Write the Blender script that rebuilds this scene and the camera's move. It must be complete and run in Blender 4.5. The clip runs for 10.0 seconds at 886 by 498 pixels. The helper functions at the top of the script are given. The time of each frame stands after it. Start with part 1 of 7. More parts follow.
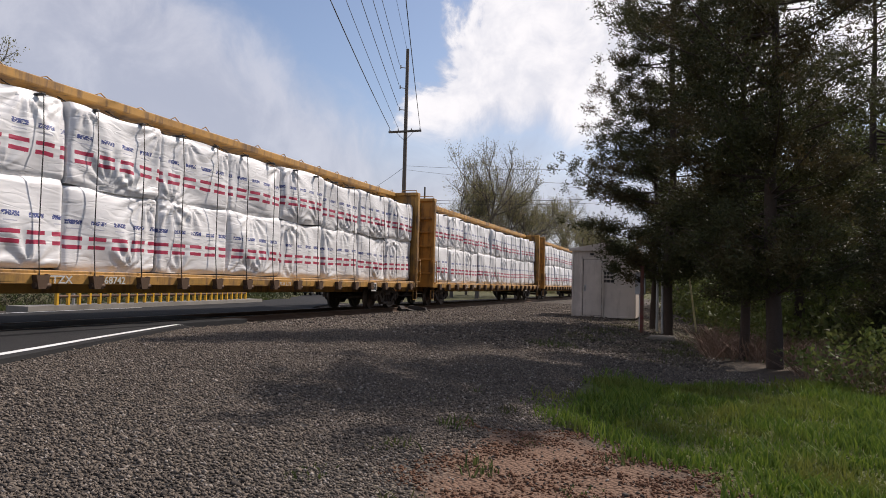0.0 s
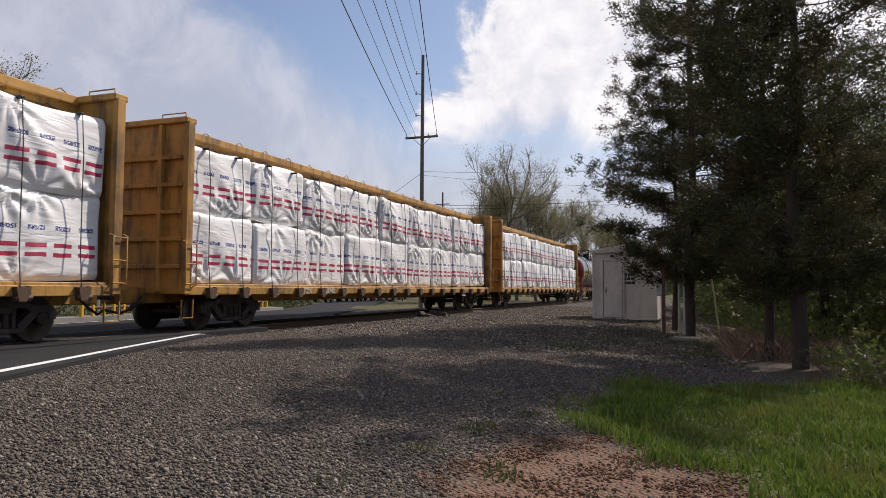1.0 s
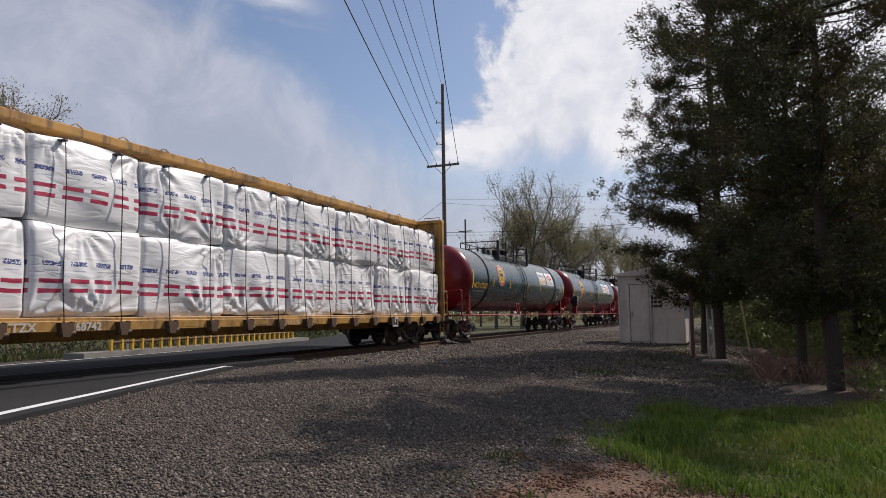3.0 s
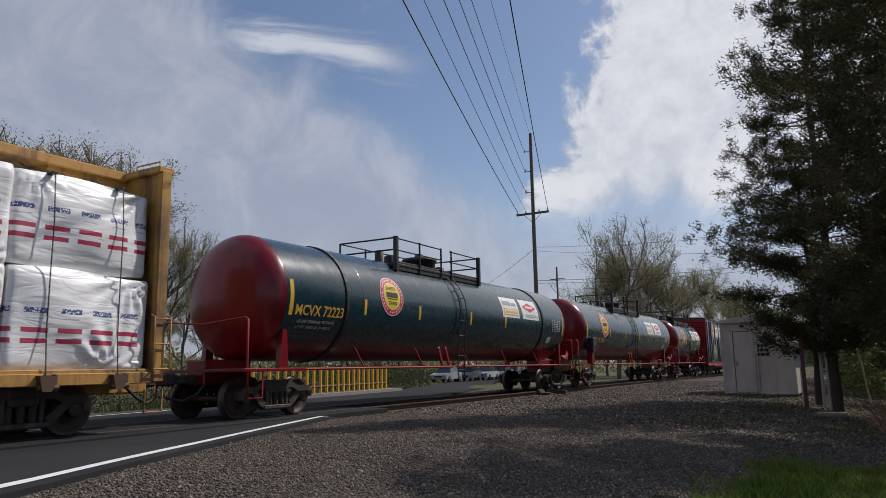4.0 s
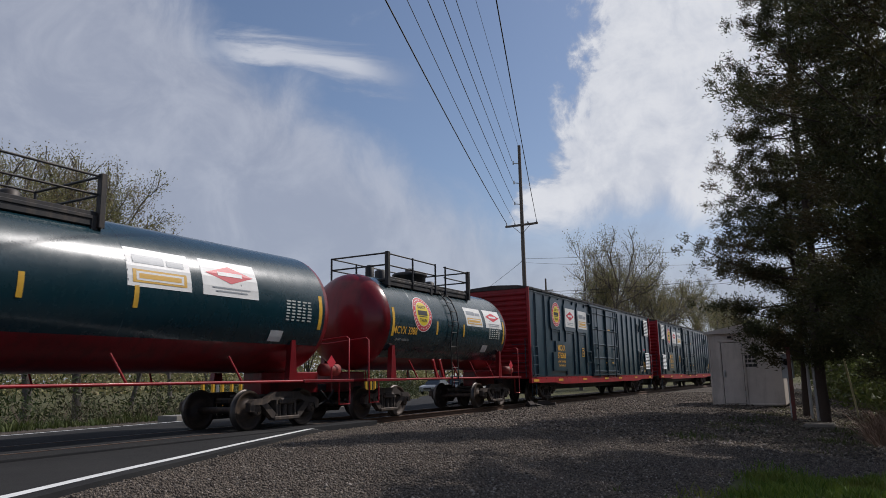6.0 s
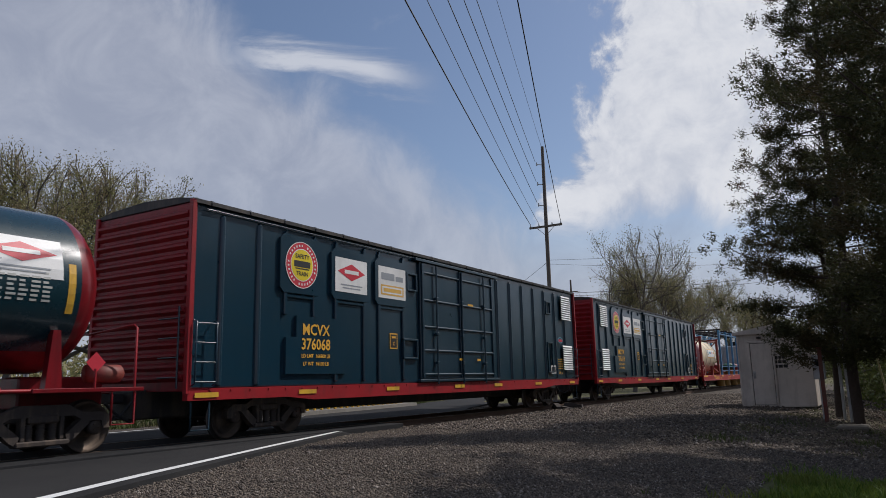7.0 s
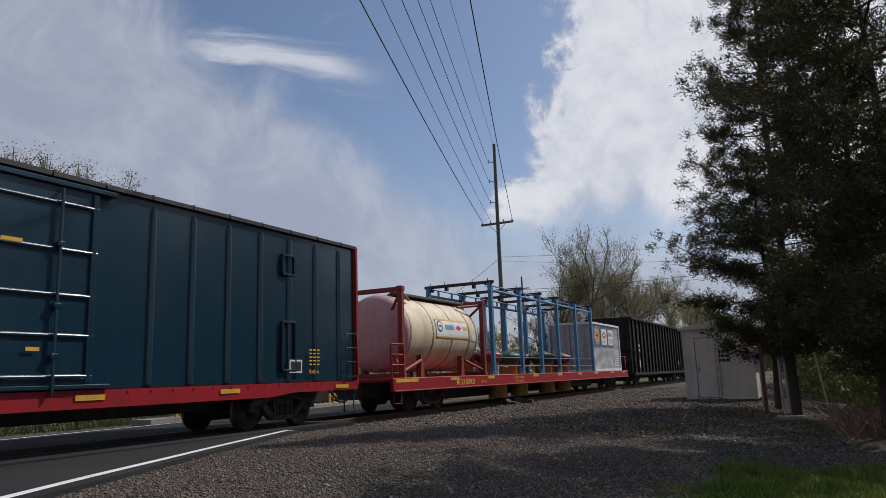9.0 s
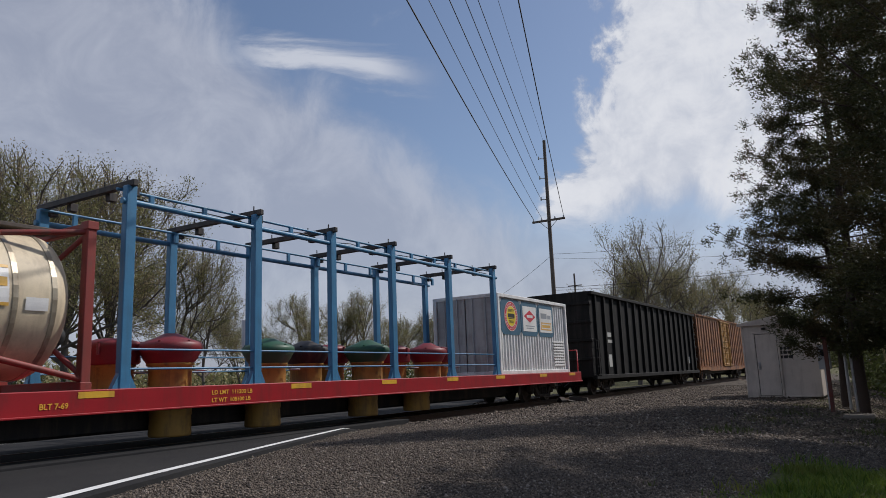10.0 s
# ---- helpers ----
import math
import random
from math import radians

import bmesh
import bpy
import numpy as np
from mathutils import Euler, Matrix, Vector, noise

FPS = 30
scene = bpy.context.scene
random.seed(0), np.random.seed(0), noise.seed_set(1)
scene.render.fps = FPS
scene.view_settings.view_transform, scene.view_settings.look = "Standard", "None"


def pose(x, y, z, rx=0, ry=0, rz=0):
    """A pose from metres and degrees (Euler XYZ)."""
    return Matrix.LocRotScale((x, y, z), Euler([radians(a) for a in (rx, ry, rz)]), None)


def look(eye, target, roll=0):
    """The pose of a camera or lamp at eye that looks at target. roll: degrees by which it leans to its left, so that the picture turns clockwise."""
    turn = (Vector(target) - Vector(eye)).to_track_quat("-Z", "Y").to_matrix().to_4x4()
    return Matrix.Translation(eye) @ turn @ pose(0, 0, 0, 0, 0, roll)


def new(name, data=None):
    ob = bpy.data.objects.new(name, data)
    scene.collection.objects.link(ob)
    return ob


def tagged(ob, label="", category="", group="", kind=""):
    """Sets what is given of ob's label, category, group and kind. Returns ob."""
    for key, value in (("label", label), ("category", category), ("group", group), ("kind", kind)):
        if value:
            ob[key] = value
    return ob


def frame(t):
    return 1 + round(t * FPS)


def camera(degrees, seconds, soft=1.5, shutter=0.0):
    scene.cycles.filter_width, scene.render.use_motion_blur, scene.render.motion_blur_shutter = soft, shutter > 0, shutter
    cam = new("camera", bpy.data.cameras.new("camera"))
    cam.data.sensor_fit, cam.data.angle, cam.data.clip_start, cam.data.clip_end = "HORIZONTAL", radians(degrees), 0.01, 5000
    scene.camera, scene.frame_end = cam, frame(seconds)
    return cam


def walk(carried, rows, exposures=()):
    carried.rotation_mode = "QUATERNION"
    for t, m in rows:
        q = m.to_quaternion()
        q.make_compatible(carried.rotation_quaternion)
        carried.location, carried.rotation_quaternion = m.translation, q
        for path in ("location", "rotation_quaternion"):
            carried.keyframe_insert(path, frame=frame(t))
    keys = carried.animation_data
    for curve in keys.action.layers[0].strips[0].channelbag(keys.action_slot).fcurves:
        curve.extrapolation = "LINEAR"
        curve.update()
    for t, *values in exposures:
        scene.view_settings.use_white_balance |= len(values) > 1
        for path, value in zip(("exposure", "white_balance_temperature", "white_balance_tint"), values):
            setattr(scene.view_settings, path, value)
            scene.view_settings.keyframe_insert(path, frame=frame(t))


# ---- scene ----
# World: rail top is z = 0, the track runs along +y at x = -TRACK, the eye stands at x = y = 0.
TRACK = 12.24
EYE = (0.0, 0.0, 1.0)
cam = camera(63.36, 10.0, soft=0.65, shutter=0.03)
EXPOSURES = [(0.0, 0.0, 6700, 16), (2.2, -0.05, 6700, 16), (3.5, -0.33, 6350, 14), (4.5, -0.46, 6290, 13), (10.0, -0.43, 6290, 13)]
PATH = [
    (0, 19.28, 2.78, -1.42),
    (0.5, 21.15, 2.46, -0.02),
    (1, 20.85, 3.15, -0.38),
    (1.5, 19.87, 2.82, -1.09),
    (2, 20.83, 3.75, 1.22),
    (2.2, 21.65, 3.59, 2.48),
    (3.3, 23.36, 6.93, -0.08),
    (3.5, 25.16, 8.27, 0.53),
    (4, 30.13, 9.37, 1),
    (4.5, 30.1, 10.17, 0.81),
    (5, 29.11, 10.69, 0.89),
    (5.5, 29.07, 10.22, 0.82),
    (5.7, 28.85, 10.21, 1.05),
    (6.8, 31.31, 10.54, 1.51),
    (7, 31.27, 10.51, 1.41),
    (7.5, 31.37, 10.66, 1.63),
    (8, 29.31, 10.7, 1.68),
    (8.5, 28.93, 10.59, 1.93),
    (9, 27.49, 10.14, 2.01),
    (9.5, 28.97, 10.13, 2.62),
    (10, 31.67, 10.17, 2.21),
]
walk(cam, [(t, pose(*EYE, 90 + pitch, roll, yaw)) for t, yaw, pitch, roll in PATH], exposures=EXPOSURES)

# ---------------------------------------------------------------- light
SUN_EL, SUN_AZ = 46.0, 32.0      # degrees above the horizon; from +y towards +x
sun = new("sun", bpy.data.lights.new("sun", "SUN"))
sun.data.energy, sun.data.angle, sun.data.color = 4.3, radians(0.55), (1.0, 0.95, 0.88)
sun_way = Vector((math.sin(radians(SUN_AZ)) * math.cos(radians(SUN_EL)), math.cos(radians(SUN_AZ)) * math.cos(radians(SUN_EL)), math.sin(radians(SUN_EL))))
sun.matrix_world = look(sun_way * 60, (0, 0, 0))


class Nodes:
    """Short hand for a node tree."""

    def __init__(self, tree):
        self.t = tree
        tree.nodes.clear()

    def n(self, kind, **sockets):
        node = self.t.nodes.new(kind)
        for k, v in sockets.items():
            if k.startswith("_"):
                if k == "_op":
                    node.operation = v
                elif k == "_blend":
                    node.blend_type = v
                elif k == "_type":
                    node.data_type = v
                continue
            self.put(node, k.replace("__", " "), v)
        return node

    def put(self, node, key, v):
        sock = node.inputs[int(key[1:])] if key[0] == "i" and key[1:].isdigit() else node.inputs[key]
        if isinstance(v, bpy.types.NodeSocket):
            self.t.links.new(v, sock)
        else:
            sock.default_value = v

    def math(self, op, a, b=0.0, c=None):
        node = self.n("ShaderNodeMath", _op=op, i0=a, i1=b)
        if c is not None:
            self.put(node, "i2", c)
        return node.outputs[0]

    def mix(self, fac, a, b, blend="MIX"):
        node = self.t.nodes.new("ShaderNodeMix")
        node.data_type, node.blend_type = "RGBA", blend
        for sock, v in ((node.inputs[0], fac), (node.inputs[6], a), (node.inputs[7], b)):
            if isinstance(v, bpy.types.NodeSocket):
                self.t.links.new(v, sock)
            else:
                sock.default_value = (*v, 1.0) if isinstance(v, tuple) and len(v) == 3 else v
        return node.outputs[2]

    def ramp(self, v, lo, hi):
        node = self.t.nodes.new("ShaderNodeMapRange")
        node.interpolation_type = "SMOOTHSTEP"
        self.put(node, "Value", v)
        node.inputs["From Min"].default_value, node.inputs["From Max"].default_value = lo, hi
        return node.outputs[0]

    def noise(self, vec, scale, detail=4.0, rough=0.55, distort=0.0):
        node = self.n("ShaderNodeTexNoise", Scale=scale, Detail=detail, Roughness=rough, Distortion=distort)
        if vec is not None:
            self.put(node, "Vector", vec)
        return node.outputs[0]

    def coords(self):
        return self.n("ShaderNodeTexCoord").outputs["Object"]


# sky: clear-air model with banks of broken cloud
world = bpy.data.worlds.new("sky")
scene.world = world
world.use_nodes = True
W = Nodes(world.node_tree)
sky = W.t.nodes.new("ShaderNodeTexSky")
sky.sky_type, sky.sun_disc = "NISHITA", False
sky.sun_elevation, sky.sun_rotation = radians(SUN_EL), radians(SUN_AZ)
sky.air_density, sky.dust_density, sky.ozone_density = 1.0, 1.2, 1.6
way = W.n("ShaderNodeTexCoord").outputs["Generated"]
sep = W.n("ShaderNodeSeparateXYZ", Vector=way)
deg = 57.29578
az = W.math("MULTIPLY", W.math("ARCTAN2", W.math("MULTIPLY", sep.outputs[0], -1.0), sep.outputs[1]), deg)      # degrees to the left of +y
el = W.math("MULTIPLY", W.math("ARCSINE", sep.outputs[2]), deg)
up = W.math("MAXIMUM", sep.outputs[2], 0.02)
px = W.math("DIVIDE", sep.outputs[0], W.math("ADD", up, 0.12))
py = W.math("DIVIDE", sep.outputs[1], W.math("ADD", up, 0.12))
flat = W.n("ShaderNodeCombineXYZ", X=px, Y=py, Z=0.0).outputs[0]
big = W.noise(flat, 0.9, 3.0, 0.5, 0.3)
fine = W.noise(way, 9.0, 8.0, 0.62, 0.5)
puff = W.noise(way, 26.0, 6.0, 0.6, 0.4)
# a bright heaped bank over the trees, a smooth veil on the other side, pale haze low down
def lifted(v, gain):
    return W.math("MULTIPLY", W.math("SUBTRACT", v, 0.5), gain)


edge = W.math("ADD", W.math("SUBTRACT", W.math("ADD", W.math("MULTIPLY", W.math("SUBTRACT", 22.0, el), 0.42), 19.0), az), W.math("ADD", lifted(fine, 13.0), lifted(puff, 4.0)))
right_bank = W.math("MULTIPLY", W.ramp(edge, -0.7, 1.7), W.ramp(W.math("ADD", el, lifted(fine, 7.0)), 10.0, 14.0))
right_bank = W.math("MULTIPLY", right_bank, W.ramp(W.math("ADD", az, lifted(fine, 40.0)), -75.0, -45.0))
slope = W.math("SUBTRACT", W.math("ADD", 12.0, W.math("MULTIPLY", W.math("SUBTRACT", az, 25.0), 0.66)), el)
left_veil = W.ramp(W.math("ADD", slope, lifted(fine, 11.0)), -3.0, 5.0)
low_veil = W.math("SUBTRACT", 1.0, W.ramp(W.math("ADD", el, lifted(fine, 5.0)), 6.0, 15.0))
wisp_band = W.math("MULTIPLY", W.ramp(az, 30.0, 37.0), W.math("SUBTRACT", 1.0, W.ramp(az, 44.0, 52.0)))
stretched = W.n("ShaderNodeCombineXYZ", X=W.math("MULTIPLY", az, 0.09), Y=W.math("MULTIPLY", el, 0.45), Z=3.0).outputs[0]
streak_noise = W.noise(stretched, 1.0, 6.0, 0.6, 0.4)
wisp_y = W.math("ABSOLUTE", W.math("SUBTRACT", W.math("ADD", el, W.math("ADD", lifted(streak_noise, 5.0), W.math("MULTIPLY", W.math("SUBTRACT", az, 36.0), -0.12))), 24.0))
wisps = W.math("MULTIPLY", wisp_band, W.math("SUBTRACT", 1.0, W.ramp(wisp_y, 0.1, 1.9)))
puffs = W.ramp(W.math("ADD", W.math("MULTIPLY", big, 0.5), W.math("MULTIPLY", fine, 0.5)), 0.55, 0.66)
cover = W.math("MAXIMUM", right_bank, W.math("MULTIPLY", left_veil, 0.78))
cover = W.math("MAXIMUM", cover, W.math("MULTIPLY", low_veil, 0.80))
cover = W.math("MAXIMUM", cover, W.math("MULTIPLY", wisps, 0.75))
cover = W.math("MAXIMUM", cover, W.math("MULTIPLY", puffs, 0.35))
shade = W.ramp(W.math("ADD", W.math("MULTIPLY", fine, 0.6), W.math("MULTIPLY", puff, 0.4)), 0.32, 0.60)
white = W.mix(shade, (0.69, 0.73, 0.80), (0.92, 0.94, 0.96))
veil = W.mix(W.ramp(fine, 0.35, 0.7), (0.45, 0.485, 0.575), (0.61, 0.64, 0.71))
veil = W.mix(wisps, veil, (0.85, 0.87, 0.9))
veil = W.mix(right_bank, veil, white)
blue = W.n("ShaderNodeVectorMath", _op="SCALE", i0=sky.outputs[0])
blue.inputs["Scale"].default_value = 0.125
cloud = W.n("ShaderNodeVectorMath", _op="SCALE", i0=veil)
cloud.inputs["Scale"].default_value = 1.06
both = W.mix(cover, blue.outputs[0], cloud.outputs[0])
back = W.n("ShaderNodeBackground", Color=both, Strength=1.0)
W.t.links.new(back.outputs[0], W.n("ShaderNodeOutputWorld").inputs[0])


# ---------------------------------------------------------------- mesh helpers
class Geo:
    """Gathers vertices and faces; part() makes one mesh of it."""

    def __init__(self):
        self.v, self.f, self.s, self.m = [], [], [], []

    def add(self, verts, faces, smooth=False, slot=0):
        o = len(self.v)
        self.v.extend(tuple(p) for p in verts)
        self.f.extend(tuple(i + o for i in f) for f in faces)
        self.s.extend([smooth] * len(faces))
        self.m.extend([slot] * len(faces))
        return self

    def box(self, lo, hi, c=0.0, m=None, slot=0):
        """A box between two corners, with chamfered edges of width c."""
        (x0, y0, z0), (x1, y1, z1) = lo, hi
        if c <= 0:
            v = [(x, y, z) for x in (x0, x1) for y in (y0, y1) for z in (z0, z1)]
            f = [(0, 1, 3, 2), (4, 6, 7, 5), (0, 4, 5, 1), (2, 3, 7, 6), (0, 2, 6, 4), (1, 5, 7, 3)]
        else:
            c = min(c, 0.45 * min(x1 - x0, y1 - y0, z1 - z0))
            v, idx = [], {}
            for ix, x in enumerate((x0, x1)):
                for iy, y in enumerate((y0, y1)):
                    for iz, z in enumerate((z0, z1)):
                        sx, sy, sz = c * (1 - 2 * ix), c * (1 - 2 * iy), c * (1 - 2 * iz)
                        for k, p in enumerate(((x, y + sy, z + sz), (x + sx, y, z + sz), (x + sx, y + sy, z))):
                            idx[ix, iy, iz, k] = len(v)
                            v.append(p)
            f = []
            for i in (0, 1):
                f.append([idx[i, a, b, 0] for a, b in ((0, 0), (0, 1), (1, 1), (1, 0))])
                f.append([idx[a, i, b, 1] for a, b in ((0, 0), (1, 0), (1, 1), (0, 1))])
                f.append([idx[a, b, i, 2] for a, b in ((0, 0), (0, 1), (1, 1), (1, 0))])
            for a in (0, 1):
                for b in (0, 1):
                    f.append([idx[a, b, 0, 0], idx[a, b, 1, 0], idx[a, b, 1, 1], idx[a, b, 0, 1]])
                    f.append([idx[a, 0, b, 0], idx[a, 1, b, 0], idx[a, 1, b, 2], idx[a, 0, b, 2]])
                    f.append([idx[0, a, b, 1], idx[1, a, b, 1], idx[1, a, b, 2], idx[0, a, b, 2]])
                    for d in (0, 1):
                        f.append([idx[a, b, d, 0], idx[a, b, d, 1], idx[a, b, d, 2]])
        if m is not None:
            v = [m @ Vector(p) for p in v]
        return self.add(v, f, slot=slot)

    def rod(self, pts, r, n=6, closed=False, slot=0, taper=None):
        """A round bar along points."""
        pts = [Vector(p) for p in pts]
        rings, last = [], None
        for i, p in enumerate(pts):
            a, b = pts[max(i - 1, 0)], pts[min(i + 1, len(pts) - 1)]
            d = (b - a).normalized()
            if last is None:
                u = d.orthogonal().normalized()
            else:
                u = (last - d * last.dot(d)).normalized()
            last = u
            w = d.cross(u)
            rr = r if taper is None else r + (taper - r) * i / max(len(pts) - 1, 1)
            rings.append([p + (u * math.cos(q) + w * math.sin(q)) * rr for q in (2 * math.pi * k / n for k in range(n))])
        v = [p for ring in rings for p in ring]
        f = [(i * n + k, i * n + (k + 1) % n, (i + 1) * n + (k + 1) % n, (i + 1) * n + k) for i in range(len(pts) - 1) for k in range(n)]
        self.add(v, f, True, slot)
        o = len(v)
        return self.add(rings[0], [tuple(range(n))[::-1]], False, slot).add(rings[-1], [tuple(range(n))], False, slot)

    def turned(self, profile, origin, axis="y", n=32, a0=0.0, a1=2 * math.pi, slot=0, smooth=True):
        """A profile of (along, radius) turned about an axis through origin. Angle 0 is +x (or +y for a z axis)."""
        full = abs(a1 - a0 - 2 * math.pi) < 1e-6
        k = n if full else n + 1
        v = []
        for s, r in profile:
            for i in range(k):
                q = a0 + (a1 - a0) * i / n
                c, d = r * math.cos(q), r * math.sin(q)
                p = {"y": (c, s, d), "x": (s, c, d), "z": (c, d, s)}[axis]
                v.append((p[0] + origin[0], p[1] + origin[1], p[2] + origin[2]))
        f = [(j * k + i, j * k + (i + 1) % k, (j + 1) * k + (i + 1) % k, (j + 1) * k + i) for j in range(len(profile) - 1) for i in range(n)]
        return self.add(v, f, smooth, slot)

    def slab(self, outline, x0, x1, slot=0):
        """An outline in (y, z), made solid between x0 and x1."""
        n = len(outline)
        v = [(x0, y, z) for y, z in outline] + [(x1, y, z) for y, z in outline]
        f = [tuple(range(n)), tuple(range(2 * n - 1, n - 1, -1))] + [(i, i + n, (i + 1) % n + n, (i + 1) % n) for i in range(n)]
        return self.add(v, f, slot=slot)

    def mesh(self, name, mats):
        me = bpy.data.meshes.new(name)
        me.from_pydata(self.v, [], self.f)
        for mat in mats if isinstance(mats, (list, tuple)) else [mats]:
            me.materials.append(mat)
        me.polygons.foreach_set("use_smooth", self.s)
        me.polygons.foreach_set("material_index", self.m)
        bm = bmesh.new()
        bm.from_mesh(me)
        bmesh.ops.recalc_face_normals(bm, faces=bm.faces)
        bm.to_mesh(me)
        bm.free()
        me.update()
        return me


def part(name, geo, material, parent=None, label=""):
    """Links a Geo (or a finished mesh) as one mesh object under a thing or part."""
    me = geo.mesh(name, material) if isinstance(geo, Geo) else geo
    ob = new(name, me)
    if parent is not None:
        ob.parent = parent
    return tagged(ob, label)


def empty(name, m, label, category, group="", kind=""):
    ob = new(name)
    ob.matrix_basis = m
    ob.empty_display_size = 0.2
    return tagged(ob, label, category, group, kind)


# ---------------------------------------------------------------- materials
def surface(name, base, rough=0.6, metal=0.0, second=None, amount=0.5, scale=1.5, grain=40.0, bump=0.15, dirt=None, dirty=0.35, spec=0.5, coat=0.0, depth=0.01):
    """A painted, mineral or wooden surface: base broken by a second colour, dirt patches, and fine relief."""
    mat = bpy.data.materials.new(name)
    mat.use_nodes = True
    N = Nodes(mat.node_tree)
    co = N.coords()
    large, small = N.noise(co, scale, 5.0, 0.6), N.noise(co, grain, 4.0, 0.6)
    col = N.mix(N.math("MULTIPLY", N.ramp(large, 0.35, 0.68), amount), base, second or tuple(c * 0.72 for c in base))
    col = N.mix(N.math("MULTIPLY", N.ramp(small, 0.4, 0.75), 0.25), col, tuple(c * 0.7 for c in base))
    if dirt:
        streak = N.n("ShaderNodeMapping", Vector=co)
        streak.inputs["Scale"].default_value = (3.0, 3.0, 0.35)
        d = N.ramp(N.math("MULTIPLY", N.noise(streak.outputs[0], 1.6, 6.0, 0.65), N.math("ADD", large, 0.55)), 0.45, 0.72)
        col = N.mix(N.math("MULTIPLY", d, dirty), col, dirt)
    bs = N.n("ShaderNodeBsdfPrincipled", Base__Color=col, Metallic=metal)
    N.put(bs, "Roughness", N.math("ADD", rough - 0.08, N.math("MULTIPLY", small, 0.16)))
    bs.inputs["Specular IOR Level"].default_value = spec
    bs.inputs["Coat Weight"].default_value = coat
    bs.inputs["Coat Roughness"].default_value = 0.12
    bp = N.n("ShaderNodeBump", Strength=bump, Distance=depth, Height=N.math("ADD", small, N.math("MULTIPLY", large, 0.6)))
    N.put(bs, "Normal", bp.outputs[0])
    N.t.links.new(bs.outputs[0], N.n("ShaderNodeOutputMaterial").inputs[0])
    return mat


def glass(name, tint=(0.02, 0.025, 0.03)):
    mat = bpy.data.materials.new(name)
    mat.use_nodes = True
    N = Nodes(mat.node_tree)
    bs = N.n("ShaderNodeBsdfPrincipled", Base__Color=(*tint, 1), Roughness=0.06)
    N.t.links.new(bs.outputs[0], N.n("ShaderNodeOutputMaterial").inputs[0])
    return mat


BLACK_IRON = surface("black_iron", (0.022, 0.021, 0.022), 0.55, 0.2, dirt=(0.10, 0.075, 0.055), dirty=0.5)
WINCH_IRON = surface("worn_brown_iron", (0.11, 0.062, 0.034), 0.7, 0.2, dirt=(0.05, 0.035, 0.026), dirty=0.7, scale=4.0)
BOGIE_IRON = surface("bogie_iron", (0.050, 0.038, 0.032), 0.75, 0.2, dirt=(0.14, 0.10, 0.07), dirty=0.7, scale=4.0)
WHEEL_STEEL = surface("wheel_steel", (0.060, 0.045, 0.038), 0.6, 0.5, dirt=(0.13, 0.09, 0.06), dirty=0.7)
TREAD_STEEL = surface("tread_steel", (0.13, 0.115, 0.105), 0.5, 0.8)
YELLOW_CAR = surface("yellow_car_paint", (0.47, 0.245, 0.050), 0.6, second=(0.31, 0.16, 0.042), amount=0.7, dirt=(0.085, 0.05, 0.028), dirty=0.75, scale=1.6)
YELLOW_SAFETY = surface("yellow_safety_paint", (0.75, 0.42, 0.03), 0.5, dirt=(0.2, 0.12, 0.05), dirty=0.3)
GREEN_TANK = surface("dark_green_tank_paint", (0.004, 0.030, 0.042), 0.27, dirt=(0.012, 0.034, 0.042), dirty=0.3, bump=0.06, depth=0.014, grain=3.0, coat=0.35, spec=0.5, scale=0.7)
BLUE_BOX = surface("dark_teal_boxcar_paint", (0.003, 0.029, 0.050), 0.31, dirt=(0.010, 0.034, 0.050), dirty=0.4, bump=0.14, depth=0.020, grain=2.6, coat=0.4, scale=0.9)
RED_TANK = surface("deep_red_paint", (0.20, 0.009, 0.014), 0.30, second=(0.14, 0.007, 0.011), dirt=(0.05, 0.008, 0.009), dirty=0.5, bump=0.03, coat=0.2, spec=0.35, scale=0.9)
# deep red with its colour lifted, as the end walls stand in shade
RED_END = surface("brightened_red_end_paint", (0.26, 0.012, 0.018), 0.45, second=(0.18, 0.010, 0.014), dirt=(0.09, 0.014, 0.014), dirty=0.5, bump=0.05, spec=0.35, scale=0.9)
RED_SILL = surface("bright_red_paint", (0.33, 0.011, 0.017), 0.48, dirt=(0.14, 0.02, 0.018), dirty=0.4, bump=0.08, spec=0.35, coat=0.1)
RED_RUSTY = surface("rusty_red_paint", (0.25, 0.032, 0.024), 0.6, dirt=(0.13, 0.06, 0.04), dirty=0.6)
POST_RED = surface("flaking_red_post_paint", (0.16, 0.035, 0.028), 0.8, second=(0.10, 0.065, 0.045), amount=0.9, scale=3.0, dirt=(0.09, 0.06, 0.045), dirty=0.7)
WHITE_PAINT = surface("white_paint", (0.78, 0.78, 0.76), 0.5, dirt=(0.45, 0.42, 0.38), dirty=0.3)
WHITE_SIGN = surface("white_sign_film", (0.80, 0.79, 0.76), 0.45, dirt=(0.6, 0.56, 0.5), dirty=0.2, bump=0.02)
RED_SIGN = surface("red_sign_film", (0.60, 0.03, 0.05), 0.45, bump=0.02)
YELLOW_SIGN = surface("yellow_sign_film", (0.82, 0.62, 0.02), 0.45, bump=0.02)
GOLD_SIGN = surface("gold_sign_film", (0.72, 0.42, 0.08), 0.45, bump=0.02)
GREY_SIGN = surface("grey_sign_film", (0.32, 0.34, 0.36), 0.45, bump=0.02)
BLACK_SIGN = surface("black_sign_film", (0.02, 0.02, 0.02), 0.5, bump=0.02)
GREEN_SIGN = surface("light_blue_sign_film", (0.12, 0.32, 0.42), 0.45, bump=0.02)
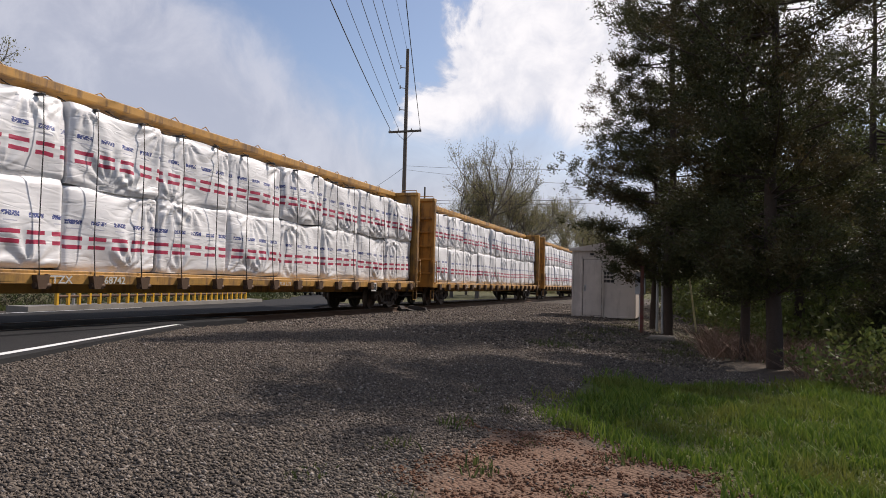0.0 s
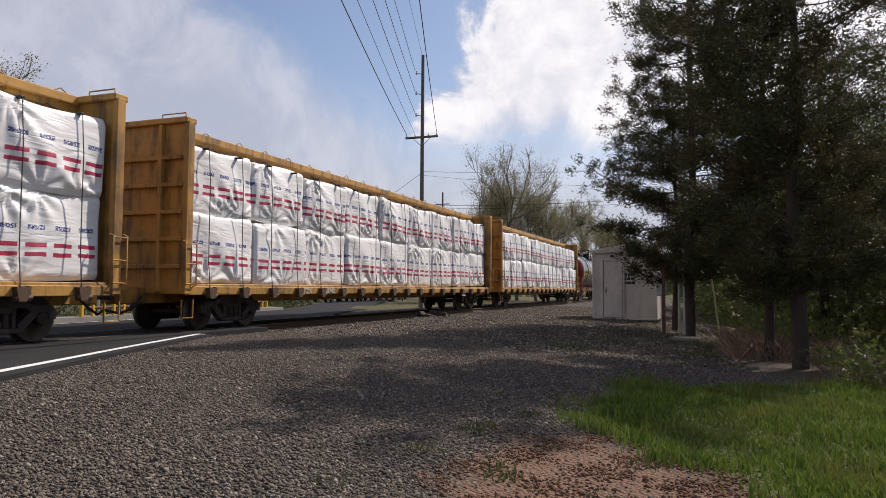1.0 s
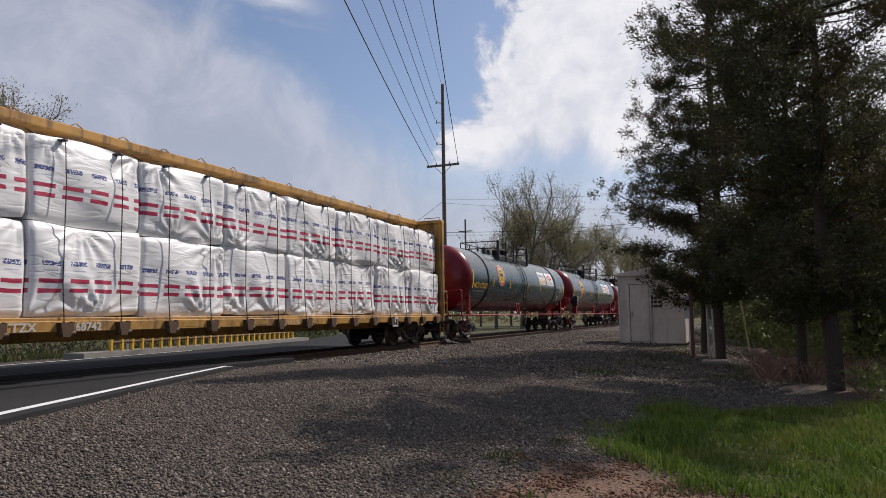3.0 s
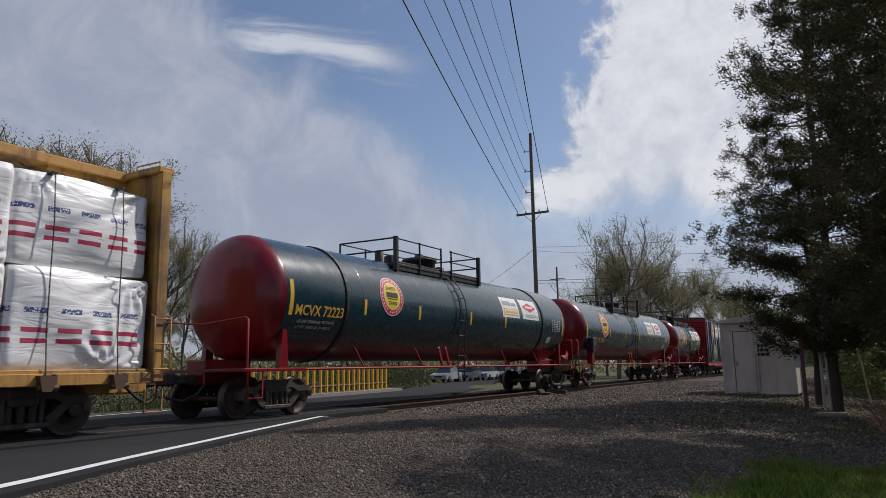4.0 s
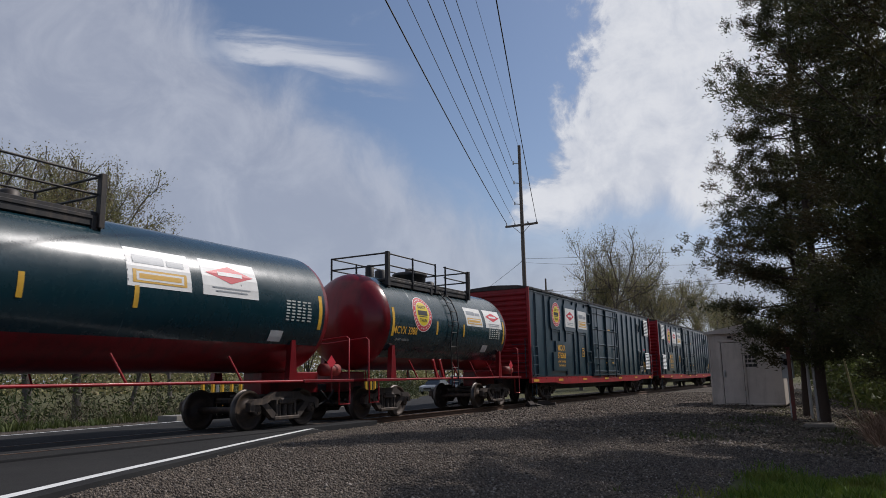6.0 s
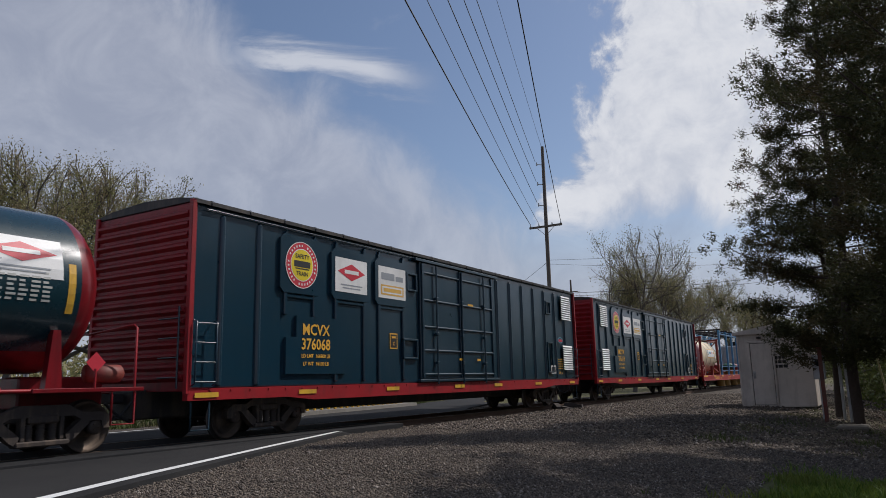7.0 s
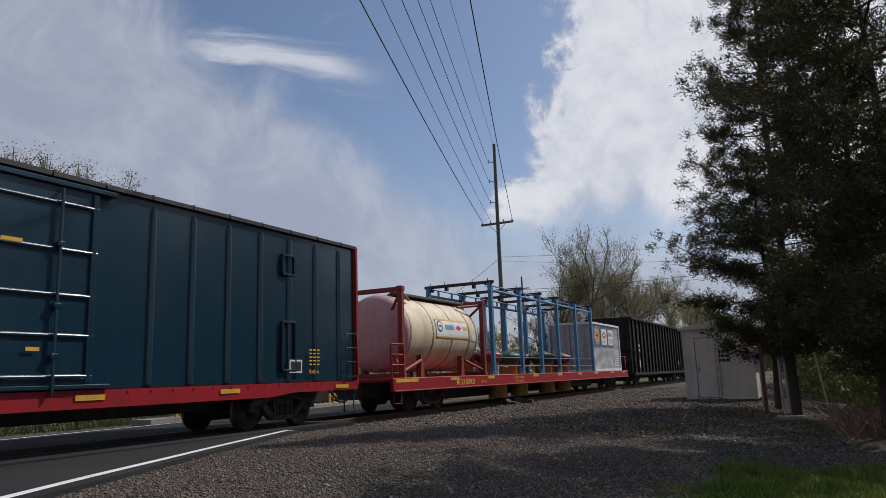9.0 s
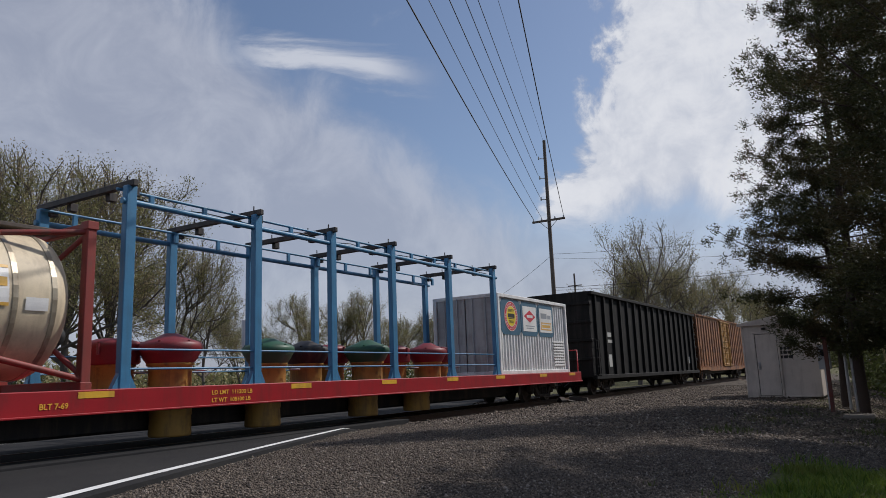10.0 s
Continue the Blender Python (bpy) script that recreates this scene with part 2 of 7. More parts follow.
BLUE_BOARD = surface("slate_blue_board_paint", (0.055, 0.14, 0.21), 0.45, bump=0.02)
LETTER_YELLOW = surface("yellow_lettering", (0.80, 0.42, 0.04), 0.5, bump=0.02)
LETTER_WHITE = surface("white_lettering", (0.52, 0.52, 0.48), 0.5, bump=0.02)
BLUE_FRAME = surface("mid_blue_steel_paint", (0.050, 0.20, 0.36), 0.45, dirt=(0.05, 0.09, 0.12), dirty=0.4)
CREAM_TANK = surface("cream_tank_paint", (0.72, 0.60, 0.41), 0.58, dirt=(0.32, 0.25, 0.17), dirty=0.35, bump=0.03)
PINK_HEAD = surface("faded_pink_end_paint", (0.58, 0.38, 0.36), 0.6, dirt=(0.32, 0.2, 0.18), dirty=0.4, bump=0.03)
BAND_STEEL = surface("pale_polished_band", (0.46, 0.40, 0.30), 0.35, 0.5, dirt=(0.2, 0.15, 0.1), dirty=0.5, scale=3.0)
GREEN_VALVE = surface("green_valve_paint", (0.020, 0.090, 0.045), 0.5, dirt=(0.04, 0.05, 0.03), dirty=0.3)
GONDOLA_BLACK = surface("sooty_black_paint", (0.008, 0.008, 0.008), 0.8, spec=0.25, dirt=(0.05, 0.042, 0.038), dirty=0.3)
OCHRE = surface("grimy_ochre_paint", (0.40, 0.22, 0.045), 0.6, dirt=(0.10, 0.06, 0.03), dirty=0.6, scale=3.0)
DOME_RED = surface("faded_dome_red_paint", (0.21, 0.018, 0.024), 0.5, dirt=(0.10, 0.03, 0.03), dirty=0.5, scale=3.0)
SOIL = surface("red_soil_clod", (0.17, 0.092, 0.058), 0.95, second=(0.09, 0.05, 0.034), scale=6.0, spec=0.1)
RUST_BOX = surface("rusty_orange_boxcar_paint", (0.32, 0.135, 0.045), 0.75, second=(0.15, 0.055, 0.025), amount=0.9, dirt=(0.06, 0.03, 0.02), dirty=0.7, scale=1.8)
GREY_CAR = surface("light_grey_hopper_paint", (0.42, 0.42, 0.41), 0.6, dirt=(0.2, 0.17, 0.14), dirty=0.5)
GALVANISED = surface("galvanised_steel", (0.48, 0.49, 0.50), 0.45, 0.7, dirt=(0.3, 0.29, 0.27), dirty=0.4)
SHED_METAL = surface("beige_shed_paint", (0.62, 0.55, 0.49), 0.55, dirt=(0.36, 0.31, 0.27), dirty=0.45, bump=0.06)
POLE_WOOD = surface("weathered_pole_wood", (0.15, 0.12, 0.095), 0.85, second=(0.09, 0.07, 0.055), dirt=(0.22, 0.19, 0.16), dirty=0.4, bump=0.4)
PAD_STONE = surface("mossy_concrete", (0.15, 0.13, 0.105), 0.9, second=(0.09, 0.085, 0.06), dirt=(0.10, 0.08, 0.06), dirty=0.6, bump=0.4)
CONCRETE = surface("worn_concrete", (0.26, 0.245, 0.22), 0.85, dirt=(0.19, 0.17, 0.14), dirty=0.5, bump=0.3)
ASPHALT = surface("asphalt", (0.026, 0.026, 0.027), 0.95, spec=0.15, second=(0.040, 0.039, 0.038), amount=0.8, scale=0.5, grain=70.0, bump=0.5, dirt=(0.035, 0.034, 0.034), dirty=0.6)
ROAD_PAINT = surface("worn_road_paint", (0.80, 0.80, 0.78), 0.7, second=(0.60, 0.60, 0.57), amount=0.6, scale=2.0, grain=60.0, bump=0.3)
RAIL_RUST = surface("rusty_rail_steel", (0.12, 0.070, 0.045), 0.75, 0.3)
SLEEPER_WOOD = surface("creosoted_wood", (0.060, 0.048, 0.040), 0.9, bump=0.5)
BARK = surface("cedar_bark", (0.060, 0.042, 0.032), 0.95, second=(0.05, 0.036, 0.03), bump=0.8, grain=18.0, depth=0.03)
BARK_GREY = surface("grey_bark", (0.12, 0.10, 0.085), 0.95, second=(0.07, 0.058, 0.05), bump=0.6, grain=14.0, depth=0.02)
DITCH_STEM = surface("grey_brown_stem", (0.105, 0.078, 0.055), 0.9, second=(0.06, 0.05, 0.032))
DRY_STEM = surface("dry_stem", (0.25, 0.155, 0.105), 0.9, second=(0.14, 0.085, 0.06))
CAR_GLASS = glass("vehicle_glass")
RUBBER = surface("black_rubber", (0.02, 0.02, 0.02), 0.8)


def leafy(name, a, b, c, rough=0.6):
    """Leaves whose colour changes from clump to clump."""
    mat = bpy.data.materials.new(name)
    mat.use_nodes = True
    N = Nodes(mat.node_tree)
    isl = N.n("ShaderNodeNewGeometry").outputs["Random Per Island"]
    col = N.mix(N.ramp(isl, 0.1, 0.9), a, b)
    col = N.mix(N.ramp(N.noise(N.coords(), 0.8, 3.0), 0.45, 0.7), col, c)
    bs = N.n("ShaderNodeBsdfPrincipled", Base__Color=col, Roughness=rough)
    bs.inputs["Specular IOR Level"].default_value = 0.25
    tr = N.n("ShaderNodeBsdfTranslucent", Color=col)
    mx = N.n("ShaderNodeMixShader", i0=0.28, i1=bs.outputs[0], i2=tr.outputs[0])
    N.t.links.new(mx.outputs[0], N.n("ShaderNodeOutputMaterial").inputs[0])
    return mat


CEDAR = leafy("cedar_foliage", (0.040, 0.045, 0.018), (0.078, 0.080, 0.030), (0.100, 0.074, 0.034))
SPRING_LEAF = leafy("spring_leaf", (0.20, 0.205, 0.08), (0.30, 0.27, 0.13), (0.27, 0.20, 0.12))
BUSH_LEAF = leafy("bush_leaf", (0.085, 0.115, 0.026), (0.17, 0.195, 0.055), (0.105, 0.095, 0.042))
GRASS_BLADE = leafy("grass_blade", (0.072, 0.130, 0.016), (0.17, 0.225, 0.035), (0.17, 0.18, 0.04))


# ---------------------------------------------------------------- ground
def smooth01(t):
    t = np.clip(t, 0, 1)
    return t * t * (3 - 2 * t)


def ground_z(x, y):
    """Height of the ground: level beside the track, falling away to the right."""
    x, y = np.asarray(x, float), np.asarray(y, float)
    k = np.clip((y - 8) / 19, 0, 1)
    start, width = -9.5 + 6.0 * k, 9.5 - 4.5 * k
    z = -0.10 - 0.46 * smooth01((x - start) / width)
    z = z - 0.10 * smooth01((x + 10.4) / -0.3) * smooth01((x + 14.1) / 0.3)          # under the track
    z = z - 0.55 * smooth01((y - 28) / 22) * smooth01((-x - 15.5) / 3)
    z = z - 0.9 * smooth01((-x - 19.5) / 5) * smooth01((32 - y) / 10)               # ditch behind the railing
    z = z - 0.7 * smooth01((x - 1.5) / 5) * smooth01((y - 14) / 5) * smooth01((45 - y) / 20)
    z = z + 0.035 * np.sin(x * 1.3 + y * 0.7) * np.sin(y * 0.9 - x * 0.4) * smooth01((x + 9) / 3)
    return z


def spread(fine_lo, fine_hi, step, far):
    a = list(np.arange(fine_lo, fine_hi + 1e-6, step))
    d, out = step, []
    p = fine_hi
    while p < far:
        d *= 1.35
        p += d
        out.append(p)
    d, low = step, []
    p = fine_lo
    while p > -far:
        d *= 1.35
        p -= d
        low.append(p)
    return np.array(low[::-1] + a + out)


def sheet(name, xs, ys, zf):
    X, Y = np.meshgrid(xs, ys)
    Z = zf(X, Y)
    v = np.stack([X, Y, Z], -1).reshape(-1, 3)
    nx, ny = len(xs), len(ys)
    i = (np.arange(ny - 1)[:, None] * nx + np.arange(nx - 1)[None]).reshape(-1)
    f = np.stack([i, i + 1, i + 1 + nx, i + nx], 1)
    me = bpy.data.meshes.new(name)
    me.from_pydata(v.tolist(), [], f.tolist())
    me.polygons.foreach_set("use_smooth", [True] * len(f))
    return me


def ground_material():
    mat = bpy.data.materials.new("gravel_dirt_and_grass")
    mat.use_nodes = True
    N = Nodes(mat.node_tree)
    co = N.coords()
    s = N.n("ShaderNodeSeparateXYZ", Vector=co)
    x, y = s.outputs[0], s.outputs[1]
    wob = N.math("MULTIPLY", N.math("SUBTRACT", N.noise(co, 1.1, 5.0, 0.65), 0.5), 2.6)
    # gravel: small stones
    vor = N.n("ShaderNodeTexVoronoi", Vector=co, Scale=26.0, Randomness=1.0)
    stone = N.n("ShaderNodeSeparateColor", Color=vor.outputs["Color"]).outputs[0]
    gravel = N.mix(stone, (0.051, 0.042, 0.033), (0.22, 0.177, 0.135))
    gravel = N.mix(N.ramp(vor.outputs["Distance"], 0.35, 0.75), gravel, (0.035, 0.033, 0.032))
    gravel = N.mix(N.math("MULTIPLY", N.ramp(N.noise(co, 0.35, 5.0), 0.42, 0.68), 0.55), gravel, (0.105, 0.088, 0.077))
    # red-brown soil
    soil = N.mix(N.noise(co, 9.0, 6.0, 0.7), (0.12, 0.070, 0.047), (0.25, 0.155, 0.105))
    # lawn and rough grass
    turf = N.mix(N.noise(co, 6.0, 6.0, 0.7), (0.055, 0.070, 0.022), (0.14, 0.14, 0.05))
    rough = N.mix(N.noise(co, 1.7, 6.0, 0.7), (0.055, 0.075, 0.022), (0.15, 0.12, 0.07))
    litter = N.mix(N.noise(co, 7.0, 6.0, 0.7), (0.05, 0.035, 0.025), (0.17, 0.12, 0.08))
    rim = N.math("MAXIMUM", N.math("SUBTRACT", 0.62, N.math("MULTIPLY", N.math("SUBTRACT", y, 5.75), 0.74)), -1.6)
    inx = N.math("ADD", N.math("SUBTRACT", x, rim), N.math("MULTIPLY", wob, 0.45))
    iny = N.math("ADD", N.math("SUBTRACT", N.math("ADD", 12.6, N.math("MULTIPLY", x, 0.23)), y), N.math("MULTIPLY", wob, 0.5))
    lawn = N.math("MULTIPLY", N.ramp(inx, -0.15, 0.25), N.ramp(iny, -0.25, 0.35))
    dx = N.math("ADD", N.math("SUBTRACT", x, -2.15), N.math("MULTIPLY", wob, 0.45))
    dirt = N.math("MULTIPLY", N.ramp(dx, -0.1, 0.35), N.ramp(N.math("ADD", N.math("SUBTRACT", 7.7, y), wob), -0.3, 0.8))
    wood = N.math("MULTIPLY", N.ramp(N.math("ADD", N.math("SUBTRACT", x, 1.2), wob), -0.6, 1.2), N.ramp(N.math("ADD", N.math("SUBTRACT", y, 13.3), wob), -0.5, 1.0))
    weeds = N.math("MULTIPLY", N.ramp(N.math("ADD", N.math("SUBTRACT", x, -2.4), wob), -0.6, 0.8), N.ramp(N.math("ADD", N.math("SUBTRACT", y, 17.5), wob), -1.0, 1.5))
    far = N.math("MAXIMUM", N.ramp(N.math("SUBTRACT", -19.2, x), 0.0, 0.8), N.math("MAXIMUM", N.ramp(y, 70, 90), N.ramp(x, 9, 12)))
    # dark crumbs and litter lie along the edge of the turf
    verge = N.ramp(N.math("ADD", inx, N.math("MULTIPLY", wob, 0.3)), -0.75, -0.1)
    soil = N.mix(N.math("MULTIPLY", verge, 0.75), soil, N.mix(N.noise(co, 22.0, 4.0, 0.7), (0.045, 0.034, 0.026), (0.13, 0.09, 0.065)))
    col = N.mix(dirt, gravel, soil)
    col = N.mix(N.math("MULTIPLY", weeds, 0.6), col, rough)
    col = N.mix(wood, col, litter)
    col = N.mix(lawn, col, turf)
    col = N.mix(far, col, rough)
    bs = N.n("ShaderNodeBsdfPrincipled", Base__Color=col, Roughness=0.95)
    bs.inputs["Specular IOR Level"].default_value = 0.2
    h = N.math("SUBTRACT", N.noise(co, 14.0, 5.0, 0.7), N.math("MULTIPLY", vor.outputs["Distance"], 1.2))
    bp = N.n("ShaderNodeBump", Strength=0.9, Distance=0.03, Height=h)
    N.put(bs, "Normal", bp.outputs[0])
    N.t.links.new(bs.outputs[0], N.n("ShaderNodeOutputMaterial").inputs[0])
    return mat


GROUND = ground_material()
ground = new("ground", sheet("ground", spread(-22, 12, 0.4, 1800), spread(-4, 44, 0.4, 1800), ground_z))
ground.data.materials.append(GROUND)
tagged(ground, "grey gravel yard with red soil, grass and weeds", "ground", kind="structure")

# the road crosses the track at a slant; near and far edges by (x, y)
ROAD_NEAR = [(8.0, -34), (-0.8, -13), (-5.55, -1), (-7.28, 4.4), (-8.84, 8.8), (-11.2, 15), (-13.8, 24), (-18.0, 36), (-24.5, 48), (-30.5, 62), (-42, 92), (-80, 220)]
ROAD_FAR = [(-9.5, -38), (-14.0, -20), (-15.8, 0), (-16.7, 9.3), (-17.0, 14.5), (-17.5, 20), (-18.9, 28), (-24.2, 40), (-31.5, 52), (-38, 66), (-50, 96), (-90, 222)]


def road_strip(name, a, b, material, lift, cols=6):
    g = Geo()
    n = len(a)
    v, f = [], []
    for (x0, y0), (x1, y1) in zip(a, b):
        for k in range(cols + 1):
            t = k / cols
            x, y = x0 + (x1 - x0) * t, y0 + (y1 - y0) * t
            near = float(ground_z(x0, y0)) + 0.065 if y0 < 60 else -0.03
            v.append((x, y, near + (-0.03 - near) * min(1.0, t * 2.0) + lift - 0.42 * float(smooth01((y - 30) / 25))))
    c = cols + 1
    f = [(i * c + k, i * c + k + 1, (i + 1) * c + k + 1, (i + 1) * c + k) for i in range(n - 1) for k in range(cols)]
    g.add(v, f, True)
    # kerb-less edge: a skirt down into the ground
    for k in (0, cols):
        o = [v[i * c + k] for i in range(n)]
        g.add(o + [(x, y, z - 0.25) for x, y, z in o], [(i, i + 1, i + 1 + n, i + n) for i in range(n - 1)])
    return g


def denser(line, step=1.6):
    out = []
    for (x0, y0), (x1, y1) in zip(line, line[1:]):
        k = max(1, int(min(math.hypot(x1 - x0, y1 - y0) / step, 14)))
        out += [(x0 + (x1 - x0) * i / k, y0 + (y1 - y0) * i / k) for i in range(k)]
    return out + [line[-1]]


def paired(a, b):
    """Both edges cut at the same shares of each stretch."""
    p, q = [], []
    for i in range(len(a) - 1):
        k = 8 if a[i + 1][1] < 60 else 3
        for j in range(k):
            t = j / k
            p.append((a[i][0] + (a[i + 1][0] - a[i][0]) * t, a[i][1] + (a[i + 1][1] - a[i][1]) * t))
            q.append((b[i][0] + (b[i + 1][0] - b[i][0]) * t, b[i][1] + (b[i + 1][1] - b[i][1]) * t))
    return p + [a[-1]], q + [b[-1]]


near_edge, far_edge = paired(ROAD_NEAR, ROAD_FAR)
road = part("road", road_strip("road", near_edge, far_edge, ASPHALT, 0.0, 8), ASPHALT)
tagged(road, "worn grey asphalt road crossing the track at a slant", "road", kind="structure")


def line_on_road(name, share, width, y0, y1, label):
    """A painted line at a share of the way across the road."""
    g, v = Geo(), []
    for (xa, ya), (xb, yb) in zip(near_edge, far_edge):
        if not y0 <= ya <= y1:
            continue
        L = math.hypot(xb - xa, yb - ya)
        near = float(ground_z(xa, ya)) + 0.065
        for s in (share * L, share * L + width):
            t = s / L
            v.append((xa + (xb - xa) * t, ya + (yb - ya) * t, near + (-0.03 - near) * min(1, 2 * t) + 0.006))
    n = len(v) // 2
    g.add(v, [(2 * i, 2 * i + 1, 2 * i + 3, 2 * i + 2) for i in range(n - 1)])
    ob = part(name, g, ROAD_PAINT)
    return tagged(ob, label, "road marking", kind="structure")


line_on_road("edge_line", 0.034, 0.25, -12, 16.3, "worn white edge line painted on the asphalt")
line_on_road("edge_line", 0.955, 0.13, -12, 14.5, "worn white edge line painted along the far road edge")

# ---------------------------------------------------------------- track
def rail(xc):
    prof = [(-0.07, -0.172), (0.07, -0.172), (0.07, -0.158), (0.012, -0.14), (0.012, -0.05), (0.037, -0.038), (0.037, -0.004), (0.03, 0.0), (-0.03, 0.0), (-0.037, -0.004), (-0.037, -0.038), (-0.012, -0.05), (-0.012, -0.14), (-0.07, -0.158)]
    g = Geo()
    n = len(prof)
    ys = (-60.0, 320.0)
    v = [(xc + x, y, z) for y in ys for x, z in prof]
    for i in range(n):
        g.add([v[i], v[(i + 1) % n], v[(i + 1) % n + n], v[i + n]], [(0, 1, 2, 3)], slot=1 if i == 7 else 0)
    return g


track = empty("railway_track", pose(-TRACK, 0, 0), "single railway track of rusty steel rails on dark wooden sleepers", "railway track", kind="structure")
for xr in (-0.755, 0.755):
    part("rail", rail(xr), [RAIL_RUST, TREAD_STEEL], track)
sleeper_mesh = Geo().box((-1.3, -0.115, -0.32), (1.3, 0.115, -0.165), 0.012).mesh("sleeper", SLEEPER_WOOD)
for i in range(90):
    y = 14.2 + i * 0.53
    sl = part("sleeper", sleeper_mesh, None, track)
    sl.location = (random.uniform(-0.04, 0.04), y, random.uniform(-0.012, 0.004))
    sl.rotation_euler = (0, 0, random.uniform(-0.02, 0.02))
# crossing panels beside the rails
for x0, x1 in ((-1.55, -0.80), (-0.68, 0.68), (0.80, 1.55)):
    part("crossing_panel", Geo().box((x0, -6.0, -0.2), (x1, 15.6, -0.006), 0.01), ASPHALT, track, "worn crossing panel between the rails")


# ---------------------------------------------------------------- decals and lettering on car sides
def flat_map(x, sign=1):
    """Maps (y, z) to the flat side at distance x."""
    return lambda y, z, lift=0.0: (x + lift, y, z)


def round_map(r, zc):
    """Maps (y, z) to a lying cylinder; z is the height where the point would lie on the side."""
    def at(y, z, lift=0.0):
        q = (z - zc) / r
        return ((r + lift) * math.cos(q), y, zc + (r + lift) * math.sin(q))
    return at


def patch(g, at, y0, y1, z0, z1, lift, ny=4, nz=4, slot=0):
    """A thin raised panel on the side."""
    v = [at(y0 + (y1 - y0) * i / ny, z0 + (z1 - z0) * j / nz, lift) for j in range(nz + 1) for i in range(ny + 1)]
    c = ny + 1
    return g.add(v, [(j * c + i, j * c + i + 1, (j + 1) * c + i + 1, (j + 1) * c + i) for j in range(nz) for i in range(ny)], slot=slot)


def ring(g, at, yc, zc, r0, r1, lift, n=40, slot=0):
    v, steps = [], 4
    for j in range(steps + 1):
        r = r0 + (r1 - r0) * j / steps
        v += [at(yc + r * math.cos(2 * math.pi * i / n), zc + r * math.sin(2 * math.pi * i / n), lift) for i in range(n)]
    return g.add(v, [(j * n + i, j * n + (i + 1) % n, (j + 1) * n + (i + 1) % n, (j + 1) * n + i) for j in range(steps) for i in range(n)], slot=slot)


def poly_patch(g, at, pts, lift, slot=0):
    return g.add([at(y, z, lift) for y, z in pts], [tuple(range(len(pts)))], slot=slot)


def lettering(g, text, at, y0, z0, size, lift, stretch=1.0, slot=0, centre=False):
    """Letters of the built-in font as raised faces on the side; y0, z0 is the foot of the first letter."""
    cu = bpy.data.curves.new("letters", "FONT")
    cu.body, cu.size, cu.resolution_u = text, size, 2
    cu.offset = size * 0.018
    if centre:
        cu.align_x = "CENTER"
    ob = bpy.data.objects.new("letters", cu)
    scene.collection.objects.link(ob)
    me = bpy.data.meshes.new_from_object(ob.evaluated_get(bpy.context.evaluated_depsgraph_get()))
    g.add([at(y0 + p.co.x * stretch, z0 + p.co.y, lift) for p in me.vertices], [tuple(f.vertices) for f in me.polygons], slot=slot)
    bpy.data.objects.remove(ob)
    bpy.data.meshes.remove(me)
    bpy.data.curves.remove(cu)
    return g


def safety_roundel(parent, at, yc, zc, r, lift=0.006):
    g = Geo()
    ring(g, at, yc, zc, 0.0, r, lift, slot=0)                 # red disc
    ring(g, at, yc, zc, r * 0.965, r, lift + 0.002, slot=1)   # white rim
    ring(g, at, yc, zc, 0.0, r * 0.70, lift + 0.003, slot=1)
    ring(g, at, yc, zc, 0.0, r * 0.665, lift + 0.005, slot=2)  # yellow field
    for k in range(30):                                        # unreadable ring writing as bars
        a = 2 * math.pi * (k + 0.5) / 30
        if k % 7 == 6:
            continue
        p = []
        for rr, da in ((0.785, -0.045), (0.785, 0.045), (0.875, 0.045), (0.875, -0.045)):
            p.append((yc + r * rr * math.cos(a + da), zc + r * rr * math.sin(a + da)))
        poly_patch(g, at, p, lift + 0.004, slot=1)
    lettering(g, "SAFETY", at, yc, zc + r * 0.28, r * 0.26, lift + 0.009, 1.0, 3, True)
    lettering(g, "TRAIN", at, yc, zc - r * 0.46, r * 0.26, lift + 0.009, 1.0, 3, True)
    patch(g, at, yc - r * 0.5, yc + r * 0.5, zc - r * 0.10, zc + r * 0.17, lift + 0.008, 6, 2, slot=3)
    patch(g, at, yc - r * 0.42, yc + r * 0.44, zc - r * 0.19, zc - r * 0.14, lift + 0.008, 6, 1, slot=3)
    return part("roundel", g, [RED_SIGN, WHITE_SIGN, YELLOW_SIGN, BLACK_SIGN], parent, "round yellow and red safety sign")


def diamond_sign(parent, at, y0, y1, z0, z1, lift=0.006):
    g = Geo()
    patch(g, at, y0, y1, z0, z1, lift)
    yc, w, h = (y0 + y1) / 2, y1 - y0, z1 - z0
    zc = z0 + h * 0.60
    poly_patch(g, at, [(yc - w * 0.43, zc), (yc, zc - h * 0.25), (yc + w * 0.43, zc), (yc, zc + h * 0.25)], lift + 0.004, 1)
    poly_patch(g, at, [(yc - w * 0.22, zc - h * 0.05), (yc + w * 0.22, zc - h * 0.05), (yc + w * 0.22, zc + h * 0.06), (yc - w * 0.22, zc + h * 0.06)], lift + 0.007, 0)
    for k, s in ((0, 0.34), (1, 0.28)):
        patch(g, at, yc - w * s, yc + w * s, z0 + h * (0.20 - 0.09 * k), z0 + h * (0.235 - 0.09 * k), lift + 0.004, 4, 1, 2)
    return part("sign", g, [WHITE_SIGN, RED_SIGN, GREY_SIGN], parent, "white sign with a red diamond")


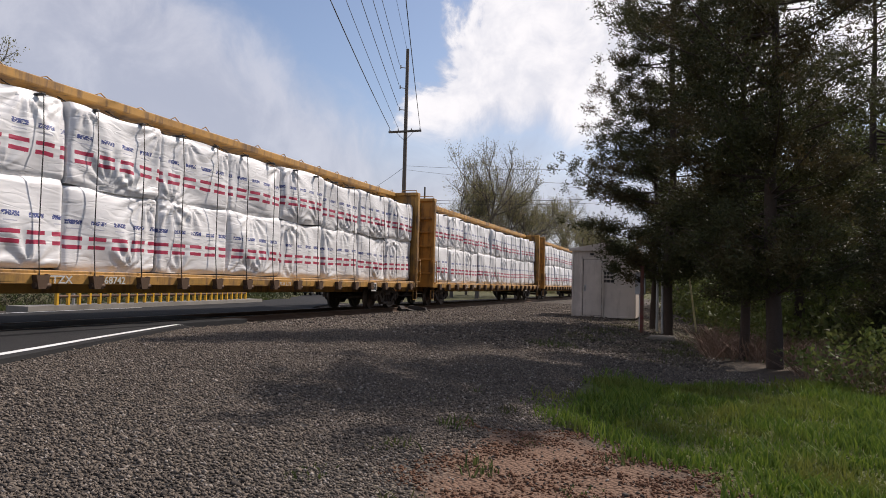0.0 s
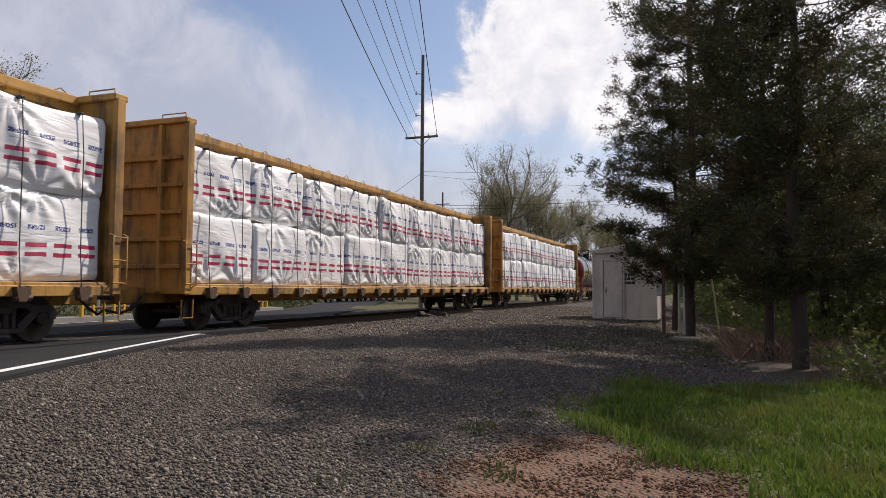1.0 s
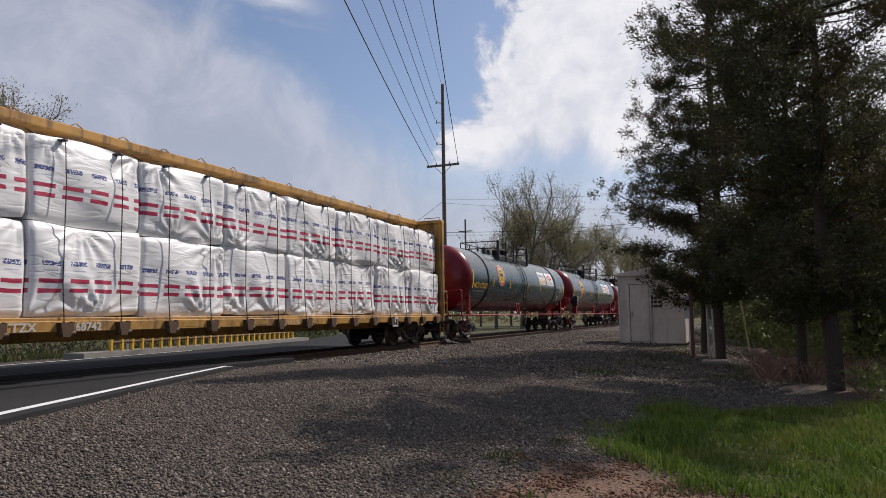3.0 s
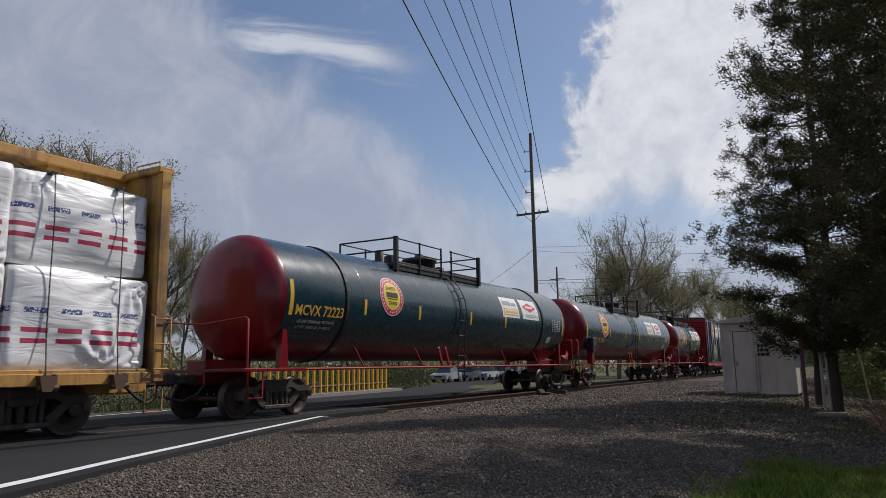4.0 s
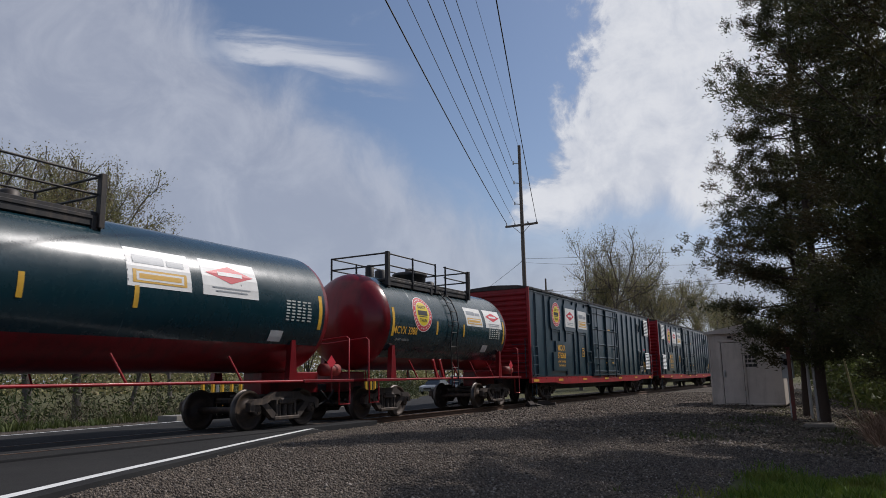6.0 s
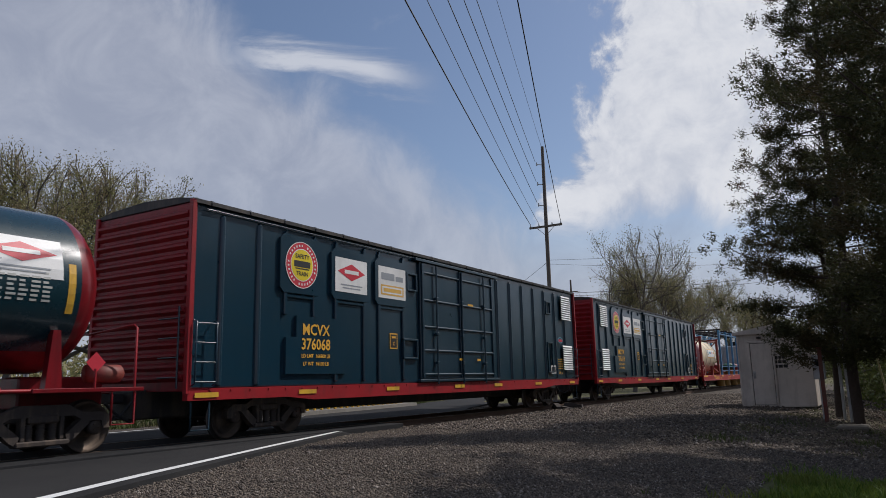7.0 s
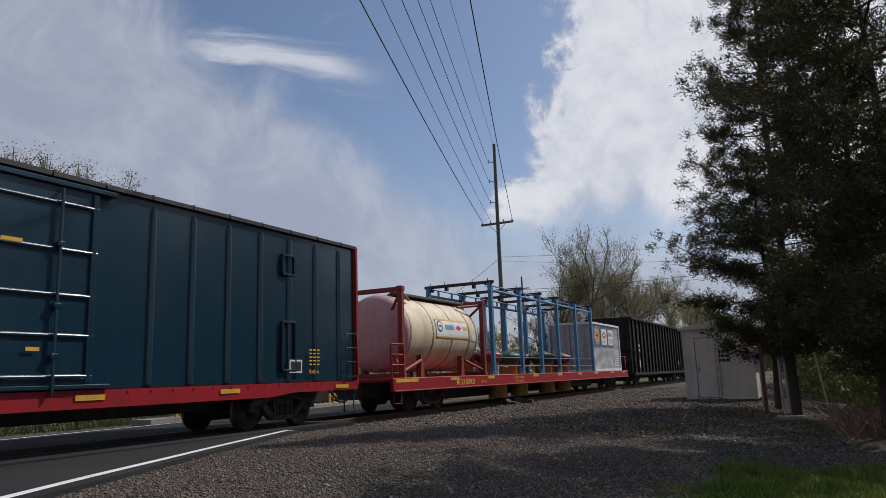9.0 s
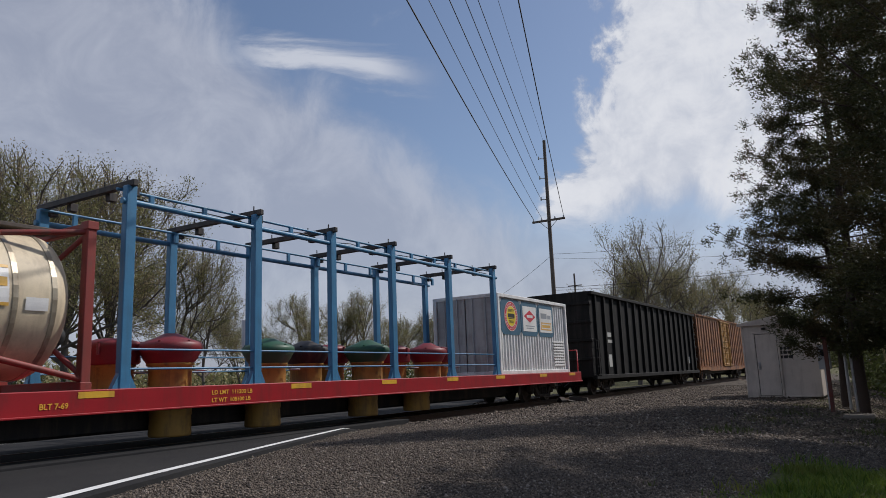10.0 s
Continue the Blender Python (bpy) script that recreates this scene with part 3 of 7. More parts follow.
def gold_sign(parent, at, y0, y1, z0, z1, lift=0.006):
    g = Geo()
    w, h = y1 - y0, z1 - z0
    patch(g, at, y0, y1, z0, z1, lift)
    patch(g, at, y0 + w * 0.08, y1 - w * 0.08, z0 + h * 0.10, z0 + h * 0.42, lift + 0.003, slot=1)
    patch(g, at, y0 + w * 0.13, y1 - w * 0.13, z0 + h * 0.15, z0 + h * 0.37, lift + 0.005, slot=0)
    patch(g, at, y0 + w * 0.17, y1 - w * 0.17, z0 + h * 0.20, z0 + h * 0.32, lift + 0.007, slot=1)
    patch(g, at, y0 + w * 0.10, y0 + w * 0.58, z0 + h * 0.58, z0 + h * 0.80, lift + 0.003, slot=2)
    patch(g, at, y0 + w * 0.62, y1 - w * 0.10, z0 + h * 0.58, z0 + h * 0.74, lift + 0.003, slot=2)
    return part("sign", g, [WHITE_SIGN, GOLD_SIGN, GREY_SIGN], parent, "white sign with a gold panel")


def write(parent, rows, at, material, label=""):
    """rows: text, y, z, size, stretch."""
    g = Geo()
    for text, y, z, size, stretch in rows:
        lettering(g, text, at, y, z, size, 0.007, stretch)
    return part("lettering", g, material, parent, label)


# ---------------------------------------------------------------- running gear
WHEEL_R = 0.42
AXLES = []


def wheelset_mesh():
    g = Geo()
    g.rod([(-1.05, 0, 0), (1.05, 0, 0)], 0.075, 10)
    for s in (-1, 1):
        prof = [(s * 0.665, 0.0), (s * 0.665, 0.16), (s * 0.70, 0.20), (s * 0.70, 0.35), (s * 0.675, 0.37), (s * 0.675, WHEEL_R + 0.03), (s * 0.705, WHEEL_R + 0.03), (s * 0.715, WHEEL_R), (s * 0.815, WHEEL_R - 0.005), (s * 0.82, 0.365), (s * 0.78, 0.345), (s * 0.765, 0.20), (s * 0.83, 0.16), (s * 0.83, 0.0)]
        g.turned(prof[:7], (0, 0, 0), "x", 28)
        g.turned(prof[6:9], (0, 0, 0), "x", 28, slot=1)
        g.turned(prof[8:], (0, 0, 0), "x", 28)
        for k in range(3):      # bolts in the bearing cap, so that the turning shows
            a = k * 2 * math.pi / 3
            g.box((min(s * 1.04, s * 1.075), 0.05 * math.cos(a) - 0.014, 0.05 * math.sin(a) - 0.014), (max(s * 1.04, s * 1.075), 0.05 * math.cos(a) + 0.014, 0.05 * math.sin(a) + 0.014))
    return g.mesh("wheelset", [WHEEL_STEEL, TREAD_STEEL])


WHEELSET = wheelset_mesh()


def side_frame_mesh():
    g = Geo()
    top = [(-1.13, 0.40), (-1.13, 0.58), (-1.00, 0.66), (-0.66, 0.66), (-0.38, 0.80), (0.38, 0.80), (0.66, 0.66), (1.00, 0.66), (1.13, 0.58), (1.13, 0.40), (1.00, 0.40), (0.97, 0.53), (0.80, 0.53), (0.72, 0.50), (0.50, 0.62), (-0.50, 0.62), (-0.72, 0.50), (-0.80, 0.53), (-0.97, 0.53), (-1.00, 0.40)]
    g.slab(top, 0.93, 1.08)
    g.slab([(-0.76, 0.50), (-0.64, 0.58), (-0.36, 0.34), (-0.40, 0.20), (-0.50, 0.26)], 0.93, 1.09)
    g.slab([(0.76, 0.50), (0.64, 0.58), (0.36, 0.34), (0.40, 0.20), (0.50, 0.26)], 0.93, 1.09)
    g.box((0.91, -0.42, 0.18), (1.12, 0.42, 0.27), 0.02)
    g.box((0.93, -0.34, 0.27), (1.08, -0.27, 0.66), 0.01)
    g.box((0.93, 0.27, 0.27), (1.08, 0.34, 0.66), 0.01)
    return g.mesh("side_frame", BOGIE_IRON)


SIDE_FRAME = side_frame_mesh()
SPRING = Geo().turned([(0.27 + k * 0.021, 0.055 + 0.022 * (k % 2)) for k in range(13)], (1.0, 0, 0), "z", 10).mesh("spring", BOGIE_IRON)
BOLSTER = Geo().box((-1.12, -0.24, 0.52), (1.12, 0.24, 0.66), 0.03).box((-0.4, -0.3, 0.66), (0.4, 0.3, 0.74), 0.03).mesh("bolster", BOGIE_IRON)
BEARING = Geo().turned([(0.9, 0.0), (0.9, 0.12), (1.05, 0.125), (1.06, 0.09), (1.065, 0.0)], (0, 0, WHEEL_R), "x", 12).mesh("bearing", WHEEL_STEEL)
TURN = pose(0, 0, 0, 0, 0, 180)


def bogie(car, y):
    b = part("bogie", BOLSTER, None, car, "cast iron two-axle bogie")
    b.location = (0, y, 0)
    for m in (Matrix.Identity(4), TURN):
        for name, me, yy in (("side_frame", SIDE_FRAME, 0), ("spring", SPRING, -0.19), ("spring", SPRING, 0), ("spring", SPRING, 0.19), ("bearing", BEARING, -0.89), ("bearing", BEARING, 0.89)):
            o = part(name, me, None, b)
            o.matrix_basis = m @ pose(0, yy, 0)
    for yy in (-0.89, 0.89):
        o = part("wheelset", WHEELSET, None, b)
        o.location = (0, yy, WHEEL_R)
        AXLES.append((o, yy))
    return b


def coupler(car, y, side):
    """side: -1 at the near end, 1 at the far end."""
    g = Geo()
    g.box((-0.09, min(y, y + side * 0.75), 0.76), (0.09, max(y, y + side * 0.75), 0.94), 0.02)
    g.box((-0.17, min(y + side * 0.6, y + side * 0.86), 0.72), (0.17, max(y + side * 0.6, y + side * 0.86), 0.99), 0.04)
    part("coupler", g, BLACK_IRON, car)
    h = Geo()
    h.rod([(0.35, y, 0.78), (0.38, y + side * 0.25, 0.55), (0.30, y + side * 0.55, 0.42), (0.15, y + side * 0.85, 0.50)], 0.028, 6)
    part("brake_hose", h, RUBBER, car)


CARS = []          # (thing, y of its origin at the start)


def rail_car(name, y0, label, category, group=""):
    car = empty(name, pose(-TRACK, y0, 0), label, category, group)
    CARS.append((car, y0))
    return car


def ladder(g, x, y0, y1, z0, z1, rungs, r=0.014, out=0.09):
    for y in (y0, y1):
        g.rod([(x, y, z0), (x + out, y, z0 + 0.03), (x + out, y, z1 - 0.03), (x, y, z1)], r * 1.2, 5)
    for k in range(rungs):
        z = z0 + 0.06 + (z1 - z0 - 0.12) * k / (rungs - 1)
        g.rod([(x + out, y0, z), (x + out, y1, z)], r, 5)
    return g


def stirrup(g, x, y, z, w=0.42, drop=0.42):
    g.rod([(x, y, z), (x, y, z - drop), (x, y + w, z - drop), (x, y + w, z)], 0.02, 5)
    return g


# ---------------------------------------------------------------- centre-beam cars with wrapped loads
def wrap_material():
    """White woven film with printed red stripes and blue words shown as bars."""
    mat = bpy.data.materials.new("white_wrap_film")
    mat.use_nodes = True
    N = Nodes(mat.node_tree)
    co = N.coords()
    s = N.n("ShaderNodeSeparateXYZ", Vector=co)
    wave = N.math("MULTIPLY", N.math("SUBTRACT", N.noise(co, 2.2, 3.0), 0.5), 0.05)
    z = N.math("ADD", s.outputs[2], wave)
    y = s.outputs[1]

    def between(v, a, b):
        return N.math("MULTIPLY", N.math("GREATER_THAN", v, a), N.math("LESS_THAN", v, b))
    rnd = N.n("ShaderNodeObjectInfo").outputs["Random"]
    cell = N.math("FRACT", N.math("ADD", N.math("DIVIDE", y, 0.54), N.math("MULTIPLY", rnd, 1.0)))
    bars = N.math("MULTIPLY", between(cell, 0.10, 0.84), N.math("ADD", between(z, 0.40, 0.475), between(z, 0.565, 0.64)))
    words = N.math("MULTIPLY", between(cell, 0.14, 0.78), between(z, 0.86, 0.945))
    gaps = N.math("GREATER_THAN", N.noise(co, 34.0, 1.0), 0.43)
    words = N.math("MULTIPLY", words, gaps)
    small = N.math("MULTIPLY", N.math("MULTIPLY", between(cell, 0.2, 0.7), between(z, 0.77, 0.79)), 0.45)
    dust = N.noise(co, 1.3, 5.0, 0.65)
    base = N.mix(N.math("MULTIPLY", N.ramp(dust, 0.45, 0.75), 0.35), (0.80, 0.785, 0.765), (0.60, 0.575, 0.55))
    col = N.mix(bars, base, (0.44, 0.045, 0.09))
    col = N.mix(N.math("ADD", words, small), col, (0.07, 0.09, 0.24))
    bs = N.n("ShaderNodeBsdfPrincipled", Base__Color=col, Roughness=0.42)
    # creases: stretched noise running slantwise
    m1 = N.n("ShaderNodeMapping", Vector=co)
    m1.inputs["Rotation"].default_value = (0.5, 0, 0)
    m1.inputs["Scale"].default_value = (0.6, 0.5, 1.7)
    m2 = N.n("ShaderNodeMapping", Vector=co)
    m2.inputs["Rotation"].default_value = (-0.9, 0, 0)
    m2.inputs["Scale"].default_value = (0.6, 0.5, 2.2)
    shift = N.n("ShaderNodeVectorMath", _op="ADD", i0=m2.outputs[0], i1=N.n("ShaderNodeCombineXYZ", X=N.math("MULTIPLY", rnd, 40.0), Y=0.0, Z=0.0).outputs[0])
    ridge = lambda v: N.math("ABSOLUTE", N.math("SUBTRACT", v, 0.5))
    h = N.math("MINIMUM", ridge(N.noise(m1.outputs[0], 1.7, 2.0, 0.45, 0.6)), ridge(N.noise(shift.outputs[0], 1.5, 2.0, 0.45, 0.5)))
    bp = N.n("ShaderNodeBump", Strength=0.55, Distance=0.11, Height=h)
    N.put(bs, "Normal", bp.outputs[0])
    N.t.links.new(bs.outputs[0], N.n("ShaderNodeOutputMaterial").inputs[0])
    return mat


WRAP = wrap_material()
BW = 2.46


def bundle_mesh(k, height):
    """A wrapped stack with a slack, wavy face. Origin at its lower near inner corner; the face looks to +x."""
    rng = random.Random(40 + k)
    ny, nz, depth = 52, 34, 1.16
    ph = [rng.uniform(0, 6.28) for _ in range(6)]
    bulge, sag = rng.uniform(0.02, 0.11), rng.uniform(0.02, 0.10)
    knots = [(rng.uniform(0, 1), rng.choice((0.0, 1.0)), rng.uniform(0.25, 0.55), rng.uniform(8, 15)) for _ in range(4)]

    def face(u, w):
        y, z = 0.02 + u * (BW - 0.04), w * height
        e = min(u, 1 - u, 0.035) / 0.035
        ez = min(w, 1 - w, 0.08) / 0.08
        x = depth + bulge * math.sin(math.pi * u) ** 0.7 * math.sin(math.pi * min(1, w * 1.05)) - 0.05 * (1 - e) ** 2 - 0.06 * (1 - ez) ** 2
        x += 0.020 * math.sin(7 * u + 4 * w + ph[0]) + 0.013 * math.sin(15 * u - 9 * w + ph[1]) * (1 - w) + 0.016 * abs(math.sin(5 * (u + 0.7 * w) + ph[2])) ** 3
        for ku, kw, kr, kn in knots:                 # folds fanning out from where the film is tied
            dx, dz = (u - ku) * BW, (w - kw) * height
            rr = math.hypot(dx, dz)
            x += 0.032 * math.exp(-(rr / (kr * 1.6)) ** 2) * math.sin(kn * math.atan2(dz, dx + 1e-6)) * min(1, rr / 0.2) * min(e, 1)
        z += (-sag * math.sin(math.pi * u) if w < 0.02 else 0) + (0.03 * math.sin(6 * u + ph[3]) if w > 0.98 else 0)
        return x, y, z
    v = [face(i / ny, j / nz) for j in range(nz + 1) for i in range(ny + 1)]
    c = ny + 1
    f = [(j * c + i, j * c + i + 1, (j + 1) * c + i + 1, (j + 1) * c + i) for j in range(nz) for i in range(ny)]
    g = Geo().add(v, f, True)
    # top, bottom and ends back to the centre beam
    for line in ([v[nz * c + i] for i in range(c)], [v[i] for i in range(c)], [v[j * c] for j in range(nz + 1)], [v[j * c + ny] for j in range(nz + 1)]):
        n = len(line)
        g.add(line + [(0.0, y, z) for x, y, z in line], [(i, i + 1, i + 1 + n, i + n) for i in range(n - 1)], True)
    return g.mesh("wrapped_pack", WRAP)


BUNDLES = [bundle_mesh(k, 1.58 if k < 7 else 1.50) for k in range(14)]


def centre_beam_car(y0, seed):
    L = 22.45
    car = rail_car("centre_beam_car", y0, "yellow centre-beam flat car loaded with white wrapped bundles", "freight car", "wrapped load cars")
    rng = random.Random(seed)
    g = Geo().box((-1.42, 0, 0.98), (1.42, L, 1.07), 0.015)
    g.box((-0.30, -0.7, 0.62), (0.30, L + 0.7, 0.98), 0.03)
    part("deck", g, YELLOW_CAR, car)
    for s in (-1, 1):
        g = Geo()
        g.box((min(s * 1.36, s * 1.46), 0, 0.82), (max(s * 1.36, s * 1.46), L, 1.01), 0.012)
        part("side_sill", g, YELLOW_CAR, car)
    # rack of tie-down winches under the sill
    wm = Geo().slab([(-0.10, 0.74), (0.05, 0.74), (0.13, 0.98), (-0.15, 0.98)], 1.44, 1.58).rod([(1.52, -0.15, 0.80), (1.52, 0.17, 0.80)], 0.05, 8).box((1.46, 0.10, 0.74), (1.55, 0.15, 1.0), 0.01).mesh("winch", WINCH_IRON)
    for k in range(18):
        o = part("winch", wm, None, car)
        o.location = (0, 0.75 + k * 1.23, 0)
    # end bulkheads
    for y, d in ((0.0, -1), (L, 1)):
        bulk = part("bulkhead", Geo().box((-1.38, y - 0.05, 0.84), (1.38, y + 0.05, 4.62), 0.01), YELLOW_CAR, car)
        for s in (-1, 1):
            part("corner_post", Geo().box((s * 1.42 - 0.07, y - 0.11, 0.84), (s * 1.42 + 0.07, y + 0.11, 4.66), 0.015), YELLOW_CAR, bulk)
        part("top_rail", Geo().box((-1.48, y - 0.17, 4.60), (1.48, y + 0.17, 4.73), 0.02), YELLOW_CAR, bulk)
        for z in (1.4, 2.0, 2.6, 3.2, 3.8):
            part("stiffener", Geo().box((-1.36, min(y + d * 0.04, y + d * 0.15), z), (1.36, max(y + d * 0.04, y + d * 0.15), z + 0.09), 0.012), YELLOW_CAR, bulk)
        for x in (-0.75, 0.75):
            part("stiffener", Geo().box((x - 0.05, min(y + d * 0.04, y + d * 0.17), 0.9), (x + 0.05, max(y + d * 0.04, y + d * 0.17), 4.58), 0.012), YELLOW_CAR, bulk)
        h = Geo().rod([(1.40, y - 0.1, 4.72), (1.40, y - 0.1, 4.82), (0.75, y - 0.1, 4.82), (0.75, y - 0.1, 4.72)], 0.016, 5)
        part("grab_iron", h, YELLOW_CAR, bulk)
        part("ladder", ladder(Geo(), 1.46, y - 0.17, y + 0.17, 1.0, 2.0, 3), YELLOW_CAR, bulk)
        part("step", stirrup(Geo(), 1.40, y - 0.2 if d > 0 else y - 0.1, 0.72, 0.36, 0.40), YELLOW_CAR, bulk)
    # centre beam: top chord, posts, ledge
    t = Geo().box((-0.50, 0.1, 4.56), (0.50, L - 0.1, 4.74), 0.02).box((-0.16, 0.1, 4.72), (0.16, L - 0.1, 4.80), 0.015)
    for k in range(19):
        y = 0.6 + k * (L - 1.2) / 18 + rng.uniform(-0.1, 0.1)
        t.rod([(0.46, y - 0.16, 4.72), (0.50, y - 0.02, 4.80 + rng.uniform(-0.02, 0.03)), (0.47, y + 0.17, 4.73)], 0.014, 4)
    # sloping ends of the chord, gusseted into the bulkheads
    part("top_chord", t, YELLOW_CAR, car)
    for y, d in ((0.0, 1), (L, -1)):
        gx = Geo().slab([(y, 4.1), (y, 4.66), (y + d * 1.6, 4.62), (y + d * 1.6, 4.5), (y + d * 0.4, 4.42)], 0.30, 0.42)
        part("gusset", gx, YELLOW_CAR, car)
    pm = Geo().box((-0.07, -0.08, 0.9), (0.07, 0.08, 4.52), 0.01).mesh("post", YELLOW_CAR)
    for k in range(19):
        o = part("post", pm, None, car)
        o.location = (0, 0.4 + k * (L - 0.8) / 18, 0)
    # loads
    for s in (1, -1):
        for tier in (0, 1):
            z = 1.085 + tier * 1.60
            for k in range(9):
                me = BUNDLES[rng.randrange(7) + 7 * tier]
                o = part("wrapped_pack", me, None, car, "white plastic wrapped stack with red stripes")
                y = 0.16 + k * BW
                o.matrix_basis = pose(0.10 + rng.uniform(-0.05, 0.05), y, z + rng.uniform(-0.02, 0.03), rng.uniform(-0.9, 0.9), rng.uniform(-1.5, 1.2), rng.uniform(-0.8, 0.8)) if s > 0 else pose(-0.13, y + BW, z, 0, 0, 180)
    # straps from chord to winch
    for k in range(18):
        y = 0.75 + k * 1.23
        o = Geo().rod([(0.30, y, 4.52), (0.9, y, 4.20), (1.35, y, 4.16), (1.41, y, 3.4), (1.405, y, 2.62), (1.41, y, 1.6), (1.47, y, 0.95)], 0.011, 5)
        o.box((1.02, y - 0.05, 4.16), (1.36, y + 0.05, 4.20), 0.01)
        part("strap", o, BLACK_IRON, car, "dark steel tie-down cable")
    at = flat_map(1.462)
    write(car, [("TTZX", 4.55, 0.84, 0.20, 1.15), ("368742", 5.78, 0.84, 0.20, 1.1), ("L 73-0  L 75", 12.0, 0.85, 0.13, 1.1)], flat_map(1.475), LETTER_WHITE, "white reporting letters on the sill")
    g = Geo()
    patch(g, at, L - 4.35, L - 3.95, 0.68, 0.98, 0.012, 1, 1)
    patch(g, at, L - 4.31, L - 4.16, 0.72, 0.82, 0.016, 1, 1, 1)
    patch(g, at, L - 4.13, L - 3.99, 0.72, 0.94, 0.016, 1, 1, 1)
    part("plate", g, [WHITE_SIGN, BLACK_SIGN], car, "white data plate")
    for k in range(8):
        part("reflector_strip", patch(Geo(), at, 1.0 + k * 2.46, 1.55 + k * 2.46, 0.86, 0.96, 0.004, 2, 1), OCHRE, car, "faded ochre reflective strip")
    for y in (2.1, L - 2.1):
        bogie(car, y)
    coupler(car, -0.15, -1)
    coupler(car, L + 0.15, 1)
    return car


# ---------------------------------------------------------------- tank cars
def tank_car(y0, L, r, bogies, mark, lines, roundel_y, signs_y, deck, ladder_y, bands, bars, group, label, side_box=False, sign_k=1.0):
    """L: straight shell between the head seams; y0: the near seam."""
    car = rail_car("tank_car", y0, label, "tank car", group)
    zc = 2.66
    a_split = math.asin(((1.84 if side_box else 1.63) - zc) / r)
    g = Geo().turned([(L * k / 90, r) for k in range(91)], (0, 0, zc), "y", 56, a_split, math.pi - a_split)
    if side_box:                     # old dents in the shell
        for i, (x, y, z) in enumerate(g.v):
            q, k = math.atan2(z - zc, x), r
            for dy, dq, wy, wq, dep in ((5.75, 0.55, 0.28, 0.16, 0.055), (5.4, 0.85, 0.4, 0.2, 0.03), (1.9, 0.72, 0.35, 0.10, 0.03), (4.3, 0.75, 0.5, 0.12, 0.02)):
                k -= dep * math.exp(-((y - dy) / wy) ** 2 - ((q - dq) / wq) ** 2)
            g.v[i] = (k * math.cos(q), y, zc + k * math.sin(q))
    shell = part("shell", g, GREEN_TANK, car)
    g = Geo().turned([(0, r), (L, r)], (0, 0, zc), "y", 24, math.pi - a_split, 2 * math.pi + a_split)
    part("lower_shell", g, RED_TANK, car, "deep red underside of the tank")
    for y, d in ((0.0, -1), (L, 1)):
        prof = [(y + d * 0.72 * math.sin(q), r * math.cos(q)) for q in (k * math.pi / 2 / 12 for k in range(13))]
        part("head", Geo().turned(prof, (0, 0, zc), "y", 40), RED_TANK, car, "deep red domed tank end")
    for y in bands:
        part("band", Geo().turned([(y - 0.05, r), (y - 0.05, r + 0.035), (y + 0.05, r + 0.035), (y + 0.05, r)], (0, 0, zc), "y", 40, smooth=False), BLACK_IRON, car, "dark hoop round the shell")
    # weld seams
    for k in range(1, 6):
        y = L * k / 6
        part("weld_seam", Geo().turned([(y - 0.02, r + 0.001), (y, r + 0.005), (y + 0.02, r + 0.001)], (0, 0, zc), "y", 36, a_split, math.pi - a_split), GREEN_TANK, car)
    # sill pipes with struts along both sides, stub sill at the ends
    for sx in (-1, 1):
        p = Geo().rod([(sx * 1.36, -0.4, 1.02), (sx * 1.36, L + 0.4, 1.02)], 0.03, 8)
        for k in range(1, 6):
            y = L * k / 6
            p.rod([(sx * 1.36, y + 0.14, 1.02), (sx * 1.22, y - 0.12, 1.55)], 0.022, 6)
        part("side_rail", p, RED_SILL, car, "red side rail with slanted struts")
    for y, d in ((bogies[0], -1), (bogies[1], 1)):
        st = Geo()
        ye = -1.2 if d < 0 else L + 1.2
        lo, hi = min(ye, y), max(ye, y)
        st.box((-0.28, lo, 0.72), (0.28, hi, 1.25), 0.03)
        st.box((-1.42, min(ye, ye - d * 1.9), 0.98), (1.42, max(ye, ye - d * 1.9), 1.05), 0.01)
        part("stub_sill", st, RED_TANK, car)
        for sx in (-1, 1):
            sad = Geo()
            sad.slab([(y - 0.12, 1.0), (y + 0.16, 1.0), (y + 0.08, 1.95), (y - 0.04, 1.95)], min(sx * 1.10, sx * 1.24), max(sx * 1.10, sx * 1.24))
            part("saddle", sad, RED_TANK, car)
        hr = Geo()
        ya = ye + (0.15 if d < 0 else -0.15)
        for sx in (-1, 1):
            hr.rod([(sx * 1.36, ya, 1.05), (sx * 1.36, ya, 2.05), (sx * 1.28, ya, 2.1), (0.0, ya, 2.0)], 0.022, 6)
            stirrup(hr, sx * 1.38, ya + (0.0 if d < 0 else -0.42), 1.0, 0.42, 0.55)
        part("hand_rail", hr, RED_SILL, car, "red bent-pipe end hand rail")
        coupler(car, ye, d)
    for y in bogies:
        bogie(car, y)
    part("brake_cylinder", Geo().turned([(L + 0.35, 0.0), (L + 0.37, 0.15), (L + 0.95, 0.15), (L + 1.0, 0.10), (L + 1.02, 0.0)], (1.05, 0, 1.28), "y", 16), RED_RUSTY, car)
    part("hazard_diamond", Geo().add([(1.40, L + 0.3, 1.28), (1.40, L + 0.47, 1.45), (1.40, L + 0.3, 1.62), (1.40, L + 0.13, 1.45)], [(0, 1, 2, 3)]), RED_SIGN, car, "small red hazard diamond")
    part("standpipe", Geo().rod([(1.40, L + 0.3, 1.02), (1.40, L + 0.3, 1.35)], 0.02, 6), RED_SILL, car)
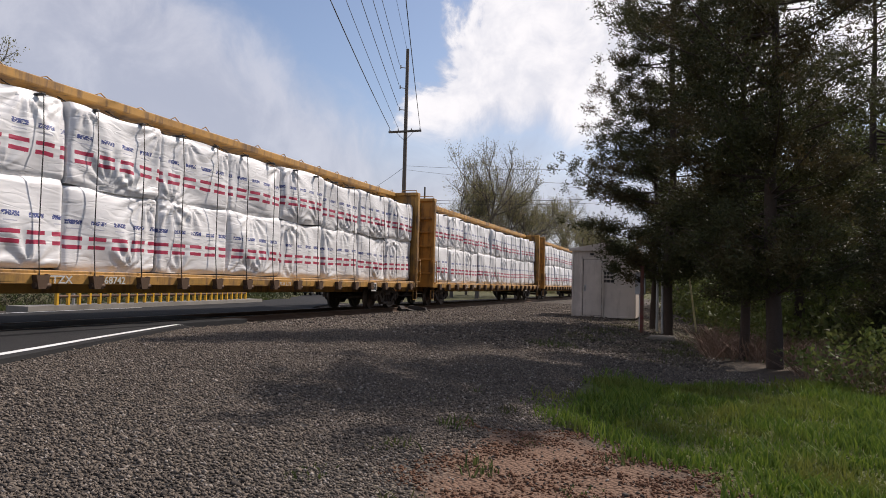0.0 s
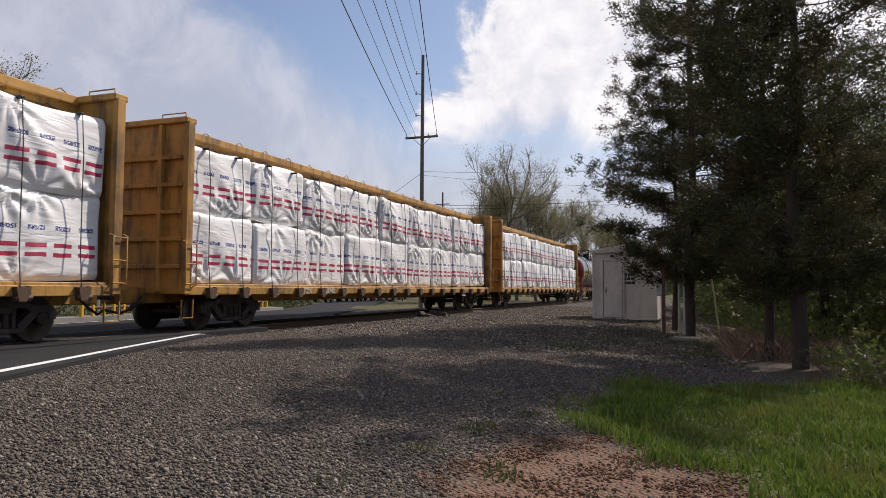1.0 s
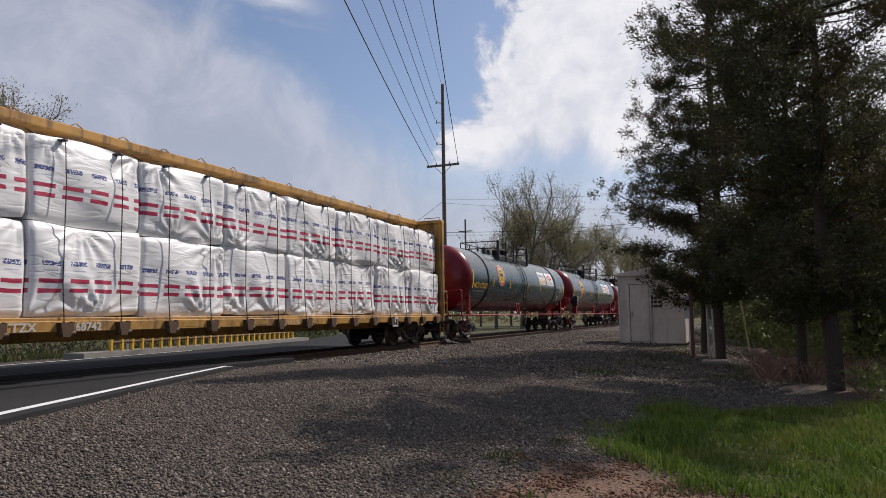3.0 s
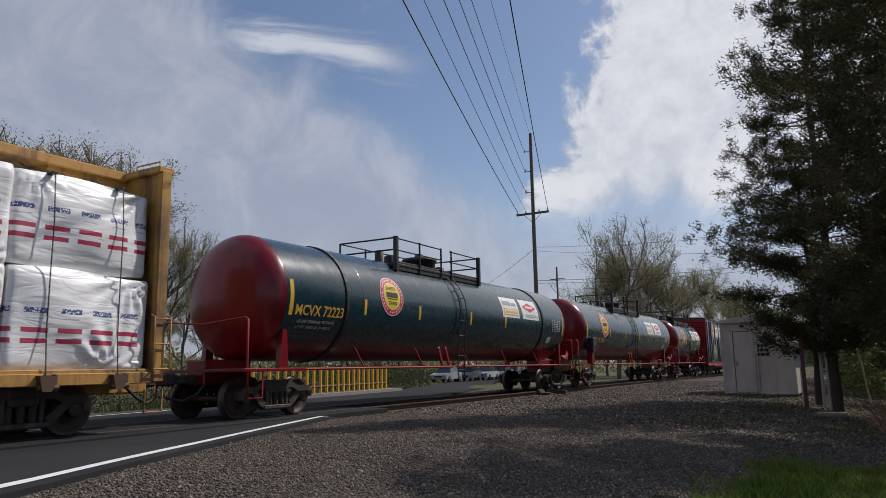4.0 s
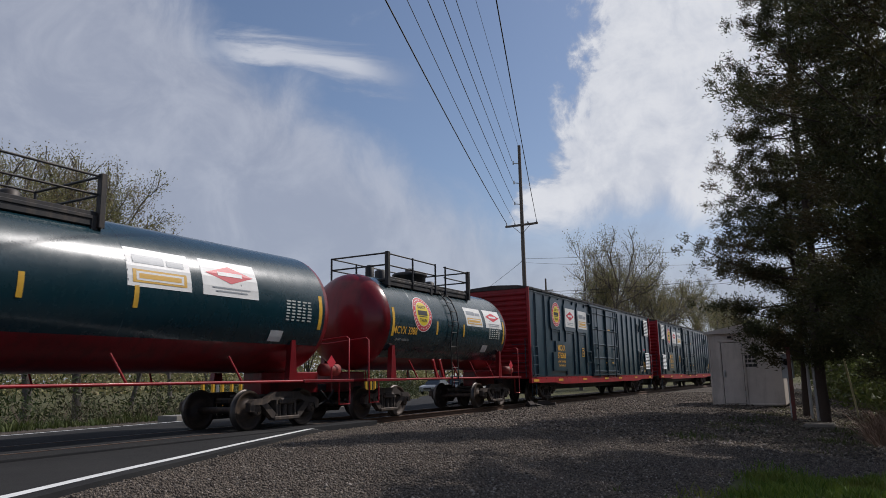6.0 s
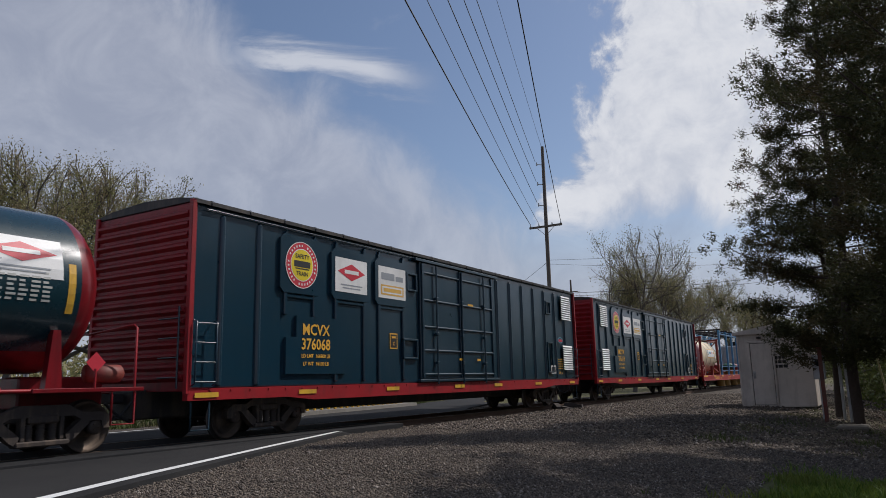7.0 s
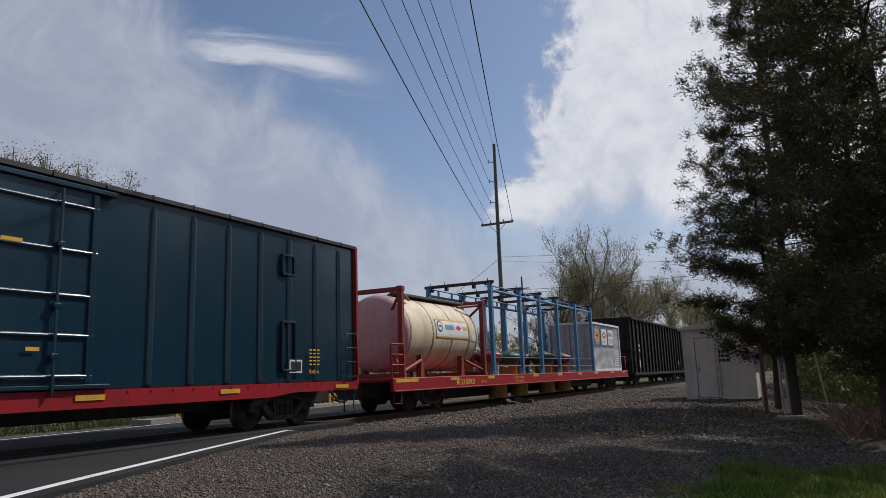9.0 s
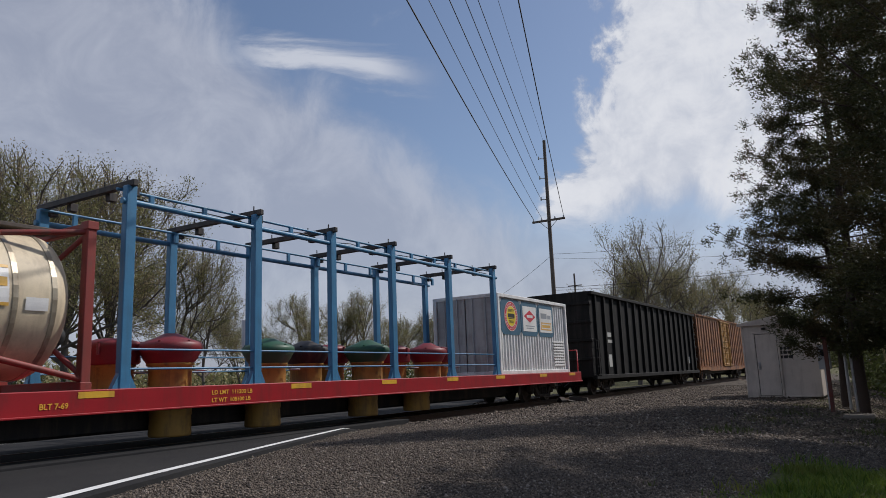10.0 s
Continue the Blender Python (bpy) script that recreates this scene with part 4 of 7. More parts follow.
    if side_box:
        sb = part("side_box", Geo().box((1.18, 0.45, 1.82), (1.56, 0.95, 2.24), 0.02), GREEN_TANK, car, "dark green box on the side")
        part("bracket", Geo().slab([(0.56, 1.56), (0.80, 1.56), (0.84, 1.82), (0.52, 1.82)], 1.20, 1.52), GREEN_TANK, sb)
        part("support", Geo().slab([(0.48, 1.02), (0.86, 1.02), (0.80, 1.56), (0.56, 1.56)], 1.22, 1.46), RED_TANK, sb)
    # top platform with railing and fittings
    d0, d1 = deck
    top = zc + r - 0.12
    pf = Geo()
    for sx in (-1, 1):
        pf.box((sx * 0.72 - 0.28, d0, top - 0.10), (sx * 0.72 + 0.28, d1, top - 0.03), 0.01)
        pf.box((sx * 0.95 - 0.03, d0, top - 0.22), (sx * 0.95 + 0.03, d1, top + 0.04), 0.01)
    for y in (d0 + 0.1, (d0 + d1) / 2, d1 - 0.1):
        pf.box((-1.0, y - 0.06, top - 0.30), (1.0, y + 0.06, top - 0.08), 0.01)
    plat = part("top_platform", pf, BLACK_IRON, car, "black steel walkway on top of the tank")
    gap0, gap1 = ladder_y - 0.45, ladder_y + 0.20
    rl = Geo()
    for a, b in ((d0, gap0), (gap1, d1)):
        for z in (top + 0.36, top + 0.70):
            rl.rod([(0.95, a, z), (0.95, b, z)], 0.024, 6)
        k = max(1, round((b - a) / 1.7))
        for i in range(k + 1):
            y = a + (b - a) * i / k
            rl.rod([(1.0, y, top - 0.2), (1.0, y, top + 0.72)], 0.03, 6)
    for z in (top + 0.36, top + 0.70):
        rl.rod([(-1.0, d0, z), (-1.0, d1, z)], 0.024, 6)
        for y in (d0, d1):
            rl.rod([(-1.0, y, z), (1.0, y, z)], 0.024, 6)
    for i in range(5):
        y = d0 + (d1 - d0) * i / 4
        rl.rod([(-1.0, y, top - 0.2), (-1.0, y, top + 0.72)], 0.03, 6)
    for y in (d0, d1):
        rl.box((0.94, y - 0.06, top - 0.25), (1.06, y + 0.06, top + 0.74), 0.01)
    part("railing", rl, BLACK_IRON, plat, "black pipe railing")
    mid = (d0 + d1) / 2
    part("valve_dome", Geo().turned([(top - 0.1, 0.52), (top + 0.36, 0.52), (top + 0.38, 0.57), (top + 0.46, 0.57), (top + 0.50, 0.52), (top + 0.54, 0.16), (top + 0.66, 0.13), (top + 0.67, 0.0)], (0.0, mid + 0.3, 0), "z", 24), BLACK_IRON, plat)
    for dy, rr, hh in ((-1.5, 0.2, 0.35), (-2.1, 0.13, 0.42), (1.4, 0.17, 0.3)):
        if d0 < mid + dy < d1:
            part("valve", Geo().turned([(top - 0.1, rr), (top + hh, rr), (top + hh + 0.05, rr * 0.6), (top + hh + 0.06, 0)], (0.1, mid + dy, 0), "z", 14), BLACK_IRON, plat)
    # side ladder following the shell
    la = Geo()
    la_pts = [(1.40, 0.75)] + [(1.40, 1.3)] + [((r + 0.09) * math.cos(q), zc + (r + 0.09) * math.sin(q)) for q in (-0.35, 0.0, 0.3, 0.6, 0.85)]
    for y in (ladder_y - 0.2, ladder_y + 0.2):
        la.rod([(x, y, z) for x, z in la_pts], 0.02, 6)
    for k in range(8):
        u = (k + 0.4) / 8 * (len(la_pts) - 1)
        i = min(int(u), len(la_pts) - 2)
        x = la_pts[i][0] + (la_pts[i + 1][0] - la_pts[i][0]) * (u - i)
        z = la_pts[i][1] + (la_pts[i + 1][1] - la_pts[i][1]) * (u - i)
        la.rod([(x, ladder_y - 0.2, z), (x, ladder_y + 0.2, z)], 0.015, 5)
    part("ladder", la, BLACK_IRON, car, "black side ladder")
    for dy in (-0.75, -1.15):
        part("step_brace", Geo().box((1.30, ladder_y + dy - 0.05, 1.02), (1.36, ladder_y + dy + 0.05, 1.62), 0.01, m=Matrix.Translation((0, 0, 0)) @ Matrix.Translation((0, ladder_y + dy, 1.3)) @ pose(0, 0, 0, 24) @ Matrix.Translation((0, -ladder_y - dy, -1.3))), RED_SILL, car)
    at = round_map(r, zc)
    safety_roundel(car, at, roundel_y, 2.92, 0.60 if side_box else 0.54)
    gold_sign(car, at, signs_y, signs_y + 1.42 * sign_k, 2.72, 2.72 + 0.76 * sign_k)
    diamond_sign(car, at, signs_y + 1.70 * sign_k, signs_y + 3.22 * sign_k, 2.72, 2.72 + 0.78 * sign_k)
    write(car, [mark], at, LETTER_YELLOW, "yellow reporting letters and number")
    write(car, lines, at, LETTER_WHITE, "small pale weight lettering")
    for a, b, c, d in [(y - 0.05, y + 0.05, 2.34, 2.74) for y in bars] + [(0.10, 0.22, 2.20, 3.0), (L - 0.22, L - 0.10, 2.20, 3.0)]:
        part("reflector_strip", patch(Geo(), at, a, b, c, d, 0.006, 1, 5), YELLOW_SAFETY, car, "upright yellow reflective strip")
    ib = Geo()
    rb = random.Random(int(y0))
    for k in range(7):
        for a in range(5):
            patch(ib, at, L - 1.35 + a * 0.18, L - 1.35 + a * 0.18 + rb.uniform(0.08, 0.15), 2.36 + k * 0.07, 2.395 + k * 0.07, 0.006, 1, 1)
    part("data_panel", ib, LETTER_WHITE, car, "pale rows of small unreadable data")
    part("placard", patch(Geo(), at, L - 1.75, L - 1.35, 1.86, 2.12, 0.02, 2, 2), WHITE_SIGN, car)
    return car


# ---------------------------------------------------------------- box cars
def boxcar(y0, L, z0, z1, paint, endpaint, sillpaint, label, group="", vents=(), panels=True, marks=None, door=(7.75, 12.1), signs=None, rib_step=0.98, doorpaint=None):
    car = rail_car("boxcar", y0, label, "boxcar", group)
    body = Geo().box((-1.42, 0.06, z0), (1.42, L - 0.06, z1 - 0.08), 0.02)
    part("body", body, paint, car)
    for y, d in ((0.0, 1), (L, -1)):
        e = Geo()
        n = 16
        e.box((-1.46, min(y, y + d * 0.10), z0 - 0.05), (1.46, max(y, y + d * 0.10), z1 - 0.12), 0.01)
        for k in range(n):
            z = z0 + 0.12 + k * (z1 - z0 - 0.55) / (n - 1)
            e.slab([(y - d * 0.0, z), (y - d * 0.07, z + 0.06), (y - d * 0.07, z + 0.10), (y, z + 0.15)], -1.38, 1.38)
        en = part("end_wall", e, RED_END if endpaint is RED_TANK else endpaint, car, "corrugated dark red end wall")
        for sx in (-1, 1):
            part("corner_post", Geo().box((sx * 1.45 - 0.05, y - 0.05, z0 - 0.1), (sx * 1.45 + 0.05, y + 0.05, z1 - 0.1), 0.01), sillpaint if endpaint is RED_TANK else endpaint, en)
        lad = Geo()
        ladder(lad, 1.46, y + d * 0.10, y + d * 0.58, z0 + 0.05, z0 + 1.25, 4)
        lad.rod([(1.30, y - d * 0.10, z0), (1.30, y - d * 0.10, z0 + 1.5)], 0.02, 5)
        for k in range(4):
            lad.rod([(0.75, y - d * 0.10, z0 + 0.2 + k * 0.36), (1.3, y - d * 0.10, z0 + 0.2 + k * 0.36)], 0.015, 5)
        stirrup(lad, 1.44, y + (0.12 if d > 0 else -0.55), z0 - 0.25, 0.42, 0.5)
        part("ladder", lad, paint if endpaint is RED_TANK else endpaint, car)
    # gently arched roof
    rf = Geo()
    prof = [(-1.50, z1 - 0.16), (-1.50, z1 - 0.08), (-1.0, z1), (0, z1 + 0.06), (1.0, z1), (1.50, z1 - 0.08), (1.50, z1 - 0.16)]
    m = len(prof)
    rf.add([(x, y, z) for y in (0.0, L) for x, z in prof], [(i, i + 1, i + 1 + m, i + m) for i in range(m - 1)] + [tuple(range(m)), tuple(range(2 * m - 1, m - 1, -1))])
    for k in range(int(L / 1.0)):
        rf.add([(-1.49, 0.4 + k, z1 - 0.06), (0, 0.4 + k, z1 + 0.085), (1.49, 0.4 + k, z1 - 0.06), (1.49, 0.46 + k, z1 - 0.06), (0, 0.46 + k, z1 + 0.085), (-1.49, 0.46 + k, z1 - 0.06)], [(0, 1, 4, 5), (1, 2, 3, 4)])
        rf.box((1.46, 0.39 + k, z1 - 0.17), (1.515, 0.46 + k, z1 - 0.09), 0.008)
    part("roof", rf, BLACK_IRON if endpaint is RED_TANK else endpaint, car, "ribbed steel roof")
    # side sills
    for sx in (-1, 1):
        s = Geo()
        s.slab([(0.0, z0 - 0.22), (2.6, z0 - 0.22), (3.4, z0 - 0.30), (L - 3.4, z0 - 0.30), (L - 2.6, z0 - 0.22), (L, z0 - 0.22), (L, z0), (0.0, z0)], min(sx * 1.36, sx * 1.49), max(sx * 1.36, sx * 1.49))
        for k in range(int(L / 0.5) - 1):
            s.box((min(sx * 1.47, sx * 1.505), 0.5 + k * 0.5, z0 - 0.06), (max(sx * 1.47, sx * 1.505), 0.54 + k * 0.5, z0 - 0.03), 0)
        part("side_sill", s, sillpaint, car, "painted side sill")
    fr = Geo().box((-0.35, -0.3, z0 - 0.55), (0.35, L + 0.3, z0), 0.03)
    part("centre_sill", fr, BLACK_IRON, car)
    y = 0.75
    zt = z1 - 0.32
    prof = [(-0.062, 1.415), (-0.050, 1.452), (-0.026, 1.474), (0.0, 1.479), (0.026, 1.474), (0.050, 1.452), (0.062, 1.415)]
    m = len(prof)
    ribm = Geo().add([(x, y, z) for z in (z0 + 0.05, zt) for y, x in prof], [(i, i + 1, i + 1 + m, i + m) for i in range(m - 1)], True)
    ribm.add([(x, y, zt) for y, x in prof] + [(1.415, 0.0, zt + 0.07)], [(i, i + 1, m) for i in range(m - 1)])
    ribm = ribm.mesh("side_post", paint)
    while y < L - 0.5:
        if not (door[0] - 0.25 < y < door[1] + 0.25) and not (panels and signs[0] - 0.9 < y < door[0]):
            for m in (pose(0, y, 0), pose(0, y, 0, 0, 0, 180)):
                part("side_post", ribm, None, car).matrix_basis = m
        y += rib_step
    # wide sliding door with bars and tracks
    for sx in (-1, 1):
        X = lambda a, b: (min(sx * a, sx * b), max(sx * a, sx * b))
        dp = doorpaint or paint
        x0, x1 = X(1.42, 1.49)
        d = part("door", Geo().box((x0, door[0], z0 + 0.10), (x1, door[1], z1 - 0.30), 0.015), dp, car, "ribbed sliding side door")
        x0, x1 = X(1.485, 1.53)
        shares = (0.02, 0.24, 0.46, 0.71, 0.97) if panels else [i / 7 for i in range(8)]
        for i in shares:
            z = z0 + 0.16 + i * (z1 - z0 - 0.66)
            part("door_bar", Geo().rod([(sx * 1.497, door[0] + 0.05, z), (sx * 1.497, door[1] - 0.05, z)], 0.038, 10), dp, d)
        for y in (door[0] + 0.05, (door[0] + door[1]) / 2 - 0.05, door[1] - 0.15):
            part("door_bar", Geo().box((x0, y, z0 + 0.12), (x1 + 0.004 * sx, y + 0.10, z1 - 0.32), 0.014), dp, d)
        for y in (door[0] + 0.75, door[0] + 2.2, door[1] - 0.75):
            if y < door[1] - 0.3:
                hw = Geo().rod([(sx * 1.56, y, z0 - 0.05), (sx * 1.56, y, z1 - 0.35)], 0.026, 8)
                for z in (z0 + 0.5, z0 + 1.3, z0 + 2.3):
                    hw.box((min(sx * 1.50, sx * 1.60), y - 0.06, z), (max(sx * 1.50, sx * 1.60), y + 0.06, z + 0.08), 0.01)
                part("locking_bar", hw, dp, d)
        x0, x1 = X(1.44, 1.56)
        part("door_track", Geo().box((x0, door[0] - 0.15, z0 + 0.02), (x1, door[1] + 0.3, z0 + 0.09), 0.01), dp, d)
        part("door_track", Geo().box((x0, door[0] - 0.3, z1 - 0.30), (x1, door[1] + 0.3, z1 - 0.22), 0.01), dp, d)
    at = flat_map(1.48)
    if panels:
        # clipped boards for the signs, each with tabs up to the eave and twin posts below
        for a, b, zb, zt, foot in ((signs[0] - 0.66, signs[0] + 0.66, z0 + 1.98, z0 + 3.26, z0 + 1.5), (signs[1] - 0.12, signs[1] + 1.36, z0 + 1.98, z0 + 3.17, z0 + 0.08), (signs[2] - 0.12, signs[2] + 1.36, z0 + 1.98, z0 + 3.17, z0 + 0.08)):
            k = 0.11
            board = part("sign_board", Geo().slab([(a + k, zb), (b - k, zb), (b, zb + k), (b, zt - k), (b - k, zt), (a + k, zt), (a, zt - k), (a, zb + k)], 1.42, 1.484), paint, car, "flat board with clipped corners")
            for y in (a + 0.20, b - 0.20):
                part("tab", Geo().slab([(y - 0.05, zt - 0.02), (y + 0.05, zt - 0.02), (y + 0.05, z1 - 0.36), (y, z1 - 0.28), (y - 0.05, z1 - 0.36)], 1.42, 1.475), paint, board)
                part("post", Geo().box((1.41, y - 0.05, foot), (1.475, y + 0.05, zb + 0.01), 0.018), paint, board)
            part("cross_bar", Geo().box((1.41, a + 0.22, zb - 0.10), (1.462, b - 0.22, zb - 0.03), 0.012), paint, board)
        ym = marks[0] + 0.05
        part("number_board", Geo().slab([(ym - 0.98, z0 + 0.25), (ym + 1.05, z0 + 0.25), (ym + 1.05, z0 + 1.02), (ym + 0.72, z0 + 1.06), (ym + 0.72, z0 + 1.50), (ym - 0.66, z0 + 1.50), (ym - 0.66, z0 + 1.04), (ym - 0.98, z0 + 1.02)], 1.42, 1.484), paint, car, "stepped flat board behind the number")
        part("eave_rail", Geo().rod([(1.475, 0.3, z1 - 0.24), (1.475, door[0] - 0.4, z1 - 0.24)], 0.014, 6), paint, car)
        at2 = flat_map(1.487)
        safety_roundel(car, at2, signs[0], z0 + 2.62, 0.52)
        diamond_sign(car, at2, signs[1], signs[1] + 1.22, z0 + 2.16, z0 + 2.98)
        gold_sign(car, at2, signs[2], signs[2] + 1.22, z0 + 2.16, z0 + 2.98)
        g = Geo()
        lettering(g, "MCVX", at2, marks[0] + 0.02, z0 + 1.10, 0.34, 0.006, 0.95, centre=True)
        lettering(g, marks[1], at2, marks[0] + 0.02, z0 + 0.78, 0.34, 0.006, 0.95, centre=True)
        lettering(g, "LD LMT  166800 LB", at2, marks[0] + 0.02, z0 + 0.60, 0.115, 0.006, 1.0, centre=True)
        lettering(g, "LT WT  94100 LB", at2, marks[0] + 0.02, z0 + 0.43, 0.115, 0.006, 1.0, centre=True)
        part("lettering", g, LETTER_YELLOW, car, "yellow reporting letters and number")
        for y, zb in vents:
            v = Geo()
            patch(v, at, y, y + 0.95, zb, zb + 0.95, 0.004, 1, 1, 1)
            for k in range(11):
                z = zb + k * 0.088      # slats slope outwards and down
                v.add([(1.53, y, z), (1.53, y + 0.95, z), (1.487, y + 0.95, z + 0.066), (1.487, y, z + 0.066), (1.522, y, z - 0.006), (1.522, y + 0.95, z - 0.006), (1.48, y + 0.95, z + 0.06), (1.48, y, z + 0.06)], [(0, 1, 2, 3), (4, 7, 6, 5), (0, 4, 5, 1), (3, 2, 6, 7), (0, 3, 7, 4), (1, 5, 6, 2)])
            part("vent_louvre", v, [WHITE_PAINT, BLACK_SIGN], car, "white louvred vent")
        p = Geo()
        patch(p, at, L - 2.75, L - 2.30, z0 + 0.22, z0 + 0.52, 0.012, 1, 1, 0)
        patch(p, at, L - 2.71, L - 2.56, z0 + 0.26, z0 + 0.48, 0.016, 1, 1, 1)
        patch(p, at, L - 2.52, L - 2.34, z0 + 0.26, z0 + 0.48, 0.016, 1, 1, 1)
        lettering(p, "B 65 A", at, L - 2.02, z0 + 0.20, 0.13, 0.008, 1.0, 2)
        for k in range(5):
            for a in range(3):
                patch(p, at, L - 2.02 + a * 0.15, L - 2.02 + a * 0.15 + 0.09 + 0.04 * ((k * 7 + a * 3) % 3) / 3, z0 + 0.40 + k * 0.085, z0 + 0.43 + k * 0.085, 0.008, 1, 1, 2)
        if vents[0][0] > 10:
            lg = ring(Geo(), at, L - 1.72, z0 + 1.50, 0.20, 0.26, 0.008, 28, 0)
            lg.v = [(x, y, z0 + 1.50 + (z - z0 - 1.50) * 0.45) for x, y, z in lg.v]
            patch(lg, at, L - 1.90, L - 1.50, z0 + 1.44, z0 + 1.53, 0.011, 2, 1, 1)
            part("emblem", lg, [GREEN_SIGN, RED_SIGN], car, "small blue oval emblem with a red bar")
        sl = flat_map(1.505)
        for y in (0.15, 2.9, 6.1, 9.5, 12.0, 15.2, L - 1.0):
            part("reflector_strip", patch(Geo(), sl, y, y + 0.55, z0 - 0.17, z0 - 0.08, 0.004, 1, 1), YELLOW_SAFETY, car, "bright yellow reflective strip")
        part("placard", p, [WHITE_SIGN, BLACK_SIGN, LETTER_YELLOW], car, "white data plate and small yellow stencils")
        dk = Geo()
        for y, z, w in ((door[0] + 2.6, z0 + 2.28, 0.34), (door[0] + 2.0, z0 + 0.62, 0.22), (door[0] + 3.1, z0 + 0.62, 0.22)):
            dk.add([(1.535, y, z), (1.535, y + w, z), (1.535, y + w, z + 0.06), (1.535, y, z + 0.06)], [(0, 1, 2, 3)])
        part("stencil", dk, LETTER_YELLOW, car, "small yellow stencils on the door")
        yc = signs[2] + 0.55
        c = patch(Geo(), flat_map(1.43), yc, yc + 0.34, z0 + 0.88, z0 + 1.28, 0.006, 1, 1, 0)
        patch(c, flat_map(1.43), yc + 0.03, yc + 0.31, z0 + 0.91, z0 + 1.25, 0.009, 1, 1, 1)
        lettering(c, "C", flat_map(1.43), yc + 0.12, z0 + 0.97, 0.13, 0.013, 1.0, 0)
        patch(c, flat_map(1.43), yc + 0.08, yc + 0.26, z0 + 1.15, z0 + 1.20, 0.013, 1, 1, 0)
        part("data_plate", c, [LETTER_YELLOW, BLACK_SIGN], car, "small black plate with a yellow border")
        # raised boxes, hatches and brackets on the side
        for y, zb, zt, w in ((door[0] - 0.85, z0 + 0.62, z0 + 1.16, 0.7), (door[0] - 0.65, z0 + 2.45, z0 + 2.95, 0.5), (L - 3.0, z0 + 2.45, z0 + 2.95, 0.45), (L - 3.0, z0 + 0.25, z0 + 1.4, 0.5)):
            hb = Geo()
            for a, b, c, d in ((y, y + 0.05, zb, zt), (y + w - 0.05, y + w, zb, zt), (y, y + w, zt - 0.05, zt), (y, y + w, zb, zb + 0.05)):
                hb.box((1.43, a, c), (1.50, b, d), 0.008)
            part("hatch_frame", hb, paint, car)
    for y in (2.45, L - 2.45):
        bogie(car, y)
    coupler(car, -0.3, -1)
    coupler(car, L + 0.3, 1)
    return car


